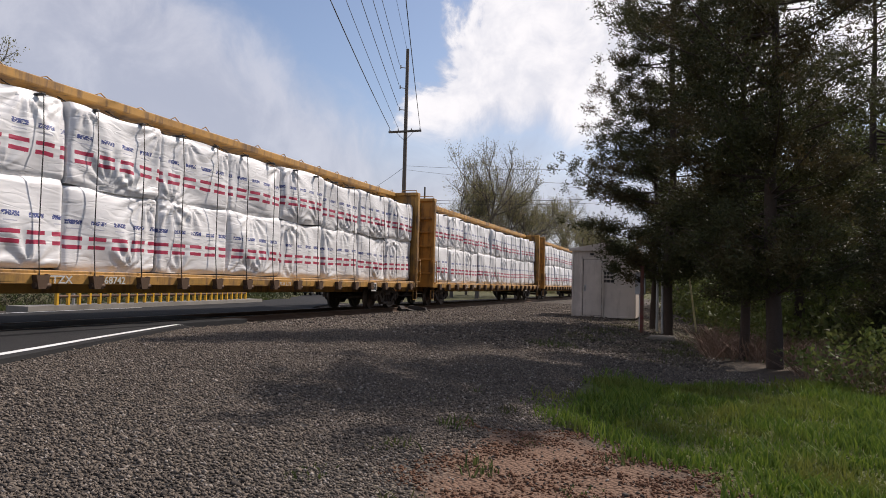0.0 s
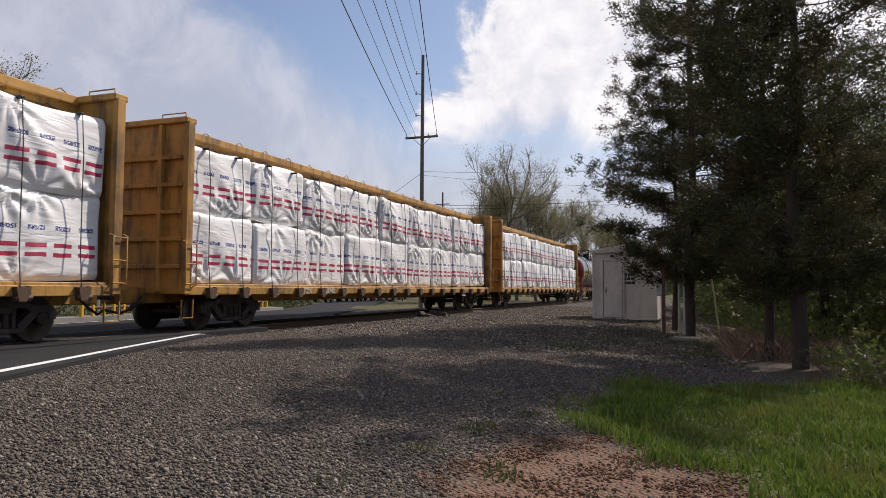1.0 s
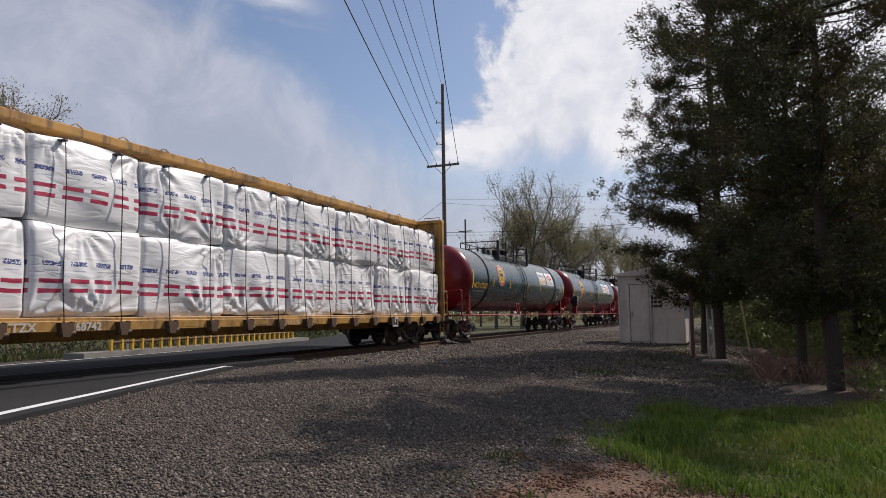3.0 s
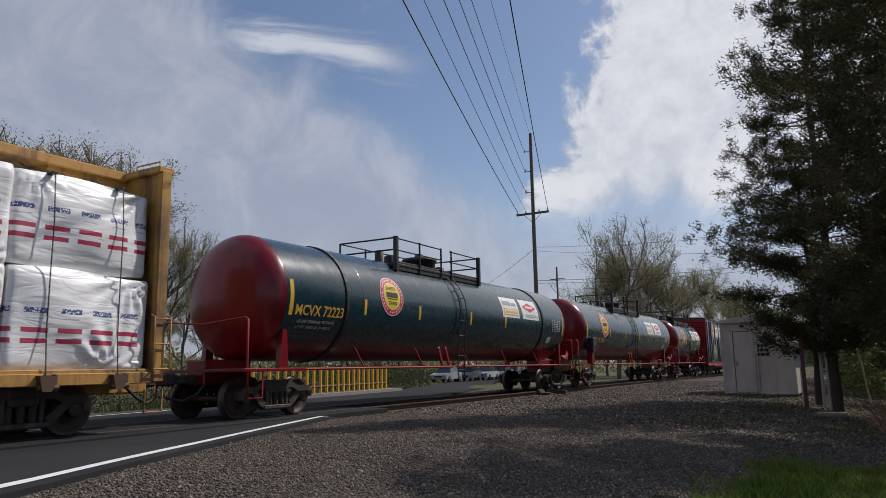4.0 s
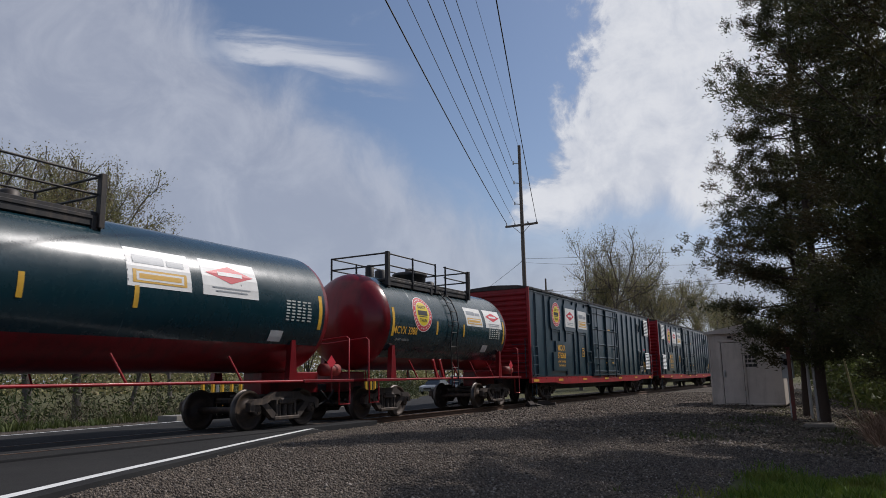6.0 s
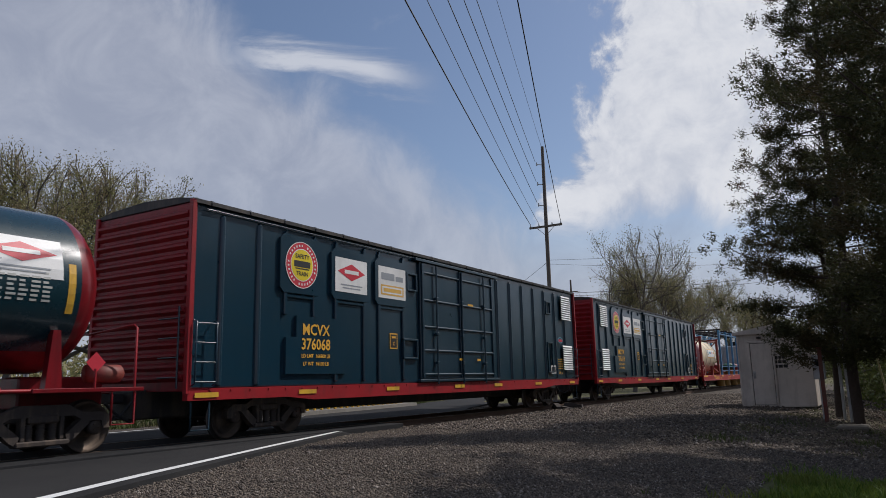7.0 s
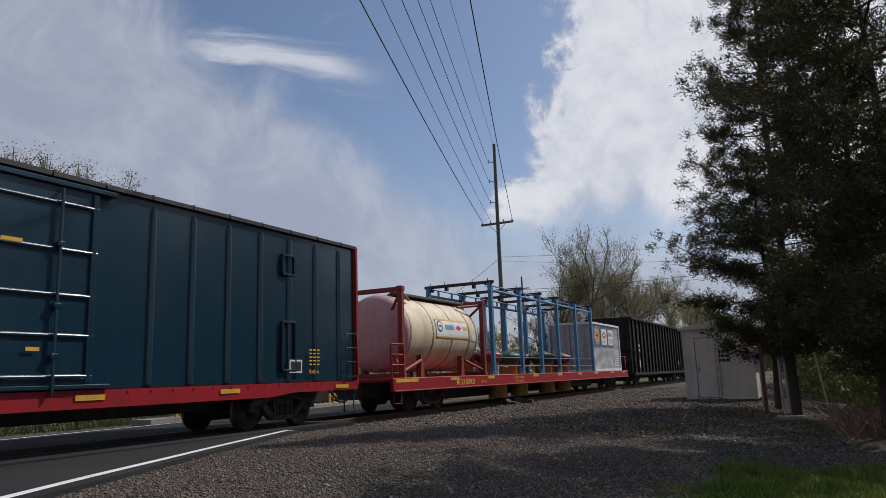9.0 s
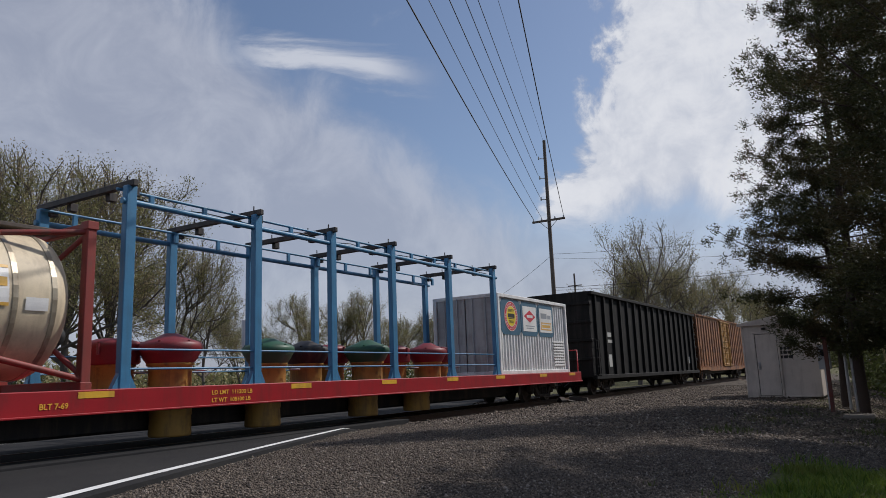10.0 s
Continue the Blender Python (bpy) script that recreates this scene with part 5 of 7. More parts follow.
# ---------------------------------------------------------------- training flat car and its loads
def training_flat(y0):
    L = 28.1
    car = rail_car("flat_car", y0, "bright red flat car with blue training gantry and valve domes", "flat car")
    part("deck", Geo().box((-1.40, 0, 0.92), (1.40, L, 1.00), 0.01), RED_SILL, car)
    for sx in (-1, 1):
        s = Geo().box((min(sx * 1.36, sx * 1.47), 0, 0.64), (max(sx * 1.36, sx * 1.47), L, 1.03), 0.015)
        s.box((min(sx * 1.36, sx * 1.52), 0, 0.64), (max(sx * 1.36, sx * 1.52), L, 0.675), 0.008)
        part("side_sill", s, RED_SILL, car)
    part("centre_sill", Geo().box((-0.35, -0.2, 0.45), (0.35, L + 0.2, 0.92), 0.03).box((-0.55, 5.0, 0.26), (0.55, L - 5.0, 0.92), 0.05).box((-1.1, 9, 0.35), (-0.5, 10.6, 0.8), 0.03), BLACK_IRON, car)
    at = flat_map(1.472)
    for words in (("MCVX 800428", 4.0, 0.74, 0.27, 0.88), ("BLT 7-69", 6.0, 0.76, 0.12, 1.0), ("LD LMT  111200 LB", 9.2, 0.86, 0.11, 1.1), ("LT WT  108100 LB", 9.2, 0.72, 0.11, 1.1)):
        write(car, [words], at, LETTER_YELLOW, "yellow letters on the sill")
    for y in (0.15, 3.6, 6.6, 11.3, 14.5, 17.6, 20.6, 24.0, 26.8):
        part("reflector_strip", patch(Geo(), at, y, y + (1.3 if y < 1 else 0.62), 0.90, 1.00, 0.004, 1, 1), YELLOW_SAFETY, car, "bright yellow reflective strip")
    # gantry
    posts = [7.45, 10.42, 12.80, 15.22, 18.10, 20.94]
    base = (Geo().box((-0.07, -0.10, 1.0), (0.07, 0.10, 4.50), 0.012).slab([(-0.24, 1.0), (0.24, 1.0), (0.10, 1.28), (-0.10, 1.28)], -0.05, 0.05)).mesh("gantry_post", BLUE_FRAME)
    gantry = part("gantry", Geo().rod([(1.34, 7.3, 4.22), (1.34, 21.2, 4.22)], 0.055, 8).rod([(-1.34, 7.3, 4.22), (-1.34, 21.2, 4.22)], 0.055, 8), BLUE_FRAME, car, "blue steel gantry with overhead rails")
    for sx in (-1, 1):
        for y in posts:
            o = part("gantry_post", base, None, gantry)
            o.location = (sx * 1.34, y, 0)
        rg = Geo().rod([(sx * 1.18, 7.3, 4.45), (sx * 1.18, 21.2, 4.45)], 0.03, 6)
        for k in range(12):
            y = 8.0 + k * 1.2
            rg.box((sx * 1.18 - 0.03, y - 0.05, 4.22), (sx * 1.18 + 0.03, y + 0.05, 4.46), 0.008)
        for z in (1.35, 1.68):
            rg.rod([(sx * 1.34, posts[0], z), (sx * 1.34, posts[-1], z)], 0.02, 6)
        part("overhead_rail", rg, BLUE_FRAME, gantry)
    for y in posts:
        cb = Geo().box((-1.5, y - 0.05, 4.48), (1.5, y + 0.05, 4.60), 0.012)
        for x in (-1.25, -0.6, 0.6, 1.25):
            cb.rod([(x, y, 4.60), (x, y, 4.70)], 0.015, 5)
            cb.box((x - 0.06, y + 0.06, 4.36), (x + 0.06, y + 0.22, 4.52), 0.01)
        part("cross_beam", cb, BLACK_IRON, gantry, "dark overhead cross beam")
    part("cable", Geo().rod([(1.1, 7.5 + k * 0.9, 4.40 - 0.10 * math.sin(k * 1.3) ** 2) for k in range(16)], 0.012, 4), BLACK_IRON, gantry)
    # valve domes on yellow barrels
    domes = [(8.4, -0.4, DOME_RED, 0), (9.15, 0.35, DOME_RED, 1), (12.1, 0.0, GREEN_VALVE, 1), (13.7, -0.3, BLACK_IRON, 1), (14.8, -0.5, DOME_RED, 0), (15.1, 0.55, GREEN_VALVE, 1), (17.3, -0.2, DOME_RED, 0), (18.4, 0.3, DOME_RED, 1), (19.5, -0.1, DOME_RED, 0)]
    for y, x, paint, style in domes:
        b = part("barrel", Geo().turned([(1.0, 0.40), (1.42, 0.40), (1.44, 0.44), (1.48, 0.44)], (x, y, 0), "z", 20), OCHRE, car, "ochre steel barrel stand")
        prof = [(1.48, 0.48), (1.52, 0.52), (1.80, 0.50), (1.84, 0.53), (1.90, 0.50), (1.97, 0.30), (1.99, 0.0)] if style == 0 else [(1.46, 0.42), (1.56, 0.50), (1.66, 0.55), (1.74, 0.60), (1.83, 0.60), (1.88, 0.55), (1.97, 0.30), (2.05, 0.14), (2.06, 0.0)]
        d = Geo().turned(prof, (x, y, 0), "z", 22)
        for k in range(6):
            a = k * math.pi / 3
            d.rod([(x + 0.53 * math.cos(a), y + 0.53 * math.sin(a), 1.66), (x + 0.53 * math.cos(a), y + 0.53 * math.sin(a), 1.90)], 0.03, 6)
        part("valve_dome", d, paint, b, "bolted pressure dome")
        w = Geo().rod([(x + 0.62 + 0.12 * math.cos(q), y + 0.2 + 0.12 * math.sin(q), 1.32) for q in (k * math.pi / 5 for k in range(11))], 0.016, 5)
        part("hand_wheel", w, GALVANISED, b)
    for y in (8.6, 10.9, 14.3, 16.7):
        part("drop_barrel", Geo().turned([(0.15, 0.0), (0.15, 0.36), (0.19, 0.375), (0.50, 0.36), (0.53, 0.375), (0.92, 0.36)], (0.9, y + 0.15, 0), "z", 20), OCHRE, car, "ochre barrel hanging below the deck")
    h = Geo()
    for y in (0.05, 0.75):
        h.rod([(1.38, y, 1.0), (1.38, y, 2.0)], 0.03, 6)
    for z in (1.4, 1.7, 2.0):
        h.rod([(1.38, 0.05, z), (1.38, 0.75, z)], 0.022, 6)
    h.rod([(1.38, L - 0.1, 1.0), (1.38, L - 0.1, 1.9), (0.6, L - 0.1, 1.9), (0.6, L - 0.1, 1.0)], 0.03, 6)
    stirrup(h, 1.42, 0.1, 0.66, 0.4, 0.35)
    part("end_rail", h, RED_SILL, car)
    for y in (3.0, L - 3.0):
        bogie(car, y)
    coupler(car, -0.2, -1)
    coupler(car, L + 0.2, 1)
    return car


def tank_container(y0):
    """A twenty-foot frame round a lying tank, standing on the flat car."""
    L, z0, H, W = 6.05, 1.03, 2.72, 1.22
    box = rail_car("tank_container", y0, "cream tank container in a rusty red frame on the flat car", "tank container")
    zc, r = z0 + 1.40, 1.21
    part("tank", Geo().turned([(0.62, r), (L - 0.55, r)], (0, 0, zc), "y", 40), CREAM_TANK, box)
    for y, d, m in ((0.62, -1, PINK_HEAD), (L - 0.55, 1, CREAM_TANK)):
        prof = [(y + d * 0.45 * math.sin(q), r * math.cos(q) ** 0.7) for q in (k * math.pi / 2 / 12 for k in range(13))]
        part("tank_end", Geo().turned(prof, (0, 0, zc), "y", 40), m, box, "faded pink domed end" if d < 0 else "")
    for y in (0.70, 2.15, 3.5, 4.85, L - 0.6):
        part("band", Geo().turned([(y - 0.04, r), (y - 0.04, r + 0.012), (y + 0.04, r + 0.012), (y + 0.04, r)], (0, 0, zc), "y", 40, smooth=False), BAND_STEEL, box, "shiny steel hoop")
    for y, d in ((0.08, 1), (L - 0.08, -1)):
        f = Geo()
        for sx in (-1, 1):
            f.box((sx * W - 0.08, y - 0.08, z0), (sx * W + 0.08, y + 0.08, z0 + H), 0.012)
            f.box((sx * W - 0.10, y - 0.10, z0 + H - 0.12), (sx * W + 0.10, y + 0.10, z0 + H + 0.02), 0.01)
            f.box((sx * W - 0.10, y - 0.10, z0 - 0.02), (sx * W + 0.10, y + 0.10, z0 + 0.12), 0.01)
            for z, s in ((z0 + H - 0.15, -1), (z0 + 0.2, 1)):
                f.rod([(sx * W, y, z), (sx * 0.62, y + d * 0.35, z + s * 0.62)], 0.045, 6)
        f.box((-W, y - 0.06, z0 + H - 0.14), (W, y + 0.06, z0 + H), 0.01)
        f.box((-W, y - 0.06, z0), (W, y + 0.06, z0 + 0.14), 0.01)
        part("end_frame", f, RED_RUSTY, box, "rusty red end frame")
        for sx in (-1, 1):
            part("side_brace", Geo().rod([(sx * W, y, z0 + 0.16), (sx * 1.10, y + d * 1.35, z0 + 0.52)], 0.055, 6), RED_RUSTY, box)
            part("side_brace", Geo().rod([(sx * W, y, z0 + H - 0.15), (sx * 0.8, y + d * 1.2, z0 + H - 0.28)], 0.05, 6), RED_RUSTY, box)
    for y in (1.5, 4.4):
        for x in (-1.12, 0.95):
            part("cradle", Geo().slab([(y - 0.12, z0), (y + 0.12, z0), (y + 0.06, z0 + 0.7), (y - 0.06, z0 + 0.7)], x, x + 0.17), RED_RUSTY, box)
    part("walkway", Geo().box((0.05, 1.2, z0 + H - 0.10), (0.55, L - 0.2, z0 + H - 0.03), 0.01).box((0.2, 1.1, z0 + H - 0.05), (0.5, 1.35, z0 + H + 0.12), 0.01), BARK_GREY, box, "weathered plank walkway")
    at = round_map(r, zc)
    g = Geo()
    patch(g, at, 2.35, 4.75, 2.30, 2.93, 0.016, 6, 5, 0)
    patch(g, at, 2.35, 4.75, 2.30, 2.35, 0.020, 6, 2, 1)
    patch(g, at, 2.35, 4.75, 2.88, 2.93, 0.020, 6, 2, 1)
    ring(g, at, 2.62, 2.68, 0.0, 0.19, 0.022, 24, 2)
    ring(g, at, 2.62, 2.68, 0.0, 0.145, 0.025, 24, 0)
    patch(g, at, 2.54, 2.70, 2.65, 2.71, 0.028, 2, 1, 2)
    patch(g, at, 3.0, 3.65, 2.58, 2.74, 0.021, 3, 2, 4)
    poly_patch(g, at, [(3.78, 2.66), (4.0, 2.56), (4.22, 2.66), (4.0, 2.76)], 0.022, 3)
    patch(g, at, 4.35, 4.72, 2.59, 2.73, 0.021, 2, 2, 1)
    part("sign", g, [WHITE_SIGN, GOLD_SIGN, BLACK_SIGN, RED_SIGN, GREEN_SIGN], box, "long white sign with a gold foot")
    lb = Geo()
    patch(lb, at, 5.0, 5.35, 2.25, 2.45, 0.014, 2, 3, 0)
    part("label", lb, WHITE_SIGN, box)
    return box


def white_container(y0):
    L, z0, H, W = 6.0, 1.03, 2.72, 1.22
    box = rail_car("shipping_container", y0, "white corrugated shipping container with round and diamond signs", "container")
    side = Geo()
    for sx in (-1, 1):
        pts = []
        k = 26
        for i in range(k):
            a = 0.1 + (L - 0.2) * i / k
            w = (L - 0.2) / k
            for t, o in ((0.0, 0), (0.35, 0), (0.5, 1), (0.85, 1)):
                pts.append((a + w * t, sx * (W - 0.045 * o)))
        pts.append((L - 0.1, sx * W))
        v = [(x, y, z) for z in (z0 + 0.12, z0 + H - 0.1) for y, x in pts]
        m = len(pts)
        side.add(v, [(i, i + 1, i + 1 + m, i + m) for i in range(m - 1)])
    part("side_wall", side, WHITE_PAINT, box, "white corrugated steel side")
    fr = Geo()
    for sx in (-1, 1):
        for y in (0.06, L - 0.06):
            fr.box((sx * W - 0.07, y - 0.07, z0), (sx * W + 0.07, y + 0.07, z0 + H), 0.012)
        for z in (z0 + 0.06, z0 + H - 0.06):
            fr.box((sx * W - 0.06, 0, z - 0.06), (sx * W + 0.06, L, z + 0.06), 0.01)
    for y in (0.06, L - 0.06):
        for z in (z0 + 0.06, z0 + H - 0.06):
            fr.box((-W, y - 0.06, z - 0.06), (W, y + 0.06, z + 0.06), 0.01)
    part("frame", fr, WHITE_PAINT, box)
    part("roof", Geo().box((-W, 0.05, z0 + H - 0.06), (W, L - 0.05, z0 + H - 0.02), 0.0).box((-W, 0.05, z0 + 0.02), (W, L - 0.05, z0 + 0.08), 0.0), WHITE_PAINT, box)
    for sx in (-1, 1):
        d = part("door", Geo().box((min(sx * 0.02, sx * 1.12), 0.02, z0 + 0.12), (max(sx * 0.02, sx * 1.12), 0.08, z0 + H - 0.12), 0.015), GREY_CAR, box, "grey hinged container door")
        for x in (0.3, 0.8):
            part("locking_bar", Geo().rod([(sx * x, -0.02, z0 + 0.1), (sx * x, -0.02, z0 + H - 0.1)], 0.02, 6), GALVANISED, d)
    part("end_wall", Geo().box((-W, L - 0.1, z0 + 0.1), (W, L - 0.06, z0 + H - 0.1)), WHITE_PAINT, box)
    at = flat_map(W + 0.012)
    for a, b in ((0.30, 1.80), (1.86, 3.28), (3.34, 4.74)):
        zb, zt, k = z0 + 1.34, z0 + 2.56, 0.14
        part("sign_board", Geo().slab([(a + k, zb), (b - k, zb), (b, zb + k), (b, zt - k), (b - k, zt), (a + k, zt), (a, zt - k), (a, zb + k)], W - 0.01, W + 0.008), BLUE_BOARD, box, "slate blue sign board with clipped corners")
    safety_roundel(box, at, 1.05, z0 + 1.98, 0.52)
    diamond_sign(box, at, 2.0, 3.15, z0 + 1.5, z0 + 2.4)
    gold_sign(box, at, 3.45, 4.6, z0 + 1.5, z0 + 2.4)
    v = Geo()
    for k in range(9):
        v.box((W - 0.02, 4.6, z0 + 0.25 + k * 0.11), (W + 0.03, 5.7, z0 + 0.31 + k * 0.11), 0.008)
    part("vent_louvre", v, WHITE_PAINT, box)
    return box


def gondola(y0):
    L, z0, z1 = 19.4, 0.78, 4.48
    car = rail_car("gondola", y0, "sooty black high-sided gondola with upright ribs", "gondola car")
    for sx in (-1, 1):
        X = lambda a, b: (min(sx * a, sx * b), max(sx * a, sx * b))
        x0, x1 = X(1.34, 1.40)
        part("side_wall", Geo().box((x0, 0.05, z0), (x1, L - 0.05, z1), 0.01), GONDOLA_BLACK, car)
        ribs = Geo()
        for k in range(17):
            y = 0.55 + k * (L - 1.1) / 16
            x0, x1 = X(1.39, 1.51)
            ribs.slab([(y - 0.09, z0), (y + 0.09, z0), (y + 0.07, z1 - 0.1), (y - 0.07, z1 - 0.1)], x0, x1)
        x0, x1 = X(1.33, 1.54)
        ribs.box((x0, 0, z1 - 0.14), (x1, L, z1), 0.015)
        ribs.box((x0, 0, z0 - 0.10), (x1, L, z0 + 0.08), 0.015)
        part("rib", ribs, GONDOLA_BLACK, car, "upright side ribs and rails")
    for y in (0.0, L):
        e = Geo().box((-1.40, y - 0.05, z0), (1.40, y + 0.05, z1), 0.01)
        for z in (1.5, 2.3, 3.1, 3.9):
            e.box((-1.45, y - 0.13, z), (1.45, y + 0.13, z + 0.12), 0.015)
        part("end_wall", e, GONDOLA_BLACK, car)
    part("floor", Geo().box((-1.36, 0.05, z0 - 0.05), (1.36, L - 0.05, z0 + 0.05)).box((-0.35, -0.3, 0.45), (0.35, L + 0.3, z0), 0.02), GONDOLA_BLACK, car)
    p = Geo()
    at = flat_map(1.402)
    patch(p, at, 1.9, 2.6, 2.55, 2.75, 0.006, 1, 1)
    patch(p, at, 1.9, 2.7, 2.28, 2.42, 0.006, 1, 1)
    patch(p, at, 2.0, 2.5, 1.2, 1.75, 0.006, 1, 1)
    patch(p, at, 17.3, 17.8, 1.3, 1.7, 0.006, 1, 1)
    part("placard", p, LETTER_WHITE, car, "faded white stencils")
    la = ladder(Geo(), 1.46, 0.1, 0.52, 0.8, 2.4, 5)
    stirrup(la, 1.46, 0.1, 0.8)
    part("ladder", la, GONDOLA_BLACK, car)
    for y in (2.3, L - 2.3):
        bogie(car, y)
    coupler(car, -0.2, -1)
    coupler(car, L + 0.2, 1)
    return car


centre_beam_car(5.1 - 0.05, 1)
centre_beam_car(29.5, 2)
centre_beam_car(54.0, 3)
tank_car(79.75, 16.95, 1.45, (0.15, 16.8), ("MCVX 72223", 0.30, 2.22, 0.34, 0.92), [("LD LMT 200000 LB  90 700 KG", 0.45, 2.04, 0.10, 1.0), ("LT WT  86900 LB  39 400 KG", 0.45, 1.90, 0.10, 1.0)], 4.1, 11.0, (4.95, 10.05), 7.95, (2.15, 14.6), (2.9, 5.5, 8.6, 11.2), "display tank cars", "dark green tank car with deep red ends and underside")
tank_car(99.6, 16.3, 1.43, (0.95, 15.4), ("MCVX 3561", 1.24, 2.04, 0.34, 0.98), [("LD LMT 175500 LB  79 600 KG", 1.16, 1.84, 0.105, 1.0), ("LT WT  87500 LB  39 700 KG", 1.08, 1.70, 0.105, 1.0)], 2.8, 10.85, (5.55, 10.55), 8.2, (), (3.6, 6.3, 9.0, 11.05), "display tank cars", "dark green tank car with a dented shell and deep red ends", True)
tank_car(118.85, 7.6, 1.36, (0.3, 7.3), ("MCVX 3388", 0.15, 2.28, 0.30, 0.85), [("LD LMT 105800 LB", 0.35, 2.08, 0.09, 1.0)], 1.75, 4.55, (0.4, 5.4), 3.6, (), (2.6, 4.35), "display tank cars", "short dark green tank car with deep red ends", False, 0.85)
boxcar(128.5, 19.5, 1.0, 4.62, BLUE_BOX, RED_TANK, RED_SILL, "dark teal boxcar with red ends, red sill and safety signs", "display boxcars", vents=((18.0, 3.33), (18.0, 1.36)), marks=(3.43, "376068"), signs=(2.96, 4.1, 5.8), door=(7.75, 12.1))
boxcar(150.3, 20.1, 1.0, 4.62, BLUE_BOX, RED_TANK, RED_SILL, "dark teal boxcar with red ends and white vents by its corner", "display boxcars", vents=((0.85, 3.33), (0.85, 1.36)), marks=(3.62, "376119"), signs=(3.18, 4.30, 5.96), door=(8.0, 12.3))
training_flat(172.2)
tank_container(173.05)
white_container(193.55)
gondola(202.0)
boxcar(222.0, 18.9, 1.05, 4.66, RUST_BOX, RUST_BOX, RUST_BOX, "rusty orange boxcar with a faded ribbed side", panels=False, door=(8.0, 11.2), rib_step=0.8, doorpaint=YELLOW_CAR)
boxcar(242.5, 18.0, 1.05, 4.75, GREY_CAR, GREY_CAR, GREY_CAR, "light grey weathered boxcar", panels=False, door=(7.5, 10.5), rib_step=0.9)


# ---------------------------------------------------------------- equipment shed
def equipment_shed():
    x0, x1, y0, y1 = -4.32, -2.02, 27.0, 30.4
    z0, ze, zr = -0.10, 2.38, 2.60
    shed = empty("equipment_shed", pose(0, 0, 0), "beige metal railway equipment shed with a closed door", "shed")
    xm = (x0 + x1) / 2
    part("wall", Geo().box((x0, y0, z0), (x1, y1, ze), 0.02), SHED_METAL, shed)
    rf = Geo()
    v = [(x, y, z) for y in (y0 - 0.12, y1 + 0.12) for x, z in ((x0 - 0.12, ze - 0.02), (x0 - 0.12, ze + 0.06), (xm, zr + 0.06), (x1 + 0.12, ze + 0.06), (x1 + 0.12, ze - 0.02))]
    rf.add(v, [(0, 1, 2, 3, 4), (9, 8, 7, 6, 5)] + [(i, (i + 1) % 5, (i + 1) % 5 + 5, i + 5) for i in range(5)])
    part("roof", rf, SHED_METAL, shed, "shallow metal gable roof")
    dl = Geo().box((x0 + 0.415, y0 - 0.035, z0 + 0.08), (x0 + 1.085, y0 + 0.01, 2.045), 0.008)
    door = part("door", dl, SHED_METAL, shed, "closed flush metal door")
    # black sheet behind the leaf stands in for shade in the door gap
    part("seal", Geo().box((x0 + 0.40, y0 - 0.008, z0 + 0.06), (x0 + 1.10, y0 + 0.01, 2.06)), BLACK_IRON, door, "black sheet standing in for the shade in the door gap")
    part("door_frame", Geo().box((x0 + 0.33, y0 - 0.05, z0 + 0.04), (x0 + 0.40, y0 + 0.01, 2.12), 0.01).box((x0 + 1.10, y0 - 0.05, z0 + 0.04), (x0 + 1.17, y0 + 0.01, 2.12), 0.01).box((x0 + 0.33, y0 - 0.05, 2.06), (x0 + 1.17, y0 + 0.01, 2.13), 0.01), SHED_METAL, door)
    part("door_handle", Geo().rod([(x0 + 0.48, y0 - 0.04, 0.92), (x0 + 0.48, y0 - 0.10, 0.92), (x0 + 0.48, y0 - 0.10, 1.05)], 0.018, 6).box((x0 + 0.44, y0 - 0.05, 0.86), (x0 + 0.52, y0 - 0.03, 1.10), 0.01), GALVANISED, door)
    for z in (0.25, 1.0, 1.85):
        part("hinge", Geo().rod([(x0 + 1.10, y0 - 0.055, z), (x0 + 1.10, y0 - 0.055, z + 0.13)], 0.014, 6), GALVANISED, door)
    s = Geo()
    for k, (a, w) in enumerate(((1.16, 0.34), (1.12, 0.40), (1.10, 0.46))):
        z = 1.50 - k * 0.15
        for i in range(3):
            aa = x0 + a + w * i / 3
            s.add([(aa, y0 - 0.006, z), (aa + w / 3 - 0.02, y0 - 0.006, z), (aa + w / 3 - 0.02, y0 - 0.006, z + 0.105), (aa, y0 - 0.006, z + 0.095)], [(0, 1, 2, 3)])
    part("stencil", s, BLACK_IRON, shed, "worn dark stencil lettering, unreadable")
    part("lamp", Geo().box((xm - 0.5, y0 - 0.10, 2.20), (xm - 0.36, y0, 2.27), 0.01), BLACK_IRON, shed)
    part("skid", Geo().box((x0 + 0.12, y0 + 0.30, z0 - 0.18), (x1 - 0.12, y1 - 0.30, z0 + 0.02), 0.02), CONCRETE, shed)
    part("trim", Geo().box((x0 - 0.01, y0 - 0.02, z0 + 0.0), (x0 + 0.05, y0 + 0.04, ze), 0.01).box((x1 - 0.05, y0 - 0.02, z0), (x1 + 0.01, y0 + 0.04, ze), 0.01).box((x0, y0 - 0.02, z0), (x1, y0 + 0.03, z0 + 0.07), 0.01), SHED_METAL, shed)
    return shed


equipment_shed()


def on_ground(x, y):
    return float(ground_z(x, y))


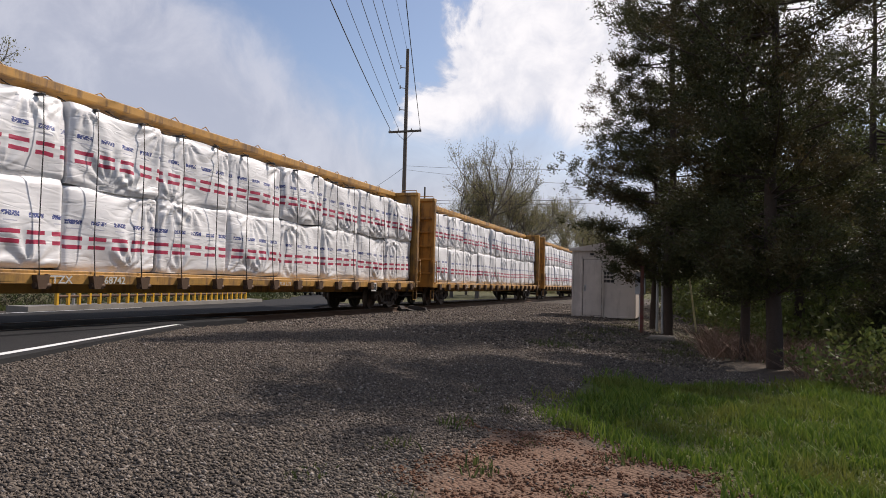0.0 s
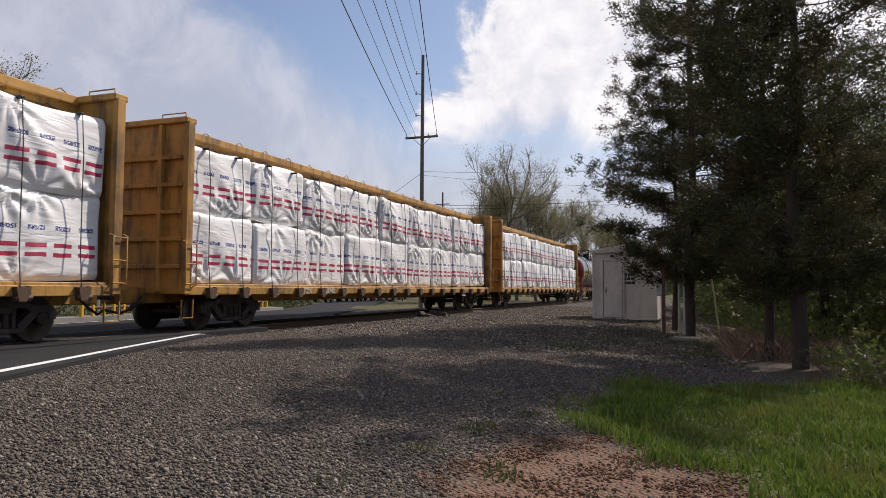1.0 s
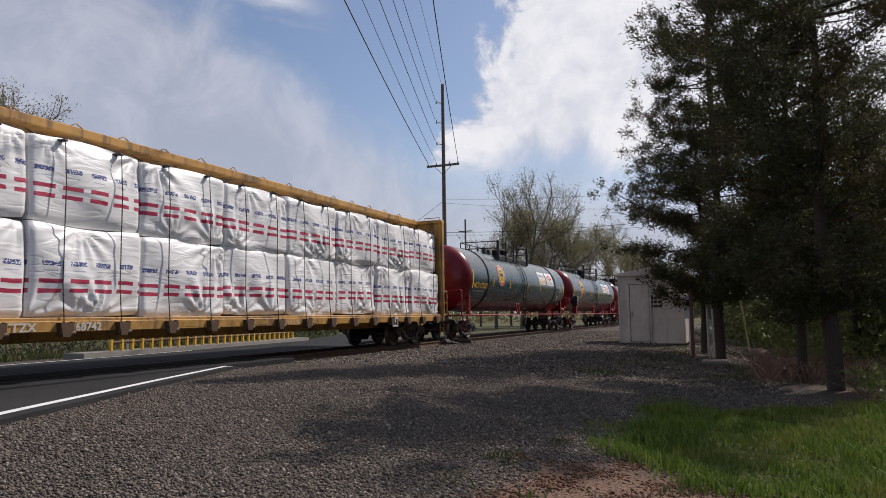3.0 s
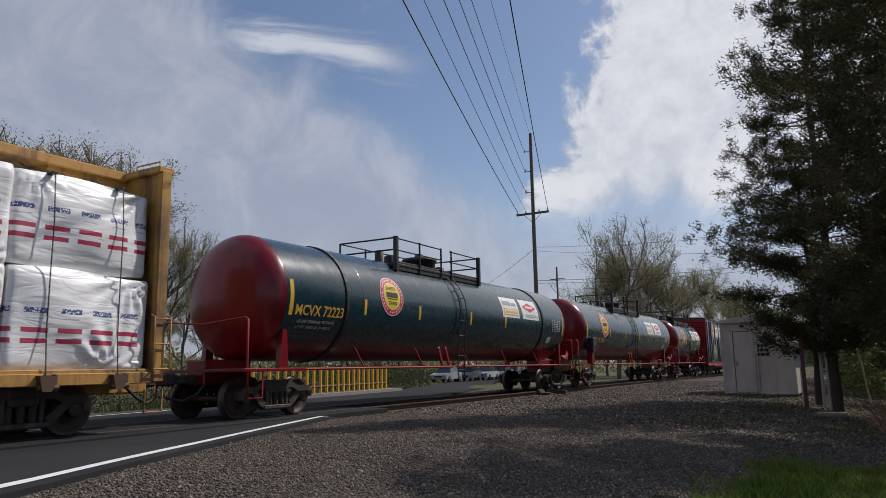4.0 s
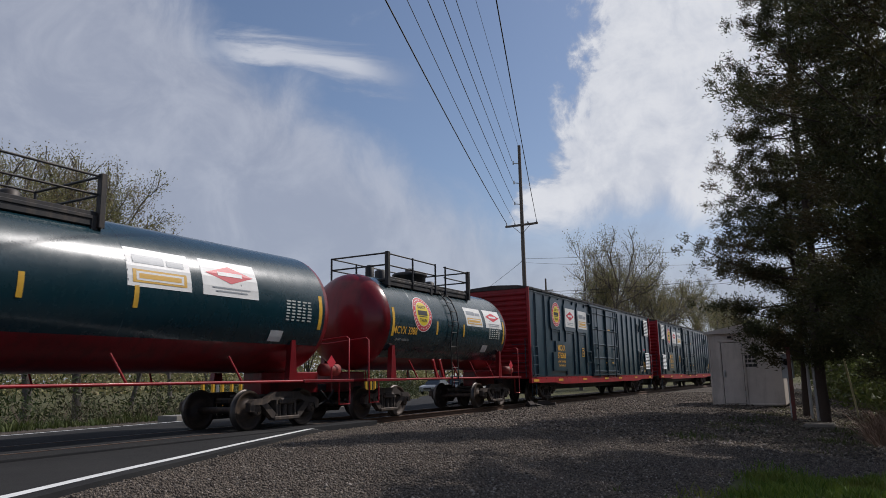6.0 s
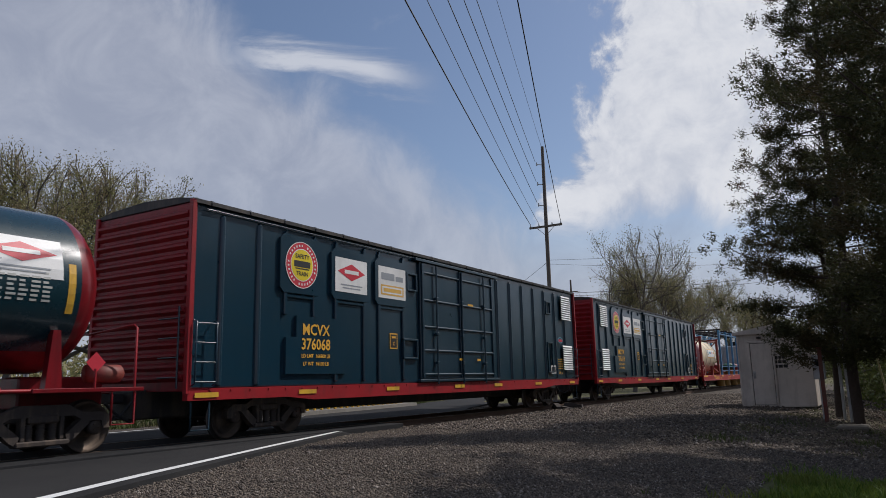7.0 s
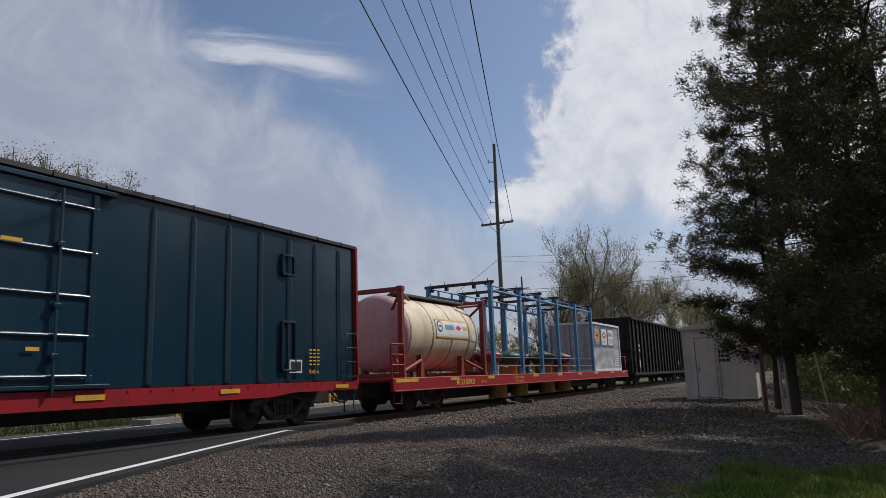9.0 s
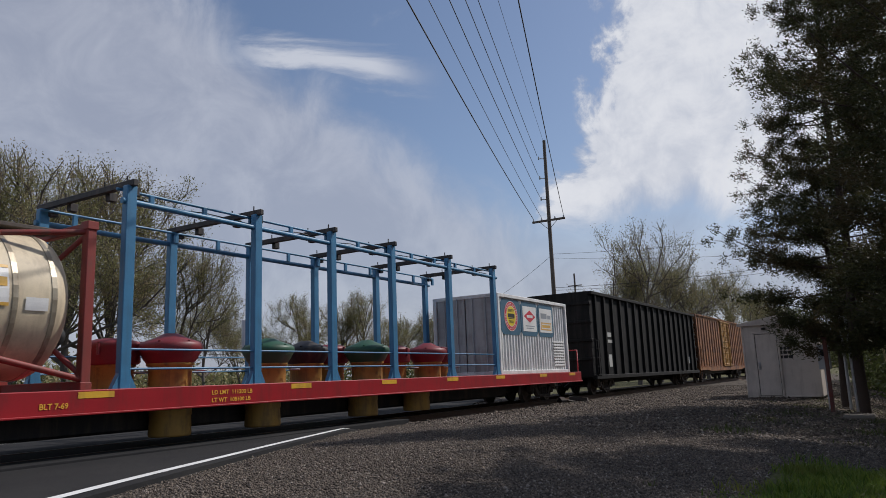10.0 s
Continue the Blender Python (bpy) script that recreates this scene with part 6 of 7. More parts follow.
# red post with a small sign box, conduit and galvanised posts round the tree
post = empty("marker_post", pose(-1.5, 22.6, on_ground(-1.5, 22.6)), "rusty red square steel post beside the shed", "post")
part("post", Geo().box((-0.05, -0.05, -0.1), (0.05, 0.05, 2.0), 0.01), POST_RED, post)
part("cap", Geo().box((-0.07, -0.07, 2.0), (0.07, 0.07, 2.04), 0.01), POST_RED, post)
meter = empty("meter_cabinet", pose(-1.62, 23.6, on_ground(-1.6, 23.6)), "grey electric meter box mounted on a steel post", "meter box")
part("box", Geo().box((-0.16, -0.10, 1.15), (0.16, 0.10, 1.85), 0.02), GALVANISED, meter)
part("meter_dome", Geo().turned([(-0.10, 0.10), (-0.16, 0.095), (-0.18, 0.0)], (0, 0, 1.62), "y", 16), CAR_GLASS, meter)
part("post", Geo().rod([(0, 0, -0.1), (0, 0, 1.2)], 0.04, 8), GALVANISED, meter)
for x, y, h, lean in ((-1.15, 24.5, 2.7, 0.5), (-0.95, 23.8, 2.9, -0.5), (-0.78, 24.2, 2.6, 0.8), (-1.3, 25.5, 2.5, 0.0)):
    p = part("steel_post", Geo().rod([(0, 0, -0.15), (0, 0, h)], 0.045, 10).rod([(0, 0, h), (0, 0, h + 0.05)], 0.06, 10), GALVANISED)
    p.matrix_basis = pose(x, y, on_ground(x, y), lean, lean * 0.7, 0)
    tagged(p, "galvanised round steel post beside the tree", "post", "galvanised posts")
# split timber left beside the near rail
scrap = empty("scrap_timber", pose(-10.7, 26.5, on_ground(-10.7, 26.5)), "pile of dark split sleeper timber beside the rail", "timber pile")
for k, (dx, dy, ln, turn, tilt) in enumerate(((0.0, 0.0, 1.3, 62, 4), (0.22, 0.25, 0.9, 95, -7), (-0.15, -0.3, 0.7, 35, 9), (0.35, -0.2, 0.5, 120, 3))):
    o = part("timber", Geo().slab([(-ln / 2, 0.0), (ln / 2, 0.02), (ln * 0.46, 0.13), (ln * 0.1, 0.16), (-ln * 0.48, 0.12)], -0.09, 0.09), SLEEPER_WOOD, scrap)
    o.matrix_basis = pose(dx, dy, 0.02 + 0.05 * k, tilt, 0, turn)
slab = part("concrete_pad", Geo().box((-1.25, 21.2, -0.75), (-0.50, 22.4, -0.36), 0.04), PAD_STONE)
tagged(slab, "low weathered concrete pad at the tree's foot", "pad")
stake = part("marker_stake", Geo().rod([(0, 0, -0.1), (0, 0, 2.0)], 0.03, 8), surface("pale_stake_paint", (0.62, 0.55, 0.32), 0.7))
stake.matrix_basis = pose(0.07, 26.0, on_ground(0.07, 26.0), 3, -7, 0)
tagged(stake, "pale yellow leaning marker stake in the weeds", "stake")


# ---------------------------------------------------------------- utility poles and wires
def wire(g, a, b, sag, r=0.012, n=14):
    a, b = Vector(a), Vector(b)
    pts = []
    for i in range(n + 1):
        t = i / n
        p = a.lerp(b, t)
        p.z -= sag * 4 * t * (1 - t)
        pts.append(p)
    g.rod(pts, r, 4)


PX, PY = -21.1, 50.7
pole = empty("utility_pole", pose(PX, PY, -0.5), "tall weathered wooden power pole with one crossarm", "utility pole")
part("pole", Geo().rod([(0, 0, -0.5), (0, 0, 19.6)], 0.19, 12, taper=0.12), POLE_WOOD, pole)
arm = Geo().box((-1.35, -0.20, 13.05), (1.35, -0.08, 13.21), 0.01)
arm.rod([(-0.7, -0.14, 13.05), (0, -0.14, 12.4)], 0.02, 5)
arm.rod([(0.7, -0.14, 13.05), (0, -0.14, 12.4)], 0.02, 5)
crossarm = part("crossarm", arm, POLE_WOOD, pole)
for x in (-1.25, -0.55, 0.55, 1.25):
    part("insulator", Geo().turned([(13.2, 0.03), (13.27, 0.07), (13.30, 0.04), (13.36, 0.06), (13.40, 0.0)], (x, -0.14, 0), "z", 10), GALVANISED, crossarm)
for z in (18.1, 16.5, 14.8):
    part("standoff", Geo().rod([(0, 0, z), (-0.55, 0, z + 0.12)], 0.035, 6).rod([(-0.55, 0, z + 0.02), (-0.55, 0, z + 0.28)], 0.06, 8), GALVANISED, pole)
wires = empty("overhead_wires", pose(0, 0, 0), "thin dark power wires strung between poles", "wires")
# the spans run over the road towards the next pole
span = Vector((0.318, -0.948, 0)) * 72
for x, z, sag, r in ((-1.25, 13.4, 0.8, 0.018), (-0.55, 13.4, 0.9, 0.010), (-0.60, 15.1, 0.8, 0.014), (-0.60, 16.8, 0.8, 0.014), (-0.60, 18.4, 0.7, 0.014), (0.0, 19.5, 0.6, 0.009), (1.25, 13.4, 0.9, 0.018)):
    a = Vector((PX + x, PY - 0.14, z - 0.5))
    g = Geo()
    b = a + span
    if x == 1.25:
        b.x += 1.9
    wire(g, a, b, sag, r * 1.35, 20)
    part("wire", g, BLACK_IRON, wires)
for z0, z1, r in ((10.0, 11.0, 0.012), (9.7, 9.3, 0.010), (7.4, 8.7, 0.018), (7.2, 8.3, 0.014)):
    g = Geo()
    wire(g, (PX, PY, z0), (-1.5, 60.0, z1), 0.35, r)
    part("wire", g, BLACK_IRON, wires)
g = Geo()
wire(g, (PX, PY, 9.9), (-48.0, 78.0, 7.6), 0.8, 0.014)
part("wire", g, BLACK_IRON, wires)
far_pole = empty("utility_pole", pose(-39.0, 102.0, -0.6), "short weathered wooden pole far down the road", "utility pole")
part("pole", Geo().rod([(0, 0, -0.5), (0, 0, 16.3)], 0.18, 10, taper=0.13), POLE_WOOD, far_pole)
part("crossarm", Geo().box((-1.1, -0.08, 14.4), (1.1, 0.04, 14.55), 0.01), POLE_WOOD, far_pole)


# ---------------------------------------------------------------- far side of the road
pav = part("kerb", Geo().add([(x, y, z) for z in (-0.3, 0.10) for x, y in ((-17.15, 14.8), (-17.85, 22.0), (-18.75, 28.5), (-19.6, 28.6), (-18.7, 22.0), (-17.95, 14.8))], [(0, 1, 2, 3, 4, 5), (11, 10, 9, 8, 7, 6)] + [(i, (i + 1) % 6, (i + 1) % 6 + 6, i + 6) for i in range(6)]), CONCRETE)
tagged(pav, "raised concrete kerb strip beyond the road", "kerb", kind="structure")
fence = empty("safety_railing", pose(0, 0, 0.10), "yellow steel post railing on the concrete kerb", "railing")
pm = Geo().box((-0.045, -0.045, 0), (0.045, 0.045, 0.92), 0.008).mesh("post", YELLOW_SAFETY)


def fence_at(t):
    return (-17.45 - 0.72 * t, 16.0 + 6.1 * t) if t <= 1 else (-18.17 - 0.9 * (t - 1) * 7 / 6.3, 22.1 + 6.0 * (t - 1))


for i in range(27):
    x, y = fence_at(i / 13.5)
    o = part("post", pm, None, fence)
    o.location = (x, y, 0)
for z, m in ((0.26, RAIL_RUST),):
    part("rail", Geo().rod([(*fence_at(t), z) for t in (0, 0.5, 1, 1.5, 1.93)], 0.045 if z < 0.5 else 0.02, 6), m, fence, "rusty lower rail" if z < 0.5 else "")
sign = empty("curve_sign", pose(-17.55, 16.7, 0.0), "white road sign with a bent black arrow", "road sign")
part("post", Geo().box((-0.03, -0.03, -0.1), (0.03, 0.03, 3.1), 0.005), GALVANISED, sign)
plate = Geo().box((-0.02, -0.30, 2.15), (0.02, 0.30, 3.10), 0.008)
pl = part("plate", plate, WHITE_SIGN, sign)
ar = Geo()
for pts in ([(-0.08, 2.28), (0.0, 2.28), (0.0, 2.55), (0.10, 2.68), (0.02, 2.72), (-0.08, 2.6)], [(0.02, 2.72), (0.10, 2.68), (0.10, 2.86), (0.02, 2.86)], [(-0.06, 2.84), (0.18, 2.84), (0.06, 3.02)]):
    ar.add([(0.026, y, z) for y, z in pts], [tuple(range(len(pts)))])
part("arrow", ar, BLACK_SIGN, pl)
pl.rotation_euler = (0, 0, radians(-38))
mast = empty("crossing_signal", pose(-17.7, 9.8, -0.1), "grey crossing signal mast with black lamp heads", "crossing signal")
part("mast", Geo().rod([(0, 0, 0), (0, 0, 4.4)], 0.065, 12).turned([(0.0, 0.25), (0.35, 0.22), (0.40, 0.08)], (0, 0, 0), "z", 14), GALVANISED, mast)
part("base_cabinet", Geo().box((-0.15, -0.15, 0.0), (0.15, 0.15, 0.35), 0.02), WHITE_PAINT, mast)
lamps = part("lamp_bar", Geo().rod([(0, -0.55, 2.5), (0, 0.55, 2.5)], 0.03, 8), BLACK_IRON, mast)
for y in (-0.5, 0.5):
    part("lamp_head", Geo().turned([(-0.05, 0.0), (-0.05, 0.26), (0.02, 0.26), (0.02, 0.12), (0.16, 0.12), (0.16, 0.0)], (0, y, 2.5), "x", 18), BLACK_SIGN, lamps)


# ---------------------------------------------------------------- vehicles waiting beyond the crossing
def vehicle(m, paint, label, tall):
    car = empty("car", m, label, "car", "waiting cars")
    h = 0.28 if tall else 0.0
    g = Geo()
    body = [(-2.2, 0.32), (-2.25, 0.62), (-2.1, 0.80), (-1.0, 0.93), (1.3, 0.98 + h * 0.4), (2.2, 0.92 + h * 0.4), (2.28, 0.6), (2.2, 0.32)]
    g.slab(body, -0.86, 0.86)
    part("body", g, paint, car)
    roof = [(-1.05, 0.92), (-0.35, 1.38 + h), (1.05, 1.42 + h), (1.85, 0.95 + h * 0.4)]
    c = Geo()
    n = len(roof)
    v = [(-0.80, *roof[0]), (-0.62, *roof[1]), (-0.62, *roof[2]), (-0.80, *roof[3]), (0.80, *roof[0]), (0.62, *roof[1]), (0.62, *roof[2]), (0.80, *roof[3])]
    c.add(v, [(0, 1, 2, 3), (7, 6, 5, 4), (0, 4, 5, 1), (2, 6, 7, 3)])
    part("window", c, CAR_GLASS, car, "dark glass")
    part("roof", Geo().box((-0.64, -0.38, 1.37 + h), (0.64, 1.08, 1.44 + h), 0.03), paint, car)
    for x in (-0.82, 0.82):
        for y in (-1.4, 1.35):
            part("wheel", Geo().turned([(x - 0.1, 0.0), (x - 0.1, 0.30), (x - 0.06, 0.33), (x + 0.06, 0.33), (x + 0.1, 0.30), (x + 0.1, 0.0)], (0, y, 0.33), "x", 16), RUBBER, car)
    for x in (-0.62, 0.62):
        part("headlight", Geo().box((x - 0.17, -2.25, 0.62), (x + 0.17, -2.12, 0.76), 0.02), GALVANISED, car)
    part("grille", Geo().box((-0.4, -2.27, 0.50), (0.4, -2.2, 0.68), 0.02), BLACK_SIGN, car)
    return car


WAITING = ((-36.2, 63.0, (0.42, 0.43, 0.44), 0, "silver sedan waiting at the crossing"), (-36.4, 67.8, (0.10, 0.11, 0.12), 1, "dark grey van waiting at the crossing"), (-36.7, 72.8, (0.62, 0.63, 0.63), 0, "white sedan waiting at the crossing"), (-37.1, 77.6, (0.30, 0.32, 0.33), 1, "grey van waiting at the crossing"), (-37.8, 82.6, (0.05, 0.07, 0.10), 0, "dark blue sedan waiting at the crossing"))
for x, y, col, tall, lab in WAITING:
    vehicle(pose(x, y, -0.45, 0, 0, 9), surface("vehicle_paint", col, 0.3, 0.3, coat=0.6, bump=0.01), lab, tall)


# ---------------------------------------------------------------- plants
def tri_mesh(name, verts, tris, mats, index=None, smooth=False):
    me = bpy.data.meshes.new(name)
    verts, tris = np.asarray(verts, np.float32), np.asarray(tris, np.int32)
    me.vertices.add(len(verts))
    me.vertices.foreach_set("co", verts.ravel())
    me.loops.add(tris.size)
    me.loops.foreach_set("vertex_index", tris.ravel())
    me.polygons.add(len(tris))
    me.polygons.foreach_set("loop_start", np.arange(0, tris.size, 3, dtype=np.int32))
    for m in mats:
        me.materials.append(m)
    if index is not None:
        me.polygons.foreach_set("material_index", np.asarray(index, np.int32))
    me.update(calc_edges=True)
    me.validate()
    return me


def sprays(rng, centres, axes, per, length, width, spread_r, droop=0.0):
    """Small leaf blades: `per` at each centre, roughly along the axis there."""
    n = len(centres)
    c = np.repeat(centres, per, 0) + rng.normal(0, 1, (n * per, 3)) * spread_r
    a = np.repeat(axes, per, 0) + rng.normal(0, 0.75, (n * per, 3))
    a[:, 2] -= droop
    a /= np.linalg.norm(a, axis=1)[:, None] + 1e-9
    b = np.cross(a, rng.normal(0, 1, (n * per, 3)))
    b /= np.linalg.norm(b, axis=1)[:, None] + 1e-9
    L = length * rng.uniform(0.5, 1.3, (n * per, 1))
    w = width * rng.uniform(0.6, 1.3, (n * per, 1))
    v = np.stack([c - b * w * 0.5, c + b * w * 0.5, c + a * L], 1).reshape(-1, 3)
    return v, np.arange(len(v)).reshape(-1, 3)


def cedar(x, y, seed, height, radius, crown_base, trunk_r, limbs, label, lean=(0.0, 0.0), per=26, shape=((-0.3, 0.0, 0.12, 0.35, 0.7, 0.9, 1.0), (0.35, 0.75, 0.95, 1.0, 0.72, 0.38, 0.08))):
    """An eastern cedar: trunk, long bare lower limbs, and dense sprays of scale leaves with gaps."""
    rng = np.random.default_rng(seed)
    tree = empty("cedar_tree", pose(x, y, on_ground(x, y) - 0.05), label, "tree", "cedars beside the yard")
    wood = Geo()
    axis = lambda z: np.array([lean[0] * z + 0.05 * math.sin(z * 0.9 + seed), lean[1] * z + 0.05 * math.cos(z * 0.7 + seed), z])
    zs = np.linspace(-0.2, height * 0.97, 14)
    wood.rod([axis(z) for z in zs], trunk_r * 1.15, 10, taper=0.03)
    part("trunk", wood, BARK, tree, "fibrous brown trunk")
    limb = Geo()
    C, A = [], []
    for k in range(limbs):
        u = (k + rng.uniform(0, 1)) / limbs
        z = crown_base * 0.75 + (height - crown_base * 0.75) * u ** 1.25
        t = (z - crown_base) / (height - crown_base)
        prof = np.interp(t, *shape)
        L = radius * prof * rng.uniform(0.40, 1.15)
        q = rng.uniform(0, 2 * math.pi)
        d = np.array([math.cos(q), math.sin(q), rng.uniform(-0.12, 0.45)])
        p0 = axis(z)
        pts = []
        bend = rng.uniform(-0.25, 0.25)
        side = np.array([-math.sin(q), math.cos(q), 0])
        for i in range(6):
            s = i / 5
            pts.append(p0 + d * L * s + side * bend * L * s * s + np.array([0, 0, 0.14 * L * s * s - 0.06 * L * math.sin(3 * s)]))
        limb.rod(pts, max(0.018, 0.012 * L + 0.006), 4, taper=0.006)
        m = int(6 + L * 5)
        for i in range(m):
            s = rng.uniform(0.25, 1.0) ** 0.75
            j = min(int(s * 5), 4)
            p = pts[j] + (pts[j + 1] - pts[j]) * (s * 5 - j)
            off = rng.normal(0, 1, 3) * np.array([0.36, 0.36, 0.13]) * (0.35 + 0.14 * L)
            ax = d + off * 1.5 + np.array([0, 0, 0.25])
            if rng.uniform() < 0.5:
                limb.rod([p, p + off], 0.008, 3, taper=0.003)
            C.append(p + off)
            A.append(ax / np.linalg.norm(ax))
    part("limb", limb, BARK, tree, "thin dark limbs")
    v, f = sprays(rng, np.array(C), np.array(A), int(per * 2.7), 0.095, 0.036, 0.10)
    crown = part("crown", tri_mesh("crown", v, f, [CEDAR]), None, tree, "dark green cedar foliage with gaps")
    return tree


cedar(-0.75, 23.3, 3, 16.5, 3.0, 2.3, 0.13, 165, "slim dark cedar beside the shed", (0.01, 0.0), per=31, shape=((-0.2, 0.0, 0.08, 0.19, 0.31, 0.48, 0.75, 1.0), (0.35, 0.8, 1.0, 1.0, 0.78, 0.66, 0.42, 0.08)))
cedar(-1.25, 25.0, 5, 7.5, 1.0, 3.0, 0.11, 34, "slim dark cedar behind the steel posts", (0.0, 0.01))
cedar(1.50, 16.0, 8, 10.2, 3.3, 1.9, 0.15, 118, "tall dark cedar at the edge of the yard", per=24, shape=((-0.3, 0.0, 0.3, 0.6, 0.85, 1.0), (0.3, 0.6, 0.8, 1.0, 0.7, 0.2)))
cedar(1.05, 17.6, 19, 9.6, 2.2, 3.2, 0.10, 48, "slim cedar behind the tall one", per=20)
cedar(4.9, 19.6, 11, 7.2, 2.5, 1.4, 0.16, 60, "broad dark cedar in the thicket", per=21)
cedar(3.0, 24.5, 13, 9.5, 2.6, 2.6, 0.15, 30, "dark cedar behind the front row", per=17)
cedar(5.6, 27.0, 23, 14.0, 3.4, 4.0, 0.18, 70, "tall dark cedar behind the thicket", per=18)
cedar(9.8, 25.0, 29, 12.5, 3.2, 3.5, 0.18, 60, "tall dark cedar among the young trees", per=18)
cedar(8.6, 21.0, 17, 8.6, 3.2, 1.0, 0.2, 54, "dark cedar at the yard's outer edge", per=16)


def bare_tree_parts(seed, height, leaf_amount, leaf_mat, levels=5, wide=0.62):
    rng = np.random.default_rng(seed)
    wood, tips, ax = Geo(), [], []

    def grow(p, d, L, r, level):
        pts, q = [p], p
        dd = d
        for i in range(3):
            dd = dd + rng.normal(0, 0.10, 3) + np.array([0, 0, 0.05])
            dd = dd / np.linalg.norm(dd)
            q = q + dd * L / 3
            pts.append(q)
        wood.rod(pts, max(r, 0.011), 6 if level < 2 else (4 if level < 3 else 3), taper=max(r * 0.6, 0.008))
        if level >= levels - 2:
            for pt in pts[1:]:
                tips.append(pt)
                ax.append(dd)
        if level >= levels:
            return
        n = 4 if level < 2 else int(rng.integers(3, 5))
        for i in range(n):
            s = rng.uniform(0.35, 1.0) if i else 1.0
            j = min(int(s * 3), 2)
            st = pts[j] + (pts[j + 1] - pts[j]) * (s * 3 - j)
            nd = dd + rng.normal(0, wide, 3) * (1.0 if i else 0.4)
            nd[2] = nd[2] * 0.9 + 0.20
            nd /= np.linalg.norm(nd)
            grow(st, nd, L * rng.uniform(0.58, 0.78), r * (0.72 if i == 0 else 0.5), level + 1)
    grow(np.array([0, 0, -0.3]), np.array([0, 0, 1.0]), height * 0.30, height * 0.0125, 0)
    k = height / max(p[2] for p in wood.v)          # bring it to its full height
    wood.v = [(p[0] * k, p[1] * k, p[2] * k) for p in wood.v]
    w = wood.mesh("limbs", BARK_GREY)
    v, f = sprays(rng, np.array(tips) * k, np.array(ax), leaf_amount, 0.13, 0.085, 0.26)
    return w, tri_mesh("crown", v, f, [leaf_mat])


VARIANTS = [bare_tree_parts(21, 18, 5, SPRING_LEAF, wide=0.52), bare_tree_parts(22, 18, 7, SPRING_LEAF, wide=0.58), bare_tree_parts(23, 17.5, 11, SPRING_LEAF, wide=0.55), bare_tree_parts(24, 12, 18, BUSH_LEAF, wide=0.6)]


def bare_tree(kind, x, y, s, turn, label, sink=0.3):
    t = empty("tree", pose(x, y, on_ground(x, y) - sink, 0, 0, turn) @ Matrix.Diagonal((s, s, s, 1)), label, "tree", "trees beyond the track")
    w, c = VARIANTS[kind]
    part("trunk", w, None, t, "grey trunk and limbs")
    part("crown", c, None, t, "thin crown of young leaves")
    return t


def polar(az, d):
    return -d * math.sin(radians(az)), d * math.cos(radians(az))


BARE = "bare grey tree with the first spring leaves"
GREENING = "tree with a thin crown of young yellow-green leaves"
for kind, az, d, s, turn in ((0, 16.6, 85, 1.12, 10), (0, 13.4, 92, 0.88, 130), (1, 18.6, 88, 0.92, 250), (1, 11.6, 96, 0.92, 40), (0, 14.9, 100, 0.98, 80), (2, 9.9, 104, 0.85, 200), (1, 8.4, 118, 0.8, 300), (3, 6.6, 120, 0.85, 15), (2, 19.8, 110, 0.6, 160), (2, 12.6, 110, 0.8, 20), (2, 17.4, 112, 0.75, 220),
                             (2, 59.0, 42, 0.84, 20), (2, 55.8, 44, 0.86, 140), (1, 52.5, 46, 0.60, 220), (2, 62.5, 40, 0.80, 300), (1, 66.0, 38, 0.8, 60), (2, 49.8, 60, 0.54, 10), (1, 47.0, 66, 0.50, 90), (2, 42.5, 70, 0.60, 170), (1, 40.2, 74, 0.55, 200), (2, 38.2, 72, 0.62, 280), (2, 35.0, 80, 0.5, 30), (1, 32.0, 84, 0.55, 120), (2, 29.5, 88, 0.5, 210), (1, 24.0, 95, 0.5, 330)):
    x, y = polar(az, d)
    bare_tree(kind, x, y, s, turn, BARE if kind == 0 else GREENING)
for x, y, s, turn in ((5.5, 34.0, 0.85, 0), (1.8, 38.0, 0.75, 70), (9.5, 27.0, 0.85, 140), (12.5, 34, 0.95, 200), (13.5, 25.0, 0.9, 260), (3.4, 46, 0.8, 20), (-0.5, 52, 0.7, 110), (15, 22, 1.0, 320)):
    bare_tree(3, x, y, s, turn, "young green tree in the thicket")


def clump_stuff(name, label, places, per, length, width, spread_r, material, seed, up=0.6, category="shrubs", blades=1):
    rng = np.random.default_rng(seed)
    c = np.array(places)
    a = np.tile(np.array([[0, 0, up]]), (len(c), 1)) + rng.normal(0, 0.4, (len(c), 3))
    v, f = sprays(rng, c, a, per, length, width, spread_r)
    ob = part(name, tri_mesh(name, v, f, [material]), None)
    return tagged(ob, label, category, kind="stuff")


rng = np.random.default_rng(5)
SCRUB_LEAF = leafy("scrub_leaf", (0.032, 0.050, 0.014), (0.060, 0.075, 0.024), (0.070, 0.060, 0.034))
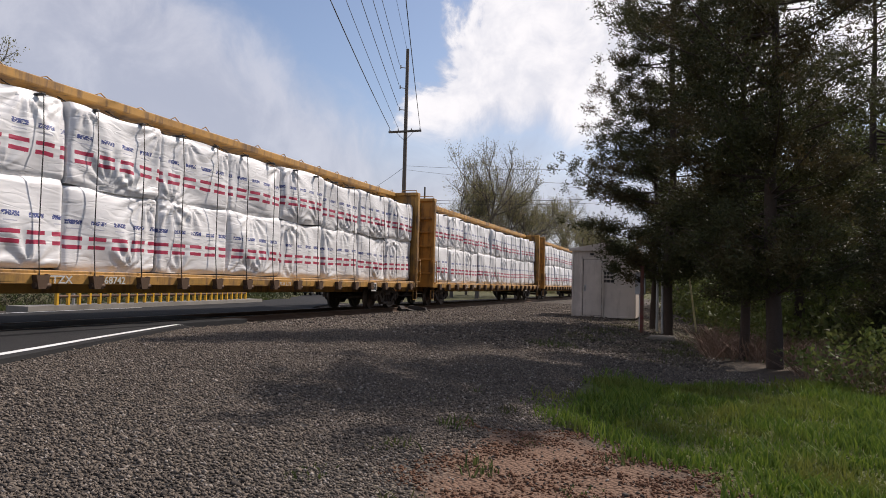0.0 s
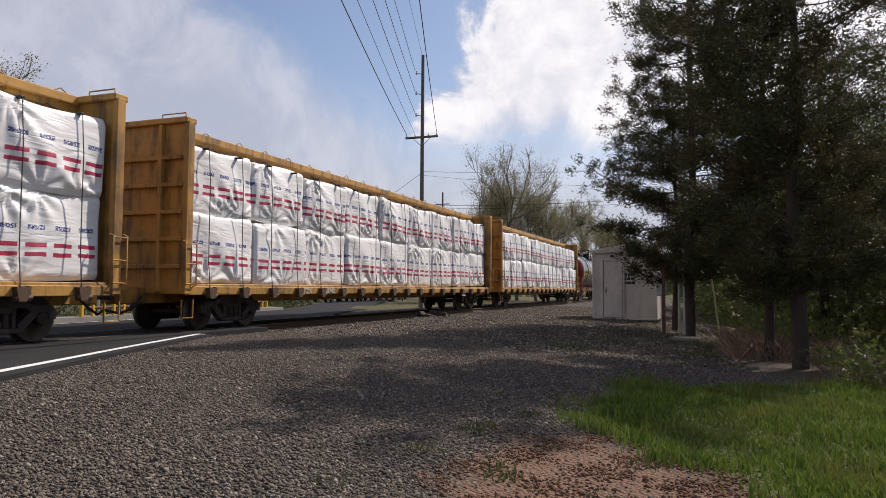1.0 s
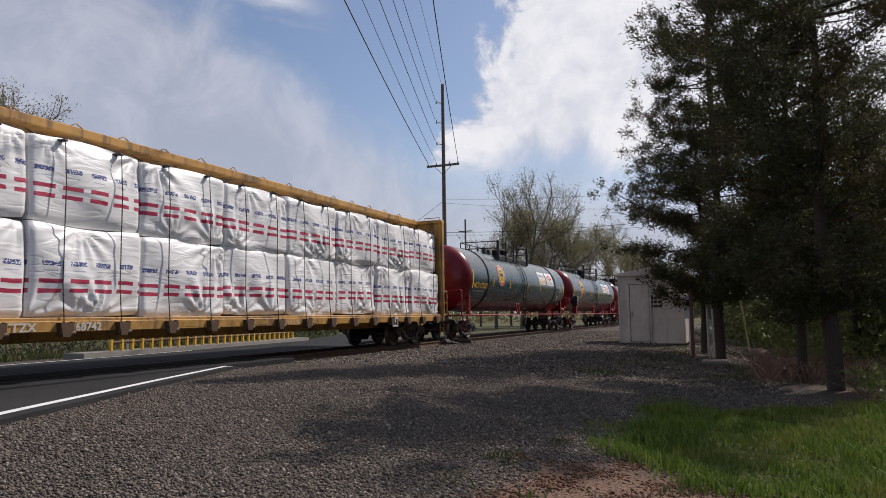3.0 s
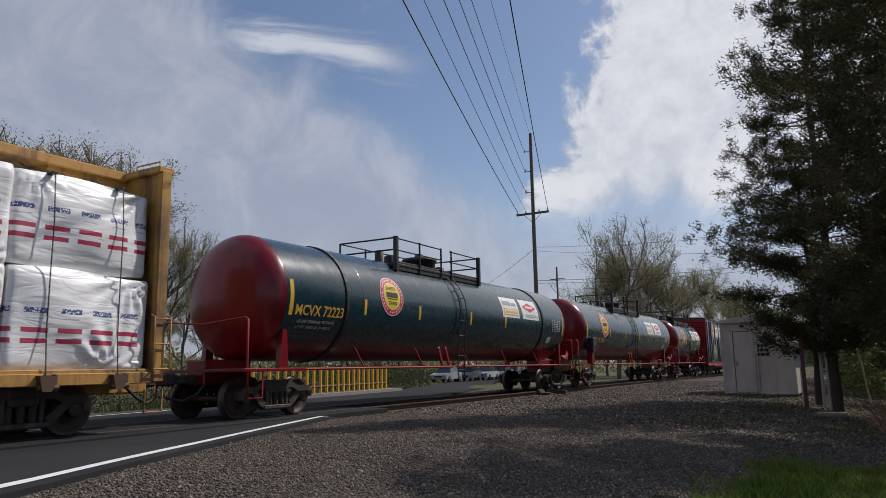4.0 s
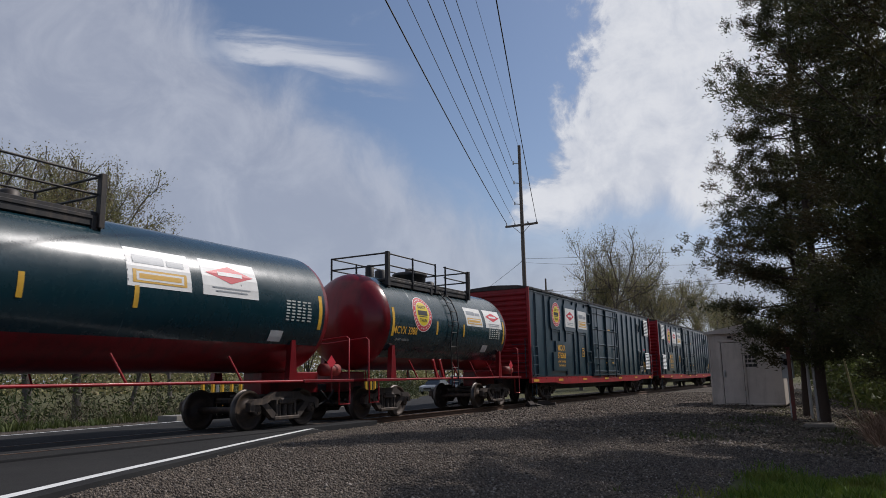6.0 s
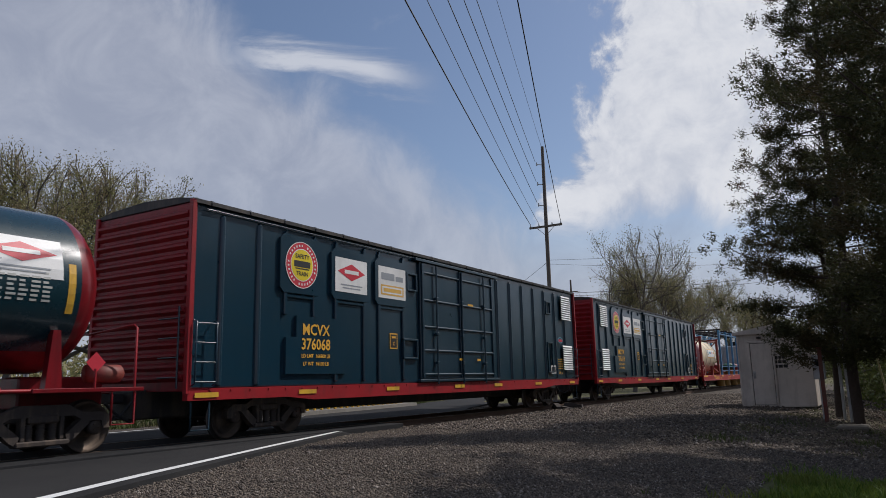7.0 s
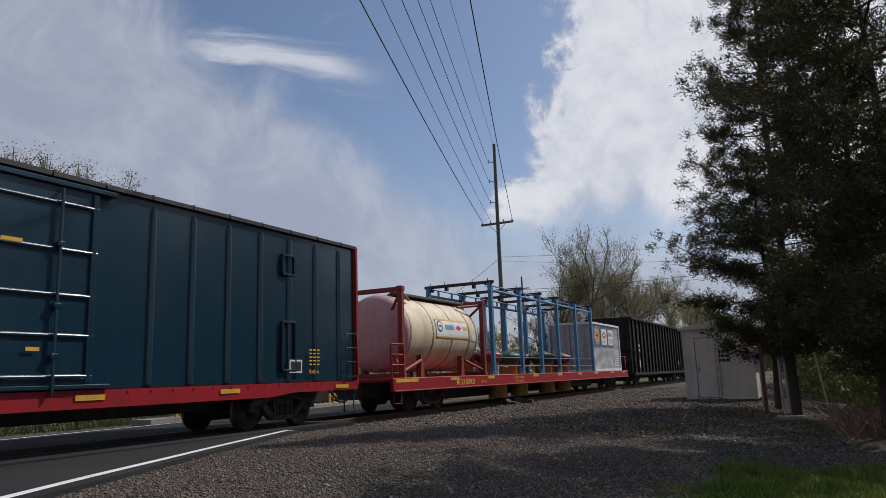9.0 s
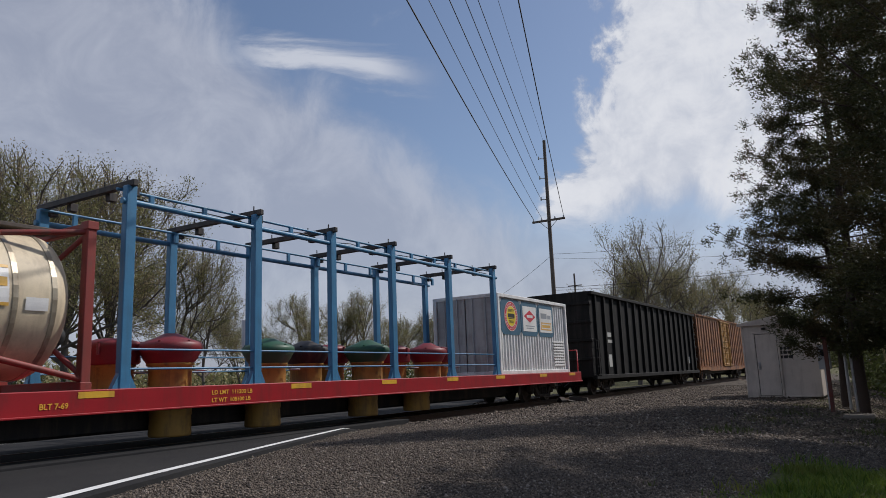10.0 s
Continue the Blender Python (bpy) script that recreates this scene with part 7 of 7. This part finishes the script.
# undergrowth in the thicket on the near side
P = []
for _ in range(1300):
    x, y = rng.uniform(0.7, 16), rng.uniform(13.5, 42)
    if x < 3.4 and y < 19.5:
        continue
    h = rng.uniform(0.1, 1.0) ** 1.2 * (0.6 + 0.12 * max(0, y - 15))
    P.append((x, y, on_ground(x, y) + min(h, 3.2)))
clump_stuff("undergrowth", "tangled green undergrowth and young shrubs", P, 60, 0.16, 0.09, 0.35, BUSH_LEAF, 6)
P = []
for _ in range(420):
    x, y = rng.uniform(-1.8, 9), rng.uniform(31, 56)
    if x < -0.5 + (y - 31) * -0.05:
        continue
    P.append((x, y, on_ground(x, y) + rng.uniform(0.1, 4.5) * rng.uniform(0.3, 1)))
clump_stuff("shrub_belt", "belt of leafing shrubs behind the shed", P, 90, 0.2, 0.12, 0.5, BUSH_LEAF, 16)
# broad-leaved weeds at the edge of the grass
P = [(2.6 + rng.normal(0, 0.5), 13.4 + rng.normal(0, 0.4), -0.55 + rng.uniform(0.05, 0.9)) for _ in range(45)] + [(4.2 + rng.normal(0, 0.9), 13.0 + rng.normal(0, 0.5), -0.55 + rng.uniform(0.05, 0.6)) for _ in range(60)]
clump_stuff("weeds", "broad-leaved green weeds at the thicket's edge", P, 22, 0.10, 0.07, 0.10, BUSH_LEAF, 17)
# scrub along the ditch beyond the road
P = []
for _ in range(900):
    y = rng.uniform(-4, 80)
    x = -19.8 - rng.uniform(0, 1) ** 1.5 * 12 - max(0, y - 28) * 0.45
    if x > np.interp(y, [p[1] for p in ROAD_FAR], [p[0] for p in ROAD_FAR]) - 0.9:
        continue
    P.append((x, y, on_ground(x, y) + rng.uniform(0.05, 1.0) * 1.3))
clump_stuff("roadside_scrub", "low green and brown roadside scrub", P, 48, 0.18, 0.07, 0.35, SCRUB_LEAF, 7)
# distant belt of trees
P = []
for _ in range(2600):
    az, d = rng.uniform(-60, 75), rng.uniform(150, 260)
    if 3 < az < 9 and rng.uniform() < 0.4:
        continue
    hmax = (5.0 + 3.0 * math.sin(az * 0.35) + 2.0 * math.sin(az * 1.1 + 2)) * d / 170
    x, y = polar(az, d)
    P.append((x, y, rng.uniform(0, 1) * max(2.5, hmax)))
clump_stuff("far_woods", "distant belt of budding woods", P, 26, 1.1, 0.7, 1.3, SPRING_LEAF, 8, category="woods")
# dry canes below the cedars and along the ditch
def canes(name, label, boxes, count, seed, h0, h1, material=DRY_STEM):
    r = np.random.default_rng(seed)
    V, F = [], []
    for _ in range(count):
        x0, x1, y0, y1 = boxes[r.integers(len(boxes))]
        x, y = r.uniform(x0, x1), r.uniform(y0, y1)
        z = on_ground(x, y)
        h = r.uniform(h0, h1)
        d = np.array([r.normal(0, 0.75), r.normal(0, 0.75), 1.0])
        p = np.array([x, y, z - 0.03])
        w = np.array([r.normal(), r.normal(), 0])
        w = w / (np.linalg.norm(w) + 1e-6) * 0.009
        q = p + d * h * 0.6
        e = q + (d + np.array([r.normal(0, 0.6), r.normal(0, 0.6), -0.5])) * h * 0.45
        o = len(V)
        V += [p - w, p + w, q - w * 0.8, q + w * 0.8, e]
        F += [(o, o + 1, o + 3), (o, o + 3, o + 2), (o + 2, o + 3, o + 4)]
    ob = part(name, tri_mesh(name, V, F, [material]), None)
    return tagged(ob, label, "dry canes", kind="stuff")


canes("dry_canes", "tangle of dry reddish canes under the cedars", [(0.1, 2.6, 18.2, 23.5), (0.3, 3.4, 17, 20), (1.8, 7.5, 13.2, 16), (0.4, 4.5, 20, 27)], 4200, 9, 0.25, 0.8)
canes("dry_canes", "dry brown brush in the ditch beyond the road", [(-25, -19.6, -2, 28)], 2200, 10, 0.4, 1.4, DITCH_STEM)
WEED_BLADE = leafy("weed_blade", (0.055, 0.080, 0.020), (0.11, 0.13, 0.042), (0.12, 0.10, 0.052))
# lawn
def blades(name, label, inside, x0, x1, y0, y1, count, seed, h0, h1, material=GRASS_BLADE, width=0.008):
    r = np.random.default_rng(seed)
    x, y = r.uniform(x0, x1, count), r.uniform(y0, y1, count)
    keep = inside(x, y, r)
    x, y = x[keep], y[keep]
    n = len(x)
    z = ground_z(x, y)
    tuft = 0.5 + 0.5 * np.sin(x * 3.1 + 1.7 * np.sin(y * 2.3)) * np.sin(y * 2.7 + x)
    h = r.uniform(h0, h1, n) * (0.35 + 1.0 * tuft)
    q = r.uniform(0, 2 * math.pi, n)
    w = np.stack([np.cos(q), np.sin(q), np.zeros(n)], 1) * width * r.uniform(0.7, 1.6, (n, 1))
    p = np.stack([x, y, z - 0.01], 1)
    lean = np.stack([r.normal(0, 0.25, n), r.normal(0, 0.25, n), np.ones(n)], 1)
    m = p + lean * h[:, None] * 0.55
    e = m + (lean + np.stack([r.normal(0, 0.5, n), r.normal(0, 0.5, n), -0.25 * np.ones(n)], 1)) * h[:, None] * 0.5
    V = np.stack([p - w, p + w, m - w * 0.8, m + w * 0.8, e], 1).reshape(-1, 3)
    o = np.arange(n)[:, None] * 5
    F = np.concatenate([o + np.array([[0, 1, 3]]), o + np.array([[0, 3, 2]]), o + np.array([[2, 3, 4]])])
    ob = part(name, tri_mesh(name, V, F, [material]), None)
    return tagged(ob, label, "grass", kind="stuff")


def lawn_inside(x, y, r):
    rim = np.maximum(0.62 - (y - 5.75) * 0.74, -1.6)
    wob = 0.35 * np.sin(x * 2.1 + y * 1.3) + 0.25 * np.sin(y * 3.7 - x * 1.9)
    a, b = x - rim + wob * 0.7, 12.6 + 0.23 * x - y + wob
    return (a > r.normal(0.05, 0.15, len(x))) & (b > r.normal(0.0, 0.25, len(x)))


blades("lawn_grass", "bright green uneven spring grass", lawn_inside, -2.2, 9.5, 3.2, 16, 110000, 11, 0.05, 0.19)
blades("weed_grass", "sparse weeds and grass in the gravel", lambda x, y, r: (np.sin(x * 1.7 + y) * np.sin(y * 1.3 - x * 0.7) + r.normal(0, 0.3, len(x)) > 0.55) & (x > -3.6 + 0.0 * y), -3.6, 3.5, 15.5, 26.5, 15000, 12, 0.03, 0.16, WEED_BLADE)
blades("weed_grass", "thin grass tufts at the edge of the red soil", lambda x, y, r: (np.sin(x * 4.1 + 2 * y) * np.sin(y * 3.3 - x * 2.7) + r.normal(0, 0.2, len(x)) > 0.75), -3.0, 0.2, 4.6, 9.5, 6000, 13, 0.03, 0.12, WEED_BLADE)
blades("verge_grass", "rough green verge beyond the road", lambda x, y, r: x < np.interp(y, [p[1] for p in ROAD_FAR], [p[0] for p in ROAD_FAR]) - 1.0, -27, -18.8, -3, 45, 60000, 14, 0.1, 0.35, WEED_BLADE, 0.014)


# ---------------------------------------------------------------- loose stones
def stones(name, label, count, seed, x0, x1, y0, y1, near, s0, s1, clods=False):
    r = np.random.default_rng(seed)
    y = y0 + (y1 - y0) * r.uniform(0, 1, count) ** near
    x = r.uniform(x0, x1, count)
    edge = np.interp(y, [p[1] for p in ROAD_NEAR[:9]], [p[0] for p in ROAD_NEAR[:9]])
    rim = np.maximum(0.62 - (y - 5.75) * 0.74, -1.6)
    soil = (x > -2.1 + 0.25 * np.sin(y * 3.1) + r.normal(0, 0.12, count)) & (y < 7.6 + 0.3 * np.sin(x * 4.0))
    grass = (x > rim) & (y < 12.6 + 0.23 * x)
    keep = (x > edge + r.exponential(0.12, count)) & ~(grass) & (~soil | (r.uniform(0, 1, count) < 0.05)) & ~((x > -14.2) & (x < -10.4) & (y < 15.6))
    keep &= ~((x > 1.2) & (y > 13.5))
    if clods:
        keep = soil & (x < rim + r.normal(0.1, 0.15, count)) & (np.sin(x * 5 + y * 3) * np.sin(y * 6 - x * 2) + r.normal(0, 0.4, count) > 0.1)
    x, y = x[keep], y[keep]
    n = len(x)
    s = r.uniform(s0, s1, n) * np.where(r.uniform(0, 1, n) < 0.06, 1.6, 1.0)
    base = np.array([(1, 0, 0), (-1, 0, 0), (0, 1, 0), (0, -1, 0), (0, 0, 1), (0, 0, -1)], float)
    v = base[None] * r.uniform(0.55, 1.2, (n, 6, 1)) + r.normal(0, 0.22, (n, 6, 3))
    q = r.uniform(0, 2 * math.pi, n)
    c, d = np.cos(q)[:, None], np.sin(q)[:, None]
    v = np.stack([v[:, :, 0] * c - v[:, :, 1] * d, v[:, :, 0] * d + v[:, :, 1] * c, v[:, :, 2] * 0.75], 2) * s[:, None, None] * 0.5
    v += np.stack([x, y, ground_z(x, y) + s * 0.16], 1)[:, None]
    F = np.array([(0, 2, 4), (2, 1, 4), (1, 3, 4), (3, 0, 4), (2, 0, 5), (1, 2, 5), (3, 1, 5), (0, 3, 5)])
    f = (np.arange(n)[:, None, None] * 6 + F[None]).reshape(-1, 3)
    ob = part(name, tri_mesh(name, v.reshape(-1, 3), f, [SOIL if clods else STONE]), None)
    return tagged(ob, label, "gravel", kind="stuff")


def stone_material():
    mat = bpy.data.materials.new("crushed_grey_stone")
    mat.use_nodes = True
    N = Nodes(mat.node_tree)
    isl = N.n("ShaderNodeNewGeometry").outputs["Random Per Island"]
    col = N.mix(isl, (0.044, 0.036, 0.029), (0.23, 0.184, 0.140))
    col = N.mix(N.ramp(isl, 0.90, 0.97), col, (0.34, 0.295, 0.25))
    col = N.mix(N.math("MULTIPLY", N.noise(N.coords(), 50.0), 0.4), col, (0.12, 0.10, 0.09))
    bs = N.n("ShaderNodeBsdfPrincipled", Base__Color=col, Roughness=0.9)
    bs.inputs["Specular IOR Level"].default_value = 0.25
    N.t.links.new(bs.outputs[0], N.n("ShaderNodeOutputMaterial").inputs[0])
    return mat


STONE = stone_material()

stones("gravel", "loose crushed grey stones of the yard", 170000, 31, -10.5, 1.5, 3.3, 15.0, 1.25, 0.018, 0.042)
stones("gravel", "loose crushed grey stones beside the track", 60000, 32, -14.8, 0.5, 15.0, 46.0, 1.4, 0.04, 0.08)
stones("soil_clods", "crumbled clods of red-brown soil", 34000, 33, -2.6, 2.2, 3.6, 8.8, 1.0, 0.010, 0.042, clods=True)


# ---------------------------------------------------------------- movement
SPEED, GAIN = 16.813, 0.0798       # metres per second at the start, and its increase per second


def run(t):
    return SPEED * t + GAIN * t * t / 2


def motions():
    for car, y0 in CARS:
        walk(car, [(t, pose(-TRACK, y0 - run(t), 0)) for t in np.arange(0, 10.01, 0.5)])
    for axle, y in AXLES:
        rows = []
        for k in range(301):
            t = k / 30
            rows.append((t, pose(0, y, WHEEL_R, math.degrees(run(t) / WHEEL_R) % 360)))
        walk(axle, rows)


motions()
